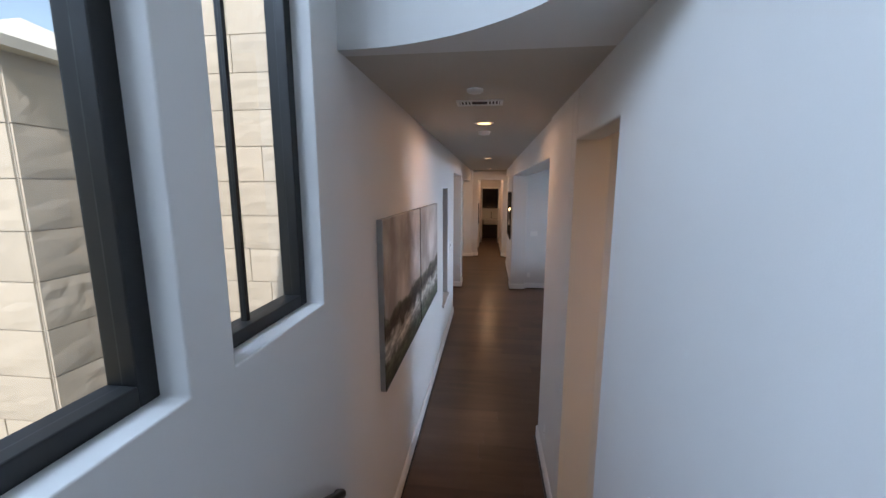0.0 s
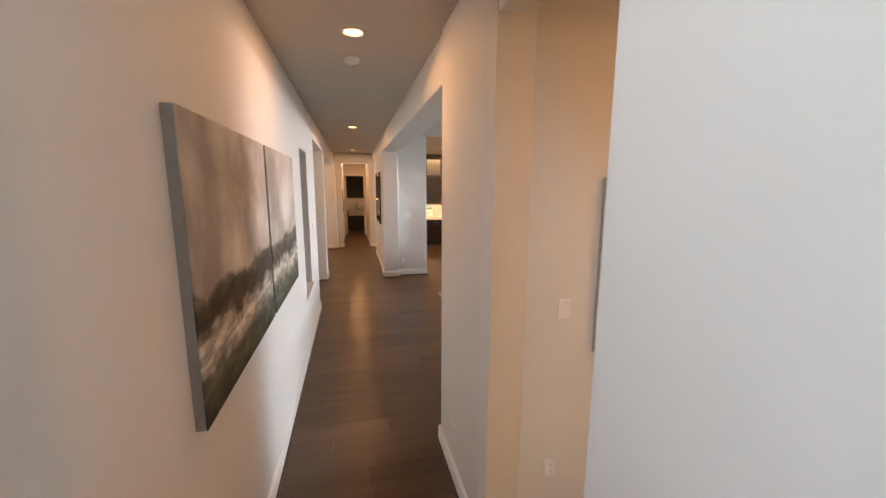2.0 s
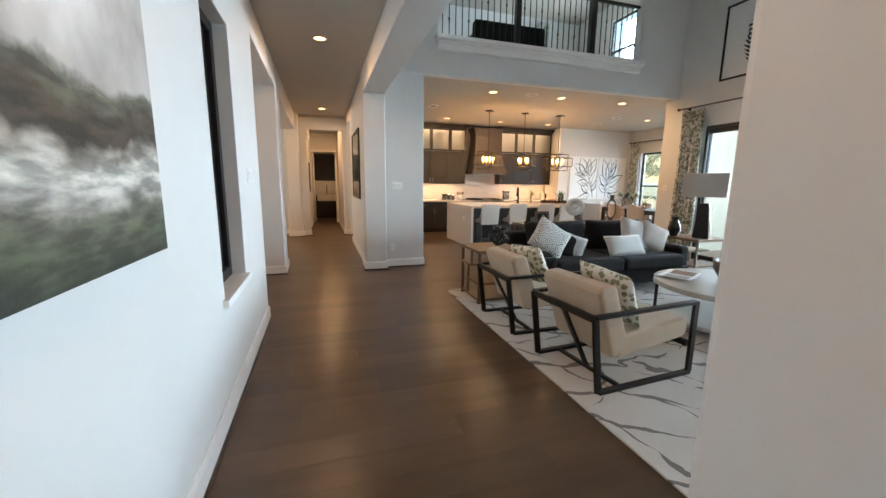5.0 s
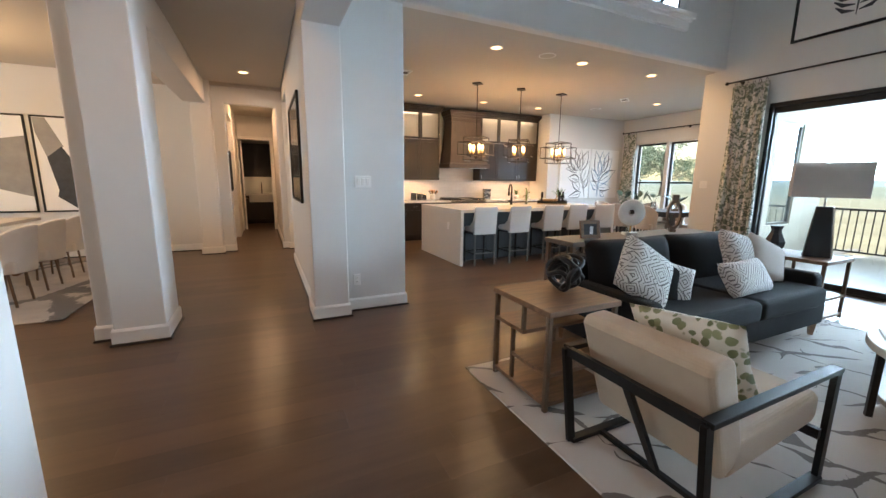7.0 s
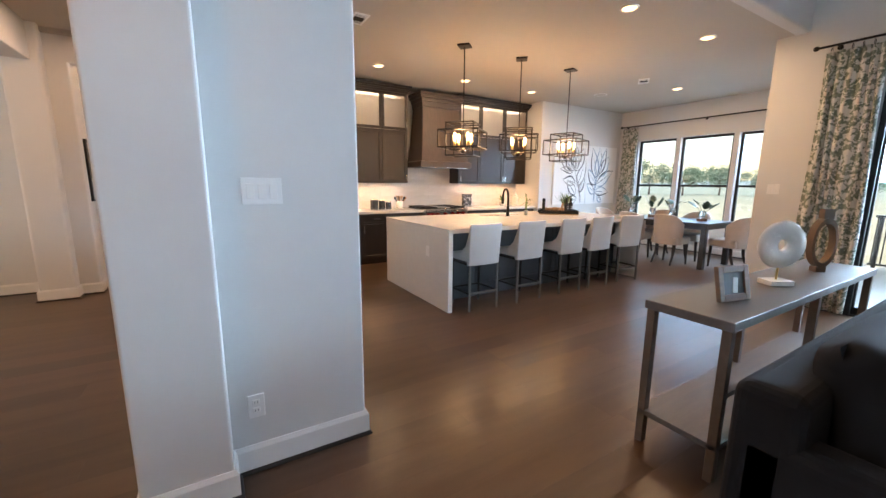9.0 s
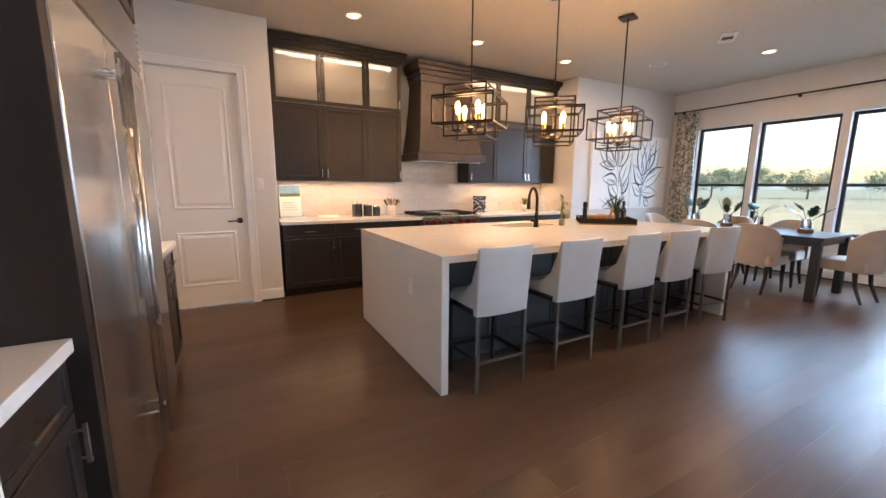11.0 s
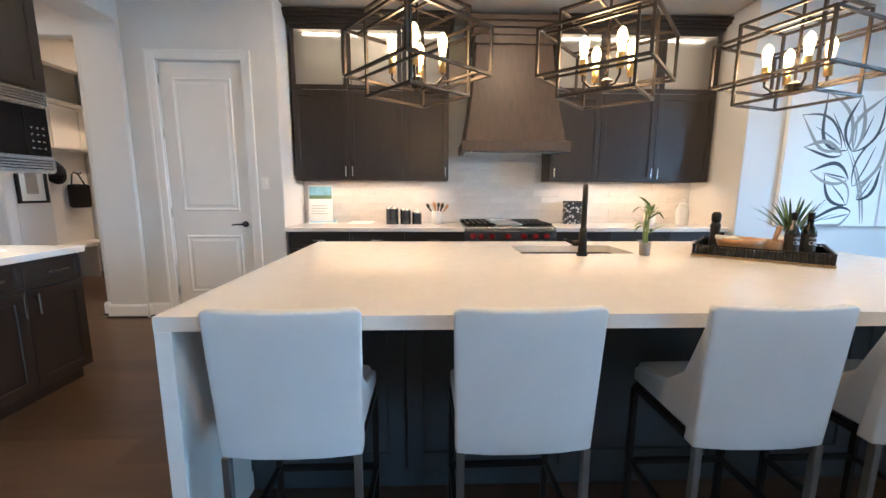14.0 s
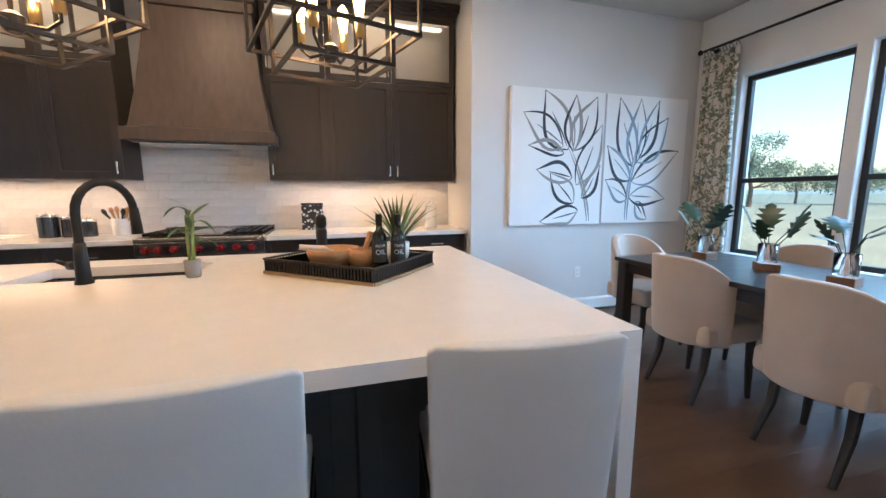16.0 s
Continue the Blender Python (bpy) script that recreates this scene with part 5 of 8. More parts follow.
def landscape(name, h0, seed=0.0, size=1.0):
    """A painted river landscape: clouded sky, dark tree line, pale water, green bank. The picture lies in the object's xz plane, z = 0 at its lower edge."""
    m = mat(name, (0.5, 0.5, 0.5), 0.7, var=0.05, scale=6, bump=0.3, fine=160)
    nt = m.node_tree
    p = nt.nodes["Principled BSDF"]
    tc = nt.nodes["Texture Coordinate"]
    mp = nt.nodes.new("ShaderNodeMapping")
    mp.inputs["Location"].default_value = (seed, seed * 0.7, 0)
    mp.inputs["Scale"].default_value = (size, size, size)
    nt.links.new(tc.outputs["Object"], mp.inputs[0])
    sep = nt.nodes.new("ShaderNodeSeparateXYZ")
    nt.links.new(tc.outputs["Object"], sep.inputs[0])

    def noise_of(scale, detail, stretch=(1, 1, 1)):
        q = nt.nodes.new("ShaderNodeMapping")
        q.inputs["Scale"].default_value = stretch
        nt.links.new(mp.outputs[0], q.inputs[0])
        n = nt.nodes.new("ShaderNodeTexNoise")
        n.inputs["Scale"].default_value, n.inputs["Detail"].default_value = scale, detail
        nt.links.new(q.outputs[0], n.inputs[0])
        return n.outputs[0]

    def math_of(op, a, b):
        n = nt.nodes.new("ShaderNodeMath")
        n.operation = op
        for i, v in enumerate((a, b)):
            if isinstance(v, (int, float)):
                n.inputs[i].default_value = v
            else:
                nt.links.new(v, n.inputs[i])
        return n.outputs[0]
    u = math_of("DIVIDE", sep.outputs[2], h0 * 0.77)
    wob = math_of("MULTIPLY", math_of("SUBTRACT", noise_of(9, 6), 0.5), 0.16)
    v = math_of("ADD", u, wob)
    v = math_of("ADD", v, math_of("MULTIPLY", math_of("SUBTRACT", noise_of(2.2, 2), 0.5), 0.14))
    slope = math_of("MULTIPLY", sep.outputs[0], -0.015)
    v = math_of("ADD", v, slope)
    ramp = nt.nodes.new("ShaderNodeValToRGB")
    cr = ramp.color_ramp
    stops = [(0.0, (0.030, 0.036, 0.024)), (0.08, (0.075, 0.088, 0.052)), (0.17, (0.12, 0.118, 0.09)), (0.22, (0.36, 0.34, 0.31)), (0.29, (0.60, 0.58, 0.54)),
             (0.35, (0.30, 0.27, 0.235)), (0.39, (0.046, 0.034, 0.025)), (0.47, (0.060, 0.047, 0.032)), (0.525, (0.12, 0.115, 0.085)), (0.56, (0.58, 0.55, 0.52)), (0.75, (0.70, 0.67, 0.65)), (1.0, (0.58, 0.56, 0.54))]
    while len(cr.elements) < len(stops):
        cr.elements.new(0.5)
    for e, (pos, c) in zip(cr.elements, stops):
        e.position, e.color = pos, (*c, 1)
    nt.links.new(v, ramp.inputs[0])
    cl = nt.nodes.new("ShaderNodeValToRGB")
    cl.color_ramp.elements[0].position, cl.color_ramp.elements[1].position = 0.38, 0.68
    cl.color_ramp.elements[0].color, cl.color_ramp.elements[1].color = (0.46, 0.42, 0.39, 1), (1.08, 1.06, 1.04, 1)
    nt.links.new(noise_of(2.6, 5, (1, 1, 0.8)), cl.inputs[0])
    st = nt.nodes.new("ShaderNodeValToRGB")
    st.color_ramp.elements[0].position, st.color_ramp.elements[1].position = 0.40, 0.64
    st.color_ramp.elements[0].color, st.color_ramp.elements[1].color = (0.55, 0.55, 0.52, 1), (1.35, 1.33, 1.30, 1)
    nt.links.new(noise_of(16, 6, (0.5, 0.5, 1.8)), st.inputs[0])
    top = math_of("GREATER_THAN", v, 0.53)
    pick = nt.nodes.new("ShaderNodeMixRGB")
    nt.links.new(top, pick.inputs[0])
    nt.links.new(st.outputs[0], pick.inputs[1])
    nt.links.new(cl.outputs[0], pick.inputs[2])
    mul = nt.nodes.new("ShaderNodeMixRGB")
    mul.blend_type = "MULTIPLY"
    mul.inputs[0].default_value = 1
    nt.links.new(ramp.outputs[0], mul.inputs[1])
    nt.links.new(pick.outputs[0], mul.inputs[2])
    nt.links.new(mul.outputs[0], p.inputs["Base Color"])
    return m


M_CURTAIN = leafprint("leaf_print_curtain", (0.62, 0.60, 0.54), (0.13, 0.16, 0.12), (0.25, 0.27, 0.20), scale=30, cut=0.66, warp=0.12)
M_LEAFPIL = leafprint("leaf_print_pillow", (0.66, 0.62, 0.53), (0.13, 0.155, 0.07), (0.25, 0.27, 0.14), scale=24, cut=0.50, warp=0.03)
M_RUG = brushed_rug("cream_rug_dark_strokes", (0.50, 0.46, 0.41), (0.07, 0.052, 0.042))
M_RUG2 = veined("grey_dining_rug", (0.42, 0.39, 0.36), (0.05, 0.048, 0.05), 1.2, 0.05, (1.2, 0.8, 1), 40, var=0.3)


# ---- hall pictures ----
def canvas(m, w, h, material, label, t=0.04, edge=M_CANVAS):
    """A stretched canvas in the plane y = 0 facing -y; m places its lower left corner."""
    c = thing("canvas_painting", m, label, "painting")
    part("canvas", bx(0, -t, 0, w, -t + 0.006, h), material, c, bevel=0.002)
    bm = bmesh.new()
    for a in ((0.001, 0.001, 0.035, h - 0.001), (w - 0.035, 0.001, w - 0.001, h - 0.001), (0.035, 0.001, w - 0.035, 0.035), (0.035, h - 0.035, w - 0.035, h - 0.001)):
        box(bm, a[0], -t + 0.0062, a[1], a[2], -0.001, a[3])
    part("side_wrap", bm, edge, c, "canvas wrapped round the stretcher")
    return c


for nm, y0, w, sd in (("river_painting_a", 2.17, 1.21, 0.3), ("river_painting_b", 3.435, 1.115, 2.1)):
    canvas(pose(HALL_L, y0, 1.14, 0, 0, 90), w, 1.09, landscape(nm, 1.09, sd), "misty river landscape painting on unframed canvas", edge=M_INKG)


def framed(m, w, h, frame_w, frame_m, matw, art, label, depth=0.03, mat_m=None, pane=True):
    """A framed picture in the plane y = 0 facing -y; m places its lower left corner."""
    t = thing("framed_picture", m, label, "picture")
    bm = bmesh.new()
    for a in ((0, 0, frame_w, h), (w - frame_w, 0, w, h), (frame_w, 0, w - frame_w, frame_w), (frame_w, h - frame_w, w - frame_w, h)):
        box(bm, a[0], -depth, a[1], a[2], -0.001, a[3])
    part("frame", bm, frame_m, t, bevel=0.003)
    if matw:
        part("mount", bx(frame_w, -0.010, frame_w, w - frame_w, -0.003, h - frame_w), mat_m or M_PAPER, t, "white mount board")
    k = frame_w + matw
    a = part("print", bx(0, -0.0125, 0, w - 2 * k, -0.0105, h - 2 * k), art, t, "printed picture")
    a.location = (k, 0, k)
    if pane:
        g = part("glazing", bx(frame_w, -0.019, frame_w, w - frame_w, -0.017, h - frame_w), M_GLASS, t)
        g.visible_shadow = False
    return t


M_SILVERF = mat("brushed_silver_frame", (0.50, 0.49, 0.47), 0.35, 0.9, var=0.08, scale=30, bump=0.05)
framed(pose(1.151, 2.55, 1.088), 0.95, 0.942, 0.043, M_SILVERF, 0.135, landscape("small_landscape", 0.52, 5.0, 2.0), "silver-framed landscape print with white mount")
framed(pose(HALL_R + 0.03, 11.30, 1.08, 0, 0, -90), 1.40, 1.22, 0.03, M_BLACK, 0.0, landscape("hall_print", 1.18, 9.0), "black-framed picture on the hall wall")
framed(pose(-0.40, 13.49, 1.12, 0, 0, 90), 0.31, 0.74, 0.025, M_BLACK, 0.07, M_INKG, "small black-framed print in the corridor")


def abstract(m, w, h, shapes, label):
    t = framed(m, w, h, 0.025, M_BLACK, 0.0, M_CANVAS, label, pane=False)
    for i, (mt, pts) in enumerate(shapes):
        bm = bmesh.new()
        vs = [bm.verts.new((0.03 + x * (w - 0.06), -0.0130 - 0.0006 * i, 0.03 + z * (h - 0.06))) for x, z in pts]
        bm.faces.new(vs)
        bmesh.ops.recalc_face_normals(bm, faces=bm.faces)
        ob = part("painted_shape", bm, mt, t)
    return t


abstract(pose(-3.12, 13.72, 0.78), 1.45, 1.53, [(M_INKG, [(0.0, 1.0), (0.11, 1.0), (0.24, 0.70), (0.08, 0.58), (0.01, 0.84)]),
                                               (M_INK, [(0.08, 0.58), (0.22, 0.70), (0.30, 0.56), (0.45, 1.0), (0.83, 1.0), (0.85, 0.32), (0.58, 0.36), (0.31, 0.0), (0.12, 0.15), (0.14, 0.22)])],
         "black-framed abstract painting of black and grey shapes")
abstract(pose(-4.63, 13.72, 0.78), 1.45, 1.53, [(M_INKG, [(0.5, 0.3), (1.0, 0.15), (1.0, 0.8), (0.72, 0.75)]), (M_INK, [(0.0, 0.2), (0.55, 0.35), (0.72, 0.75), (0.3, 0.7)])],
         "black-framed abstract painting of black and grey shapes")


def stroke(bm, pts, w, y):
    """A brush stroke along pts (x, z), w wide in the middle and thin at its ends."""
    n = len(pts)
    L, R = [], []
    for i, (x, z) in enumerate(pts):
        a, b = pts[max(0, i - 1)], pts[min(n - 1, i + 1)]
        dx, dz = b[0] - a[0], b[1] - a[1]
        k = max(1e-6, math.hypot(dx, dz))
        t = i / (n - 1)
        hw = w / 2 * (0.25 + 0.75 * math.sin(math.pi * min(1, t * 1.1)) ** 0.7)
        L.append(bm.verts.new((x - dz / k * hw, y, z + dx / k * hw)))
        R.append(bm.verts.new((x + dz / k * hw, y, z - dx / k * hw)))
    for i in range(n - 1):
        bm.faces.new((L[i], R[i], R[i + 1], L[i + 1]))


def flower_canvas(m, w, h, leaves, stems, mats, label):
    """Large leaves in loose brush outlines; each leaf runs from its base to its tip, both in shares of the canvas."""
    c = canvas(m, w, h, M_CANVAS, label)
    rnd = random.Random(len(leaves))
    for i, (bx0, bz0, tx, tz, wd) in enumerate(leaves):
        dx, dz = tx - bx0, tz - bz0
        k = math.hypot(dx, dz)
        nx, nz = -dz / k, dx / k
        for sg in (-1, 1):
            bm = bmesh.new()
            pts = []
            for j in range(17):
                t = j / 16
                bow = sg * wd * math.sin(math.pi * t ** 0.85) * (1 - 0.25 * t) + 0.012 * math.sin(5 * t + i)
                pts.append((min(max((bx0 + dx * t + nx * bow) * w, 0.01), w - 0.01), min(max((bz0 + dz * t + nz * bow) * h, 0.01), h - 0.01)))
            stroke(bm, pts, (0.030 if (i + sg) % 3 else 0.018) + 0.010 * rnd.random(), -0.0412 - 0.0002 * (i % 4))
            part("brush_stroke", bm, mats[(i * 2 + sg) % len(mats)], c)
        bm = bmesh.new()
        stroke(bm, [((bx0 + dx * t + 0.01 * math.sin(6 * t)) * w, (bz0 + dz * t) * h) for t in (0.05, 0.2, 0.35, 0.5, 0.65)], 0.016, -0.0409)
        part("brush_stroke", bm, mats[(i + 1) % len(mats)], c)
    for x0, z0, x1, z1, x2, z2 in stems:
        for q in (-0.012, 0.014):
            bm = bmesh.new()
            pts = []
            for j in range(13):
                t = j / 12
                pts.append((((1 - t) ** 2 * x0 + 2 * t * (1 - t) * x1 + t * t * x2 + q) * w, ((1 - t) ** 2 * z0 + 2 * t * (1 - t) * z1 + t * t * z2) * h))
            stroke(bm, pts, 0.022, -0.0406)
            part("brush_stroke", bm, mats[-1], c)
    return c


LEAVES_L = [(0.60, 0.57, 0.33, 0.98, 0.16), (0.55, 0.60, 0.12, 0.82, 0.12), (0.56, 0.55, 0.18, 0.60, 0.055), (0.66, 0.36, 0.27, 0.43, 0.085), (0.68, 0.16, 0.42, 0.40, 0.10), (0.74, 0.10, 0.32, 0.02, 0.085),
            (0.66, 0.56, 0.66, 0.97, 0.10), (0.68, 0.56, 0.90, 0.97, 0.13), (0.72, 0.30, 0.98, 0.76, 0.12), (0.78, 0.20, 0.98, 0.45, 0.06)]
LEAVES_R = [(0.36, 0.45, 0.14, 0.97, 0.13), (0.36, 0.45, 0.40, 0.98, 0.12), (0.40, 0.48, 0.76, 0.84, 0.13), (0.42, 0.52, 0.64, 0.97, 0.09), (0.34, 0.34, 0.92, 0.58, 0.11), (0.32, 0.22, 0.78, 0.20, 0.085),
            (0.32, 0.34, 0.02, 0.60, 0.09), (0.30, 0.20, 0.02, 0.34, 0.08), (0.40, 0.16, 0.56, 0.02, 0.06)]
flower_canvas(pose(7.185, 13.22, 0.93), 1.03, 1.30, LEAVES_L, [(0.86, 0.02, 0.82, 0.30, 0.62, 0.58)], [M_INK, M_INK, M_INKS, M_INKG], "white canvas with large black brush-drawn leaves")
flower_canvas(pose(8.235, 13.22, 0.93), 1.035, 1.30, LEAVES_R, [(0.30, 0.02, 0.28, 0.30, 0.40, 0.62)], [M_INKB, M_INK, M_INKS, M_INKB], "white canvas with large blue and black brush-drawn leaves")


# ---- curtains ----
def curtain(m, w, h, label, folds=6):
    t = thing("curtain", m, label, "curtain")
    bm = bmesh.new()
    n, rows = folds * 10, 8
    g = []
    for k in range(rows + 1):
        z = h * (1 - k / rows)
        g.append([])
        for i in range(n + 1):
            u = i / n
            amp = 0.032 * (0.7 + 0.4 * math.sin(1.7 * i / 10 + 0.5)) * (0.75 + 0.3 * k / rows)
            g[-1].append(bm.verts.new(((u - 0.5) * w * (0.92 + 0.10 * k / rows) + 0.012 * math.sin(0.9 * k + u * 9), amp * math.sin(u * folds * 6.28319) + 0.01 * math.sin(u * 23), z)))
    for a, b in zip(g, g[1:]):
        for i in range(n):
            bm.faces.new((a[i], b[i], b[i + 1], a[i + 1]))
    c = part("drape", bm, M_CURTAIN, t, smooth=True)
    s = c.modifiers.new("thick", "SOLIDIFY")
    s.thickness = 0.004
    for k in range(folds):
        bm = bmesh.new()
        x = ((k + 0.5) / folds - 0.5) * w * 0.92
        tube(bm, [(x, 0.024 * math.cos(a), h + 0.018 + 0.024 * math.sin(a)) for a in [6.28319 * i / 14 for i in range(14)]], 0.0028, 6, closed=True)
        part("ring", bm, M_BLACK, t)
    return t


def curtain_rod(a, b, label):
    t = thing("curtain_rod", Matrix.Translation(a), label, "curtain rod")
    d = Vector(b) - Vector(a)
    bm = bmesh.new()
    rod(bm, (0, 0, 0), d, 0.0125, 12)
    part("pole", bm, M_BLACK, t, smooth=True)
    for e in (Vector((0, 0, 0)), d):
        bm = bmesh.new()
        bmesh.ops.create_uvsphere(bm, u_segments=14, v_segments=8, radius=0.026, matrix=Matrix.Translation(e))
        part("finial", bm, M_BLACK, t, smooth=True)
    k = max(2, int(d.length / 1.6) + 1)
    for i in range(k):
        p = d * (0.03 + 0.94 * i / (k - 1))
        bm = bmesh.new()
        rod(bm, p, p + Vector((0.10, 0, -0.01)), 0.008, 8)
        rod(bm, p + Vector((0.085, 0, -0.01)), p + Vector((0.098, 0, -0.01)), 0.024, 12)
        part("bracket", bm, M_BLACK, t)


curtain(pose(WX - 0.10, 12.90, 0.03, 0, 0, 90), 0.42, 2.60, "leaf-print curtain beside the breakfast windows")
curtain_rod((WX - 0.10, 13.13, 2.69), (WX - 0.10, 9.55, 2.69), "thin black curtain rod above the breakfast windows")
curtain(pose(LX - 0.10, 8.66, 0.03, 0, 0, 90), 0.50, 2.72, "leaf-print curtain beside the sliding door")
curtain_rod((LX - 0.10, 8.98, 2.815), (LX - 0.10, 3.5, 2.815), "thin black curtain rod above the sliding door")


# ---- living room ----
rug = thing("area_rug", pose(0, 0, 0), "cream area rug with dark crossing lines", "rug")
part("carpet", bx(1.40, 3.95, 0.001, 5.15, 7.56, 0.014), M_RUG, rug, bevel=0.005)


def pillow(m, w, h, t, material, label, name="pillow"):
    p = thing(name, m, label, "pillow")
    part("cover", cushion(w, h, t, 0.55, 12), material, p, smooth=True)
    return p


def geo_print():
    """A white cushion cloth with nested zigzag lines."""
    m = mat("geometric_print", (0.62, 0.60, 0.57), 0.9, var=0.04, scale=8, bump=0.3, fine=300, sheen=0.2)
    nt = m.node_tree
    tc = nt.nodes["Texture Coordinate"]
    vo = nt.nodes.new("ShaderNodeTexVoronoi")
    vo.distance, vo.feature = "MANHATTAN", "F1"
    vo.inputs["Scale"].default_value = 6.5
    vo.inputs["Randomness"].default_value = 0.7
    nt.links.new(tc.outputs["Object"], vo.inputs[0])
    k = nt.nodes.new("ShaderNodeMath")
    k.operation = "MULTIPLY"
    k.inputs[1].default_value = 30
    nt.links.new(vo.outputs["Distance"], k.inputs[0])
    s = nt.nodes.new("ShaderNodeMath")
    s.operation = "SINE"
    nt.links.new(k.outputs[0], s.inputs[0])
    g = nt.nodes.new("ShaderNodeMath")
    g.operation = "GREATER_THAN"
    g.inputs[1].default_value = 0.62
    nt.links.new(s.outputs[0], g.inputs[0])
    mx = nt.nodes.new("ShaderNodeMixRGB")
    mx.inputs[2].default_value = (0.13, 0.12, 0.115, 1)
    nt.links.new(g.outputs[0], mx.inputs[0])
    nt.links.new(nt.nodes["Color Ramp"].outputs[0], mx.inputs[1])
    nt.links.new(mx.outputs[0], nt.nodes["Principled BSDF"].inputs["Base Color"])
    return m


M_GEO = geo_print()


def sofa(m, W=2.30, D=1.06):
    """A sofa with its back along y = D; it faces -y."""
    t = thing("sofa", m, "charcoal fabric two-seat sofa with tapered wooden legs", "sofa")
    part("base", bx(0.04, 0.05, 0.12, W - 0.04, D - 0.04, 0.30), M_SOFA, t, bevel=0.015, seg=3)
    for x in (0.0, W - 0.17):
        part("arm", bx(x, 0.10, 0.12, x + 0.17, D - 0.02, 0.56), M_SOFA, t, bevel=0.05, seg=4)
    part("back_frame", bx(0.0, D - 0.20, 0.12, W, D, 0.72), M_SOFA, t, bevel=0.05, seg=4)
    sw = (W - 0.34) / 2
    for i in range(2):
        c = part("seat_cushion", bx(-sw / 2 + 0.004, -0.42, -0.085, sw / 2 - 0.004, 0.42, 0.085), M_SOFA, t, bevel=0.045, seg=4)
        c.location = (0.17 + sw * (i + 0.5), 0.42, 0.385)
        b = part("back_cushion", cushion(sw - 0.01, 0.48, 0.26, 0.35, 12), M_SOFA, t, smooth=True)
        b.matrix_local = pose(0.17 + sw * (i + 0.5), D - 0.26, 0.63, 76, 0, 0)
    for x in (0.09, W - 0.09):
        for y in (0.10, D - 0.10):
            bm = bmesh.new()
            rod(bm, (x, y, 0.0), (x, y, 0.125), 0.020, 4, 0.036)
            part("leg", bm, M_WALNUT, t, "tapered wooden leg")
    return t


sofa(pose(2.33, 6.74, 0.014))
pillow(pose(2.60, 7.10, 0.70, 58, 34, -20), 0.46, 0.46, 0.17, M_GEO, "white pillow with dark geometric lines on the sofa")
pillow(pose(2.87, 7.16, 0.61, 60, 18, -34), 0.32, 0.32, 0.10, M_SOFA, "small black-sided pillow on the sofa")
pillow(pose(2.96, 7.12, 0.60, 60, 18, -34), 0.31, 0.31, 0.09, M_GEO, "small white pillow with dark geometric lines")
pillow(pose(3.66, 6.98, 0.60, 58, 0, 2), 0.60, 0.29, 0.14, M_GEO, "long white pillow with dark geometric lines")
pillow(pose(4.06, 7.24, 0.70, 62, 14, -4), 0.46, 0.46, 0.16, M_GEO, "white pillow with dark geometric lines on the sofa")
pillow(pose(4.30, 7.16, 0.66, 62, 26, -20), 0.42, 0.42, 0.14, M_SHADE, "beige pillow leaning in the sofa's corner")


def armchair(m):
    """A padded lounge chair in a black metal frame; it faces +x, and its back is at x = 0."""
    t = thing("armchair", m, "beige linen armchair in a black flat-bar metal frame", "armchair", "armchairs on the rug")
    for y in (0.0, 0.66):
        bm = bmesh.new()
        P = [(0.0, y, 0.012), (0.85, y, 0.012), (0.85, y, 0.545), (-0.07, y, 0.535)]
        for a, b in zip(P, P[1:] + P[:1]):
            bar(bm, a, b, 0.045, 0.024)
        part("side_frame", bm, M_BLACK, t, "black metal side loop", bevel=0.002, seg=1)
    for x, z in ((-0.065, 0.52), (0.20, 0.012), (0.80, 0.24)):
        bm = bmesh.new()
        bar(bm, (x, 0.0, z), (x, 0.66, z), 0.026, 0.045 if z > 0.1 else 0.024)
        part("cross_rail", bm, M_BLACK, t)
    bm = bmesh.new()
    bar(bm, (-0.06, 0.33, 0.52), (0.20, 0.33, 0.02), 0.035, 0.022)
    part("back_strut", bm, M_BLACK, t)
    for nm, o in (("backrest", [(0.14, 0.20), (0.28, 0.28), (0.125, 0.72), (-0.005, 0.712), (-0.02, 0.67)]), ("seat", [(0.16, 0.20), (0.80, 0.27), (0.84, 0.30), (0.84, 0.40), (0.80, 0.425), (0.22, 0.37)])):
        bm = bmesh.new()
        a = [bm.verts.new((x, 0.03, z)) for x, z in o]
        b = [bm.verts.new((x, 0.63, z)) for x, z in o]
        bm.faces.new(a)
        bm.faces.new(b[::-1])
        for i in range(len(o)):
            bm.faces.new((a[i], b[i], b[(i + 1) % len(o)], a[(i + 1) % len(o)]))
        bmesh.ops.recalc_face_normals(bm, faces=bm.faces)
        part(nm, bm, M_CREAM, t, bevel=0.028, seg=4)
    return t


a0 = armchair(pose(1.52, 5.965, 0.014))
copy_thing(a0, pose(1.58, 4.90, 0.014, 0, 0, 4))
copy_thing(a0, pose(5.45, 6.35, 0.014, 0, 0, 180))
pillow(pose(1.85, 6.285, 0.60, 68, 6, 92), 0.50, 0.40, 0.15, M_LEAFPIL, "cream pillow with green leaf print")
pillow(pose(1.88, 5.22, 0.60, 68, -4, 94), 0.50, 0.40, 0.15, M_LEAFPIL, "cream pillow with green leaf print")


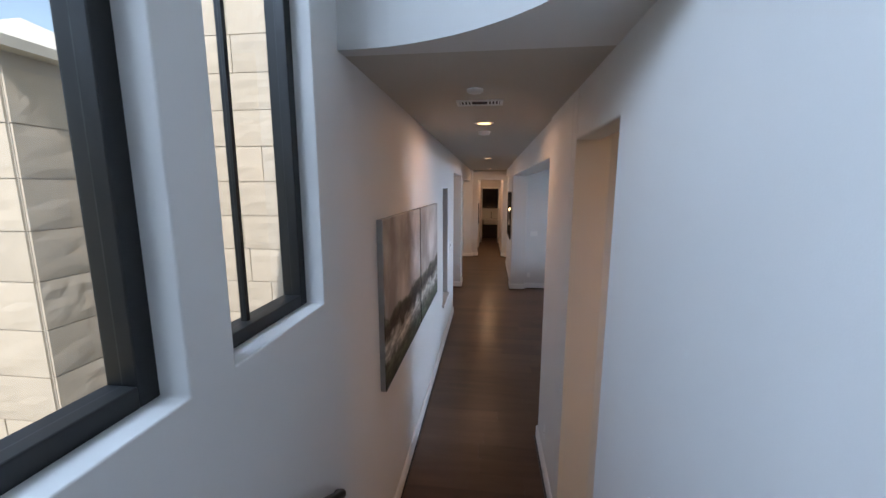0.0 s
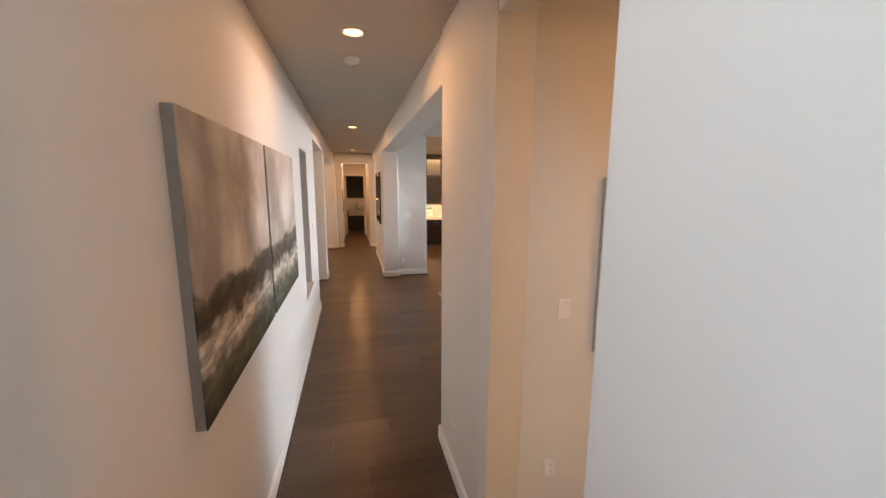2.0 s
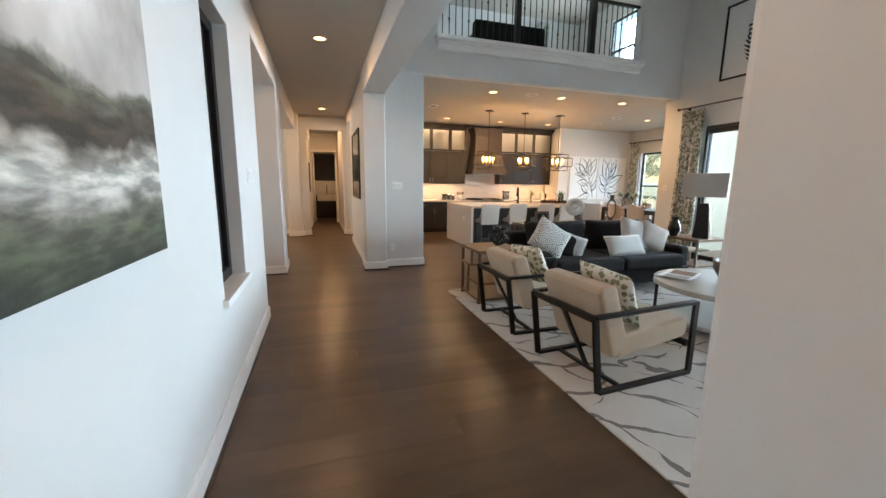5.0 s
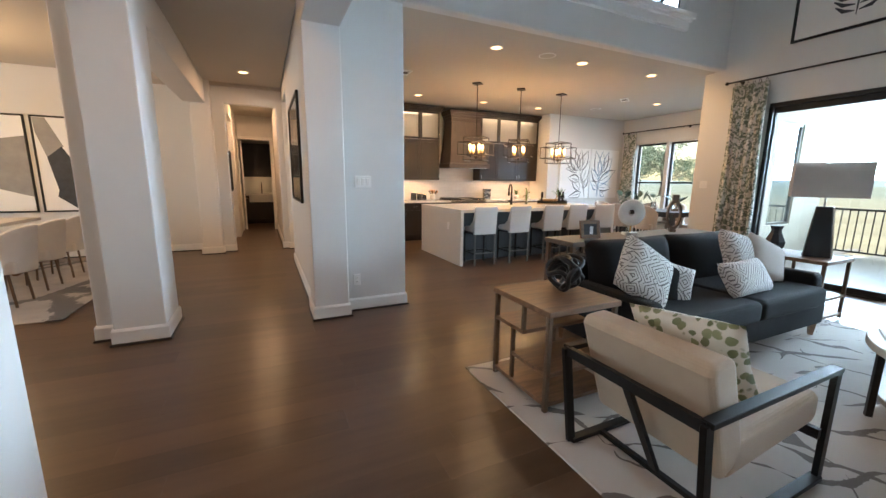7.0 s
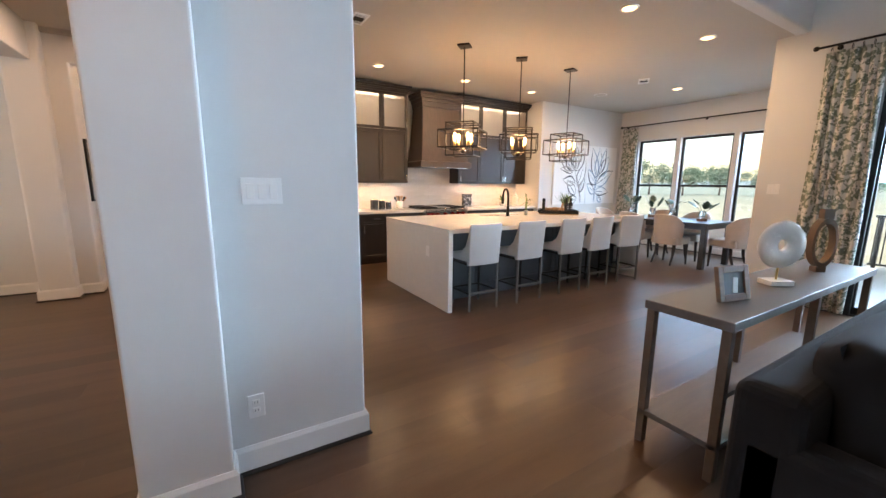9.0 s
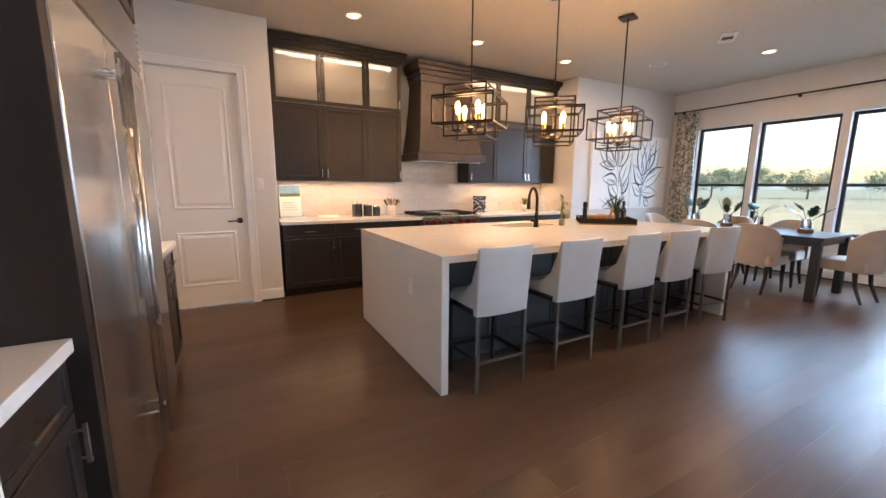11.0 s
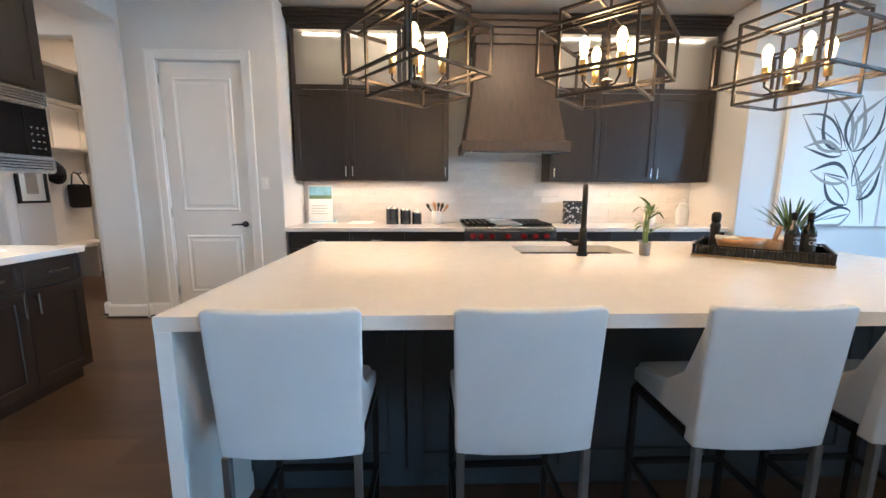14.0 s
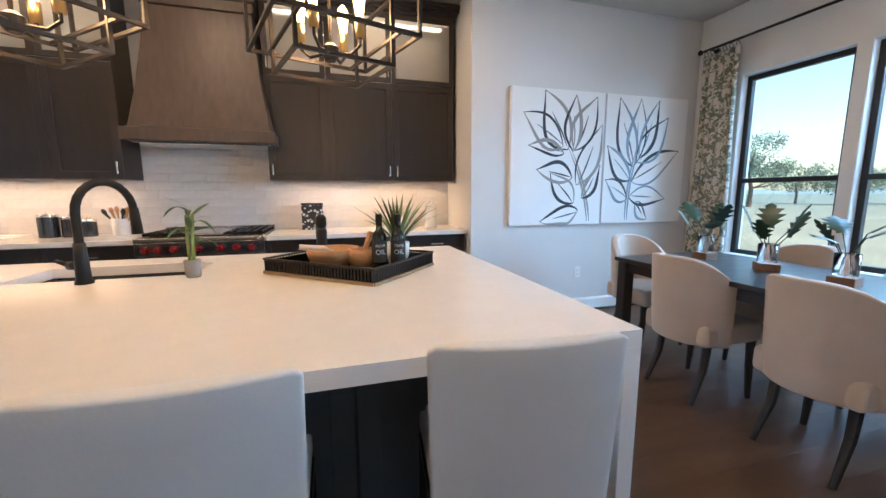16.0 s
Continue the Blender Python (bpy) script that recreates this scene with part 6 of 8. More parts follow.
def end_table(m, label, w=0.56, d=0.58, h=0.62):
    t = thing("end_table", m, label, "side table")
    part("tabletop", bx(0, 0, h - 0.035, w, d, h), M_WALNUT, t, bevel=0.004)
    for x in (0.012, w - 0.040):
        for y in (0.012, d - 0.040):
            part("leg", bx(x, y, 0, x + 0.028, y + 0.028, h - 0.036), M_BRONZEW, t, bevel=0.002, seg=1)
    part("upper_shelf", bx(0.012, d * 0.42, 0.40, w - 0.012, d - 0.012, 0.425), M_WALNUT, t, bevel=0.002)
    part("shelf_post", bx(0.012, d * 0.42, 0.425, 0.034, d * 0.42 + 0.022, h - 0.036), M_BRONZEW, t)
    part("middle_shelf", bx(0.012, 0.012, 0.22, w - 0.012, d * 0.62, 0.245), M_WALNUT, t, bevel=0.002)
    part("lower_shelf", bx(0.012, 0.012, 0.035, w - 0.012, d - 0.012, 0.06), M_WALNUT, t, bevel=0.002)
    part("shelf_post", bx(0.012, d * 0.60, 0.06, 0.034, d * 0.60 + 0.022, 0.40), M_BRONZEW, t)
    return t


M_BRONZEW = mat("brushed_bronze_bar", (0.15, 0.10, 0.065), 0.45, 0.35, var=0.2, scale=14, bump=0.03)
end_table(pose(1.54, 6.86, 0.014), "worn wood end table with offset open shelves and metal legs")
end_table(pose(4.86, 6.92, 0.014), "worn wood end table beside the sofa with metal legs")


def orb(m, r=0.12):
    t = thing("orb_sculpture", m, "black knotted ring orb sculpture on the end table", "sculpture")
    for k in range(5):
        q = r * (0.80 + 0.10 * (k % 3))
        R = pose(0, 0, 0, 35 + 47 * k, 28 * k, 61 * k)
        bm = bmesh.new()
        tube(bm, [R @ Vector((q * math.cos(a), q * 0.9 * math.sin(a), 0.045 * math.sin(2 * a + k) + 0.014 * math.sin(4 * a))) for a in [6.28319 * i / 36 for i in range(36)]], 0.0155, 8, closed=True)
        part("loop", bm, M_DARKCER, t, smooth=True)


orb(pose(1.93, 7.18, 0.634 + 0.126), 0.125)


def console():
    t = thing("console_table", pose(2.74, 7.96, 0), "long grey-brown wood console table behind the sofa", "console table")
    W, D, H = 2.2, 0.40, 0.79
    part("tabletop", bx(0, 0, H - 0.045, W, D, H), M_GREYWOOD, t, bevel=0.004)
    for x in (0.01, W / 2 - 0.02, W - 0.05):
        for y in (0.01, D - 0.05):
            part("leg", bx(x, y, 0, x + 0.04, y + 0.04, H - 0.046), M_BRONZEW, t, bevel=0.002, seg=1)
    part("lower_shelf", bx(0.01, 0.01, 0.16, W - 0.01, D - 0.01, 0.19), M_GREYWOOD, t, bevel=0.003)
    part("middle_rail", bx(0.05, 0.012, 0.42, W - 0.05, 0.035, 0.445), M_BRONZEW, t)


M_GREYWOOD = mat("grey_brown_wood", (0.115, 0.092, 0.075), 0.45, var=0.3, scale=4, bump=0.12, fine=26, stretch=(1, 8, 8))
console()
t = thing("photo_frame", pose(3.12, 8.12, 0.79, 0, 0, -12), "small bronze photo frame with dark picture, on the console", "picture frame")
bm = bmesh.new()
for a in ((-0.11, 0, -0.075, 0.18), (0.075, 0, 0.11, 0.18), (-0.075, 0, 0.075, 0.035), (-0.075, 0.145, 0.075, 0.18)):
    box(bm, a[0], -0.012, a[1], a[2], 0.012, a[3], m=pose(0, 0, 0, -12, 0, 0))
part("frame", bm, M_WALNUT, t, bevel=0.003)
part("print", bx(-0.076, -0.004, 0.034, 0.076, 0.004, 0.146, m=pose(0, 0, 0, -12, 0, 0)), M_DARKCER, t)
part("pale_mark", bx(-0.015, -0.0055, 0.04, 0.02, -0.0035, 0.12, m=pose(0, 0, 0, -12, 8, 0)), M_PAPER, t)


def ring_sculpture(m):
    t = thing("disc_sculpture", m, "white round disc sculpture on a small stand", "sculpture")
    bm = bmesh.new()
    n = 40
    prof = [(0.035, -0.016), (0.130, -0.020), (0.142, 0.0), (0.130, 0.020), (0.035, 0.016)]
    rings = [[bm.verts.new((r * math.cos(6.28319 * i / n), y, 0.24 + r * math.sin(6.28319 * i / n))) for i in range(n)] for r, y in prof]
    for k in range(5):
        a, b = rings[k], rings[(k + 1) % 5]
        for i in range(n):
            bm.faces.new((a[i], a[(i + 1) % n], b[(i + 1) % n], b[i]))
    bmesh.ops.recalc_face_normals(bm, faces=bm.faces)
    part("disc", bm, M_CERAM, t, "pale disc with a dark hole", smooth=True)
    bm = bmesh.new()
    rod(bm, (0, 0, 0.03), (0, 0, 0.11), 0.006, 8)
    part("stem", bm, M_BRASS, t)
    part("foot", bx(-0.07, -0.05, 0, 0.07, 0.05, 0.03), M_CERAM, t, bevel=0.003)


ring_sculpture(pose(3.72, 8.15, 0.79, 0, 0, -30))
t = thing("loop_sculpture", pose(4.42, 8.15, 0.79, 0, 0, -40), "tall brass loop sculpture on the console", "sculpture")
bm = bmesh.new()
pts = [(0.075 * math.cos(a) * 1.0, 0, 0.20 + 0.17 * math.sin(a)) for a in [6.28319 * i / 40 for i in range(40)]]
n = 40
rings = [[bm.verts.new((x * k, dy, 0.20 + (z - 0.20) * k)) for x, y, z in pts] for k, dy in ((1.0, -0.03), (1.0, 0.03), (0.80, 0.03), (0.80, -0.03))]
for k in range(4):
    for i in range(n):
        bm.faces.new((rings[k][i], rings[k][(i + 1) % n], rings[(k + 1) % 4][(i + 1) % n], rings[(k + 1) % 4][i]))
box(bm, -0.03, -0.03, 0, 0.03, 0.03, 0.035)
box(bm, -0.03, -0.025, 0.365, 0.03, 0.025, 0.43)
bmesh.ops.recalc_face_normals(bm, faces=bm.faces)
part("loop", bm, M_BRONZEW, t)


def table_lamp(m):
    t = thing("table_lamp", m, "table lamp with faceted black and steel base and grey linen shade", "table lamp")
    bm = bmesh.new()
    lo = [bm.verts.new(c) for c in ((-0.10, -0.05, 0), (0.10, -0.05, 0), (0.10, 0.05, 0), (-0.10, 0.05, 0))]
    hi = [bm.verts.new(c) for c in ((-0.055, -0.035, 0.50), (0.055, -0.035, 0.50), (0.055, 0.035, 0.50), (-0.055, 0.035, 0.50))]
    bm.faces.new(lo[::-1])
    bm.faces.new(hi)
    for i in range(4):
        bm.faces.new((lo[i], lo[(i + 1) % 4], hi[(i + 1) % 4], hi[i]))
    part("base", bm, M_DARKCER, t, bevel=0.004)
    bm = bmesh.new()
    bar(bm, (0.112, 0, 0), (0.066, 0, 0.50), 0.012, 0.09, up=(0, 1, 0))
    part("side_plate", bm, M_NICKEL, t, "polished steel side plate")
    bm = bmesh.new()
    rod(bm, (0, 0, 0.50), (0, 0, 0.62), 0.009, 10)
    part("neck", bm, M_NICKEL, t)
    bm = bmesh.new()
    for a in ((-0.27, -0.15, 0.27, -0.146), (-0.27, 0.146, 0.27, 0.15), (-0.27, -0.146, -0.266, 0.146), (0.266, -0.146, 0.27, 0.146)):
        box(bm, a[0], a[1], 0.59, a[2], a[3], 0.92)
    part("shade", bm, M_SHADE, t, "rectangular grey linen shade")


table_lamp(pose(5.14, 7.12, 0.634, 0, 0, -62))
t = thing("vase", pose(4.93, 7.38, 0.634), "black faceted ceramic vase beside the lamp", "vase")
part("body", lathe([(0.045, 0), (0.085, 0.09), (0.09, 0.13), (0.05, 0.22), (0.045, 0.25), (0.058, 0.29)], 8), M_DARKCER, t)


def coffee_table(m, r=0.62, h=0.44):
    t = thing("coffee_table", m, "round white-topped coffee table with lower shelf and metal legs", "coffee table")
    part("tabletop", lathe([(r - 0.01, h - 0.05), (r, h - 0.045), (r, h - 0.005), (r - 0.005, h)], 64), M_PALEWOOD, t, smooth=False)
    part("lower_shelf", lathe([(r - 0.08, 0.09), (r - 0.07, 0.095), (r - 0.07, 0.12), (r - 0.075, 0.125)], 64), M_PALEWOOD, t)
    for k in range(4):
        a = radians(35 + 90 * k)
        part("leg", bx(-0.015, -0.015, 0, 0.015, 0.015, h - 0.051, m=pose((r - 0.035) * math.cos(a), (r - 0.035) * math.sin(a), 0, 0, 0, 35 + 90 * k)), M_BRONZE, t)
    return t


M_PALEWOOD = mat("whitewashed_wood", (0.42, 0.395, 0.36), 0.4, var=0.12, scale=4, bump=0.08, fine=28, stretch=(1, 7, 7))
coffee_table(pose(3.65, 5.55, 0.014), 0.68)
t = thing("magazine", pose(3.42, 5.95, 0.454, 0, 0, 25), "open picture magazine lying on the coffee table", "magazine")
for s, mt in ((-1, M_CONC), (1, M_WALNUT)):
    part("page", bx(-0.11, -0.15, -0.003, 0.11, 0.15, 0.003, m=pose(s * 0.11, 0, 0.008, 0, -s * 3, 0)), M_PAPER, t)
    part("photo", bx(-0.09, -0.12, 0.0032, 0.09, 0.10, 0.0042, m=pose(s * 0.11, 0, 0.008, 0, -s * 3, 0)), mt, t)


def blade_plant(bm, n, length, width, seed, spread=0.9, lift=0.7, z0=0.0):
    rnd = random.Random(seed)
    for k in range(n):
        a = 6.28319 * k / n * 2.4 + rnd.uniform(-0.3, 0.3)
        tilt = spread * rnd.uniform(0.25, 1.0)
        L = length * rnd.uniform(0.7, 1.05)
        prev = None
        for i in range(6):
            t = i / 5
            r = L * math.sin(tilt) * t + 0.1 * L * t * t
            z = z0 + L * math.cos(tilt * (0.6 + 0.5 * t)) * t * lift * 1.3
            w = width * (0.55 + 0.9 * t) * (1 - t) ** 0.6 + 0.0006
            c, s = math.cos(a), math.sin(a)
            row = [bm.verts.new((c * r - s * w, s * r + c * w, z)), bm.verts.new((c * r, s * r, z - w * 0.35)), bm.verts.new((c * r + s * w, s * r - c * w, z))]
            if prev:
                bm.faces.new((prev[0], prev[1], row[1], row[0]))
                bm.faces.new((prev[1], prev[2], row[2], row[1]))
            prev = row
    return bm


t = thing("planter_bowl", pose(3.68, 5.50, 0.454), "dark brown bowl planted with a green succulent", "planter")
M_DARKBR = mat("dark_brown_glaze", (0.055, 0.030, 0.022), 0.4, var=0.2, scale=9, bump=0.05)
part("bowl", lathe([(0.11, 0), (0.19, 0.05), (0.245, 0.14), (0.25, 0.22), (0.235, 0.22), (0.18, 0.19), (0.001, 0.19)], 32), M_DARKBR, t, smooth=True)
part("leaves", blade_plant(bmesh.new(), 24, 0.30, 0.026, 5, 0.9, 0.7, 0.19), M_LEAF, t, "thick green leaves")

# pictures on the living room's upper wall
for y0 in (8.30, 6.95):
    t = framed(pose(LX, y0, 3.18, 0, 0, -90), 1.20, 1.20, 0.03, M_BLACK, 0.0, M_PAPER, "large black-framed white print of a dark leaf", pane=False)
    bm = bmesh.new()
    for k in range(9):
        a = radians(-60 + 30 * k)
        z = 0.20 + 0.07 * k
        for s in (-1, 1):
            stroke(bm, [(0.6 + s * 0.02, z), (0.6 + s * (0.12 + 0.012 * k), z + 0.02), (0.6 + s * (0.26 - 0.02 * abs(k - 3)), z + 0.09)], 0.045, -0.0132)
    stroke(bm, [(0.6, 0.15), (0.61, 0.4), (0.6, 0.65), (0.6, 0.95)], 0.03, -0.0136)
    part("leaf_print", bm, M_INK, t, "dark painted leaf")


# ---- gallery rail ----
t = thing("gallery_railing", pose(0, 9.15, 3.61), "black metal baluster railing with dark wood handrail", "railing")
part("handrail", bx(1.73, -0.03, 0.92, 5.55, 0.03, 0.97), M_DARKWOOD, t, bevel=0.01)
part("shoe_rail", bx(1.73, -0.025, 0.001, 5.55, 0.025, 0.025), M_DARKWOOD, t)
for x in (3.10, 4.55):
    part("newel_post", bx(x - 0.045, -0.045, 0, x + 0.045, 0.045, 1.02), M_DARKWOOD, t, bevel=0.004)
for k in range(35):
    x = 1.80 + k * 0.109
    if abs(x - 3.10) < 0.06 or abs(x - 4.55) < 0.06:
        continue
    bm = bmesh.new()
    bar(bm, (x, 0, 0.02), (x, 0, 0.925), 0.013)
    if k % 3 == 1:
        for z in (0.30, 0.62):
            bmesh.ops.create_uvsphere(bm, u_segments=8, v_segments=6, radius=0.020, matrix=Matrix.Translation((x, 0, z)))
    part("baluster", bm, M_BLACK, t)
curtain(pose(5.45, 12.30, 3.46), 0.40, 1.95, "green leaf-print curtain in the gallery", 5)
t = thing("loveseat", pose(2.6, 9.75, 3.45), "dark upholstered loveseat in the gallery", "sofa")
part("back", bx(0, 0, 0.1, 1.4, 0.2, 0.78), M_SOFA, t, bevel=0.04, seg=3)
part("seat", bx(0, 0.2, 0.1, 1.4, 0.8, 0.42), M_SOFA, t, bevel=0.04, seg=3)
for x in (0.0, 1.26):
    part("arm", bx(x, 0.2, 0.1, x + 0.14, 0.8, 0.6), M_SOFA, t, bevel=0.03)
for x in (0.1, 1.3):
    for y in (0.1, 0.7):
        part("leg", bx(x - 0.02, y - 0.02, 0, x + 0.02, y + 0.02, 0.12), M_DARKWOOD, t)
for x in (1.9, 2.75):
    framed(pose(x, 12.5, 4.05), 0.6, 0.75, 0.03, M_BLACK, 0.08, M_INKG, "black-framed print on the gallery wall", pane=False)

# ---- breakfast nook ----
def dining_table(m, L=1.95, W=0.95, H=0.76):
    t = thing("dining_table", m, "dark stained wooden breakfast table", "dining table")
    part("tabletop", bx(-W / 2, -L / 2, H - 0.03, W / 2, L / 2, H), M_DARKWOOD, t, bevel=0.004)
    part("apron", bx(-W / 2 + 0.05, -L / 2 + 0.05, H - 0.11, W / 2 - 0.05, L / 2 - 0.05, H - 0.031), M_DARKWOOD, t)
    for sx in (-1, 1):
        for sy in (-1, 1):
            bm = bmesh.new()
            x, y = sx * (W / 2 - 0.06), sy * (L / 2 - 0.06)
            box(bm, x - 0.04, y - 0.04, 0, x + 0.04, y + 0.04, H - 0.032)
            part("leg", bm, M_DARKWOOD, t, bevel=0.004)
    return t


dining_table(pose(8.10, 11.27, 0))


def barrel_chair(m, material, label, group, leg_m, name="dining_chair", H=0.88, legs="wood"):
    """An upholstered chair with a wrapped back; it faces +x, its back stands at x = 0."""
    t = thing(name, m, label, "chair", group)
    bm = bmesh.new()
    n, rows = 14, 6
    grid_o, grid_i = [], []
    for k in range(rows + 1):
        u = k / rows
        ro, ri = [], []
        for i in range(n + 1):
            a = radians(-78 + 156 * i / n)
            s = abs(2 * i / n - 1)
            top = H - 0.16 * s ** 3
            z = 0.36 + (top - 0.36) * u
            R = 0.255 + 0.012 * u
            cx = 0.27 - 0.05 * u * (1 - s)
            ro.append(bm.verts.new((cx - R * math.cos(a) * (1.05 if s < 0.9 else 1.0), 1.0 * R * math.sin(a), z)))
            ri.append(bm.verts.new((cx - (R - 0.05) * math.cos(a), (R - 0.05) * math.sin(a), z)))
        grid_o.append(ro)
        grid_i.append(ri)
    for k in range(rows):
        for i in range(n):
            bm.faces.new((grid_o[k][i], grid_o[k][i + 1], grid_o[k + 1][i + 1], grid_o[k + 1][i]))
            bm.faces.new((grid_i[k][i], grid_i[k + 1][i], grid_i[k + 1][i + 1], grid_i[k][i + 1]))
        for i in (0, n):
            bm.faces.new((grid_o[k][i], grid_o[k + 1][i], grid_i[k + 1][i], grid_i[k][i]))
    for k in (0, rows):
        for i in range(n):
            bm.faces.new((grid_o[k][i], grid_o[k][i + 1], grid_i[k][i + 1], grid_i[k][i]))
    bmesh.ops.recalc_face_normals(bm, faces=bm.faces)
    part("backrest", bm, material, t, smooth=True, bevel=0.012, seg=3)
    part("seat", bx(0.06, -0.225, 0.36, 0.50, 0.225, 0.49), material, t, bevel=0.03, seg=4)
    for x, y in ((0.16, -0.155), (0.16, 0.155), (0.46, -0.19), (0.46, 0.19)):
        bm = bmesh.new()
        back = x < 0.2
        if legs == "wood":
            tube(bm, [(x, y, 0.37), (x - (0.02 if back else 0), y * 1.02, 0.2), (x - (0.10 if back else 0.0), y * 1.08, 0.0)], [0.026, 0.022, 0.015], 8)
        else:
            bar(bm, (x, y, 0.37), (x + (-0.03 if back else 0.02), y * 1.05, 0.0), 0.018)
        part("leg", bm, leg_m, t)
    return t


c0 = barrel_chair(pose(7.47, 11.60, 0), M_BEIGE, "taupe velvet dining chair with curved back and dark legs", "chairs round the breakfast table", M_DARKWOOD)
for x, y, a in ((7.47, 10.93, -3), (8.05, 12.62, -90), (8.2, 9.93, 80), (8.78, 10.95, 180), (8.78, 11.62, 178)):
    copy_thing(c0, pose(x, y, 0, 0, 0, a))


def monstera_leaf(bm, m, s):
    """A broad split leaf, s long, in the xy plane of m."""
    rows = []
    n = 9
    for i in range(n + 1):
        t = i / n
        w = s * 0.42 * math.sin(math.pi * min(1, t * 0.92 + 0.08)) ** 0.8
        notch = 0.45 if i % 2 else 1.0
        rows.append((t * s, w * notch, -0.15 * s * t * t))
    mid = [bm.verts.new(m @ Vector((x, 0, z))) for x, w, z in rows]
    for sg in (-1, 1):
        edge = [bm.verts.new(m @ Vector((x + 0.10 * s * (1 if w > 0.2 * s else 0), sg * w, z - 0.05 * s))) for x, w, z in rows]
        for i in range(n):
            f = (mid[i], mid[i + 1], edge[i + 1], edge[i])
            bm.faces.new(f if sg > 0 else f[::-1])


def vase_plant(m, seed):
    t = thing("vase_plant", m, "clear glass vase with dark split leaves on a wooden block", "plant", "vases on the breakfast table")
    part("block", bx(-0.055, -0.055, 0, 0.055, 0.055, 0.05), M_WALNUT, t, bevel=0.003)
    bm = bmesh.new()
    lathe([(0.045, 0.051), (0.05, 0.055), (0.052, 0.17), (0.048, 0.17), (0.046, 0.062), (0.001, 0.060)], 20, bm)
    g = part("vase", bm, M_GLASS, t, "clear glass vase", smooth=True)
    g.visible_shadow = False
    rnd = random.Random(seed)
    for k in range(5):
        a = 72 * k + rnd.uniform(-20, 20)
        h = 0.20 + rnd.uniform(0, 0.09)
        r = 0.05 + rnd.uniform(0, 0.05)
        p = Vector((r * math.cos(radians(a)), r * math.sin(radians(a)), h))
        bm = bmesh.new()
        tube(bm, [(0, 0, 0.07), (p.x * 0.4, p.y * 0.4, h * 0.7), p], 0.003, 6)
        part("stem", bm, M_DLEAF, t)
        bm = bmesh.new()
        monstera_leaf(bm, Matrix.Translation(p) @ pose(0, 0, 0, rnd.uniform(-25, 25), rnd.uniform(-75, -20), a), 0.15 + rnd.uniform(0, 0.05))
        part("leaf", bm, M_DLEAF, t, smooth=True)


for i, (x, y) in enumerate(((8.17, 11.95), (8.12, 11.50), (8.08, 11.10), (8.12, 10.62))):
    vase_plant(pose(x, y, 0.76, 0, 0, 50 * i), 20 + i)

# ---- things on the island ----
def tray(m, W=0.56, D=0.36):
    t = thing("serving_tray", m, "dark woven-edge serving tray with brass rim", "tray")
    part("base", bx(-W / 2, -D / 2, 0.004, W / 2, D / 2, 0.014), M_BLKGL, t, "black glossy tray base", bevel=0.002)
    bm = bmesh.new()
    for a, b in (((-W / 2, -D / 2), (W / 2, -D / 2)), ((W / 2, -D / 2), (W / 2, D / 2)), ((W / 2, D / 2), (-W / 2, D / 2)), ((-W / 2, D / 2), (-W / 2, -D / 2))):
        bar(bm, (*a, 0.008), (*b, 0.008), 0.012, 0.012)
    part("lower_rim", bm, M_BRASSD, t)
    bm = bmesh.new()
    for a, b in (((-W / 2, -D / 2), (W / 2, -D / 2)), ((W / 2, -D / 2), (W / 2, D / 2)), ((W / 2, D / 2), (-W / 2, D / 2)), ((-W / 2, D / 2), (-W / 2, -D / 2))):
        bar(bm, (*a, 0.066), (*b, 0.066), 0.008, 0.008)
        n = int((Vector(b) - Vector(a)).length / 0.016)
        for k in range(n):
            p = Vector(a).lerp(Vector(b), (k + 0.5) / n)
            rod(bm, (p.x, p.y, 0.012), (p.x, p.y, 0.064), 0.0032, 5)
    part("gallery_rim", bm, M_BRONZE, t, "dark spindle rim")
    for a in ((-W / 2 + 0.006, -D / 2 + 0.006, W / 2 - 0.006, -D / 2 + 0.009), (-W / 2 + 0.006, D / 2 - 0.009, W / 2 - 0.006, D / 2 - 0.006),
              (-W / 2 + 0.006, -D / 2 + 0.009, -W / 2 + 0.009, D / 2 - 0.009), (W / 2 - 0.009, -D / 2 + 0.009, W / 2 - 0.006, D / 2 - 0.009)):
        part("side_panel", bx(a[0], a[1], 0.0142, a[2], a[3], 0.058), M_BLKGL, t)


M_BRASSD = mat("dark_brass", (0.36, 0.25, 0.12), 0.35, 0.9, var=0.2, scale=20, bump=0.02)
tray(pose(5.62, 11.60, 0.90, 0, 0, -42), 0.58, 0.48)
TR = pose(5.62, 11.60, 0.90, 0, 0, -22)


def on_tray(x, y, z=0.014, rz=0):
    return TR @ pose(x, y, z, 0, 0, rz)


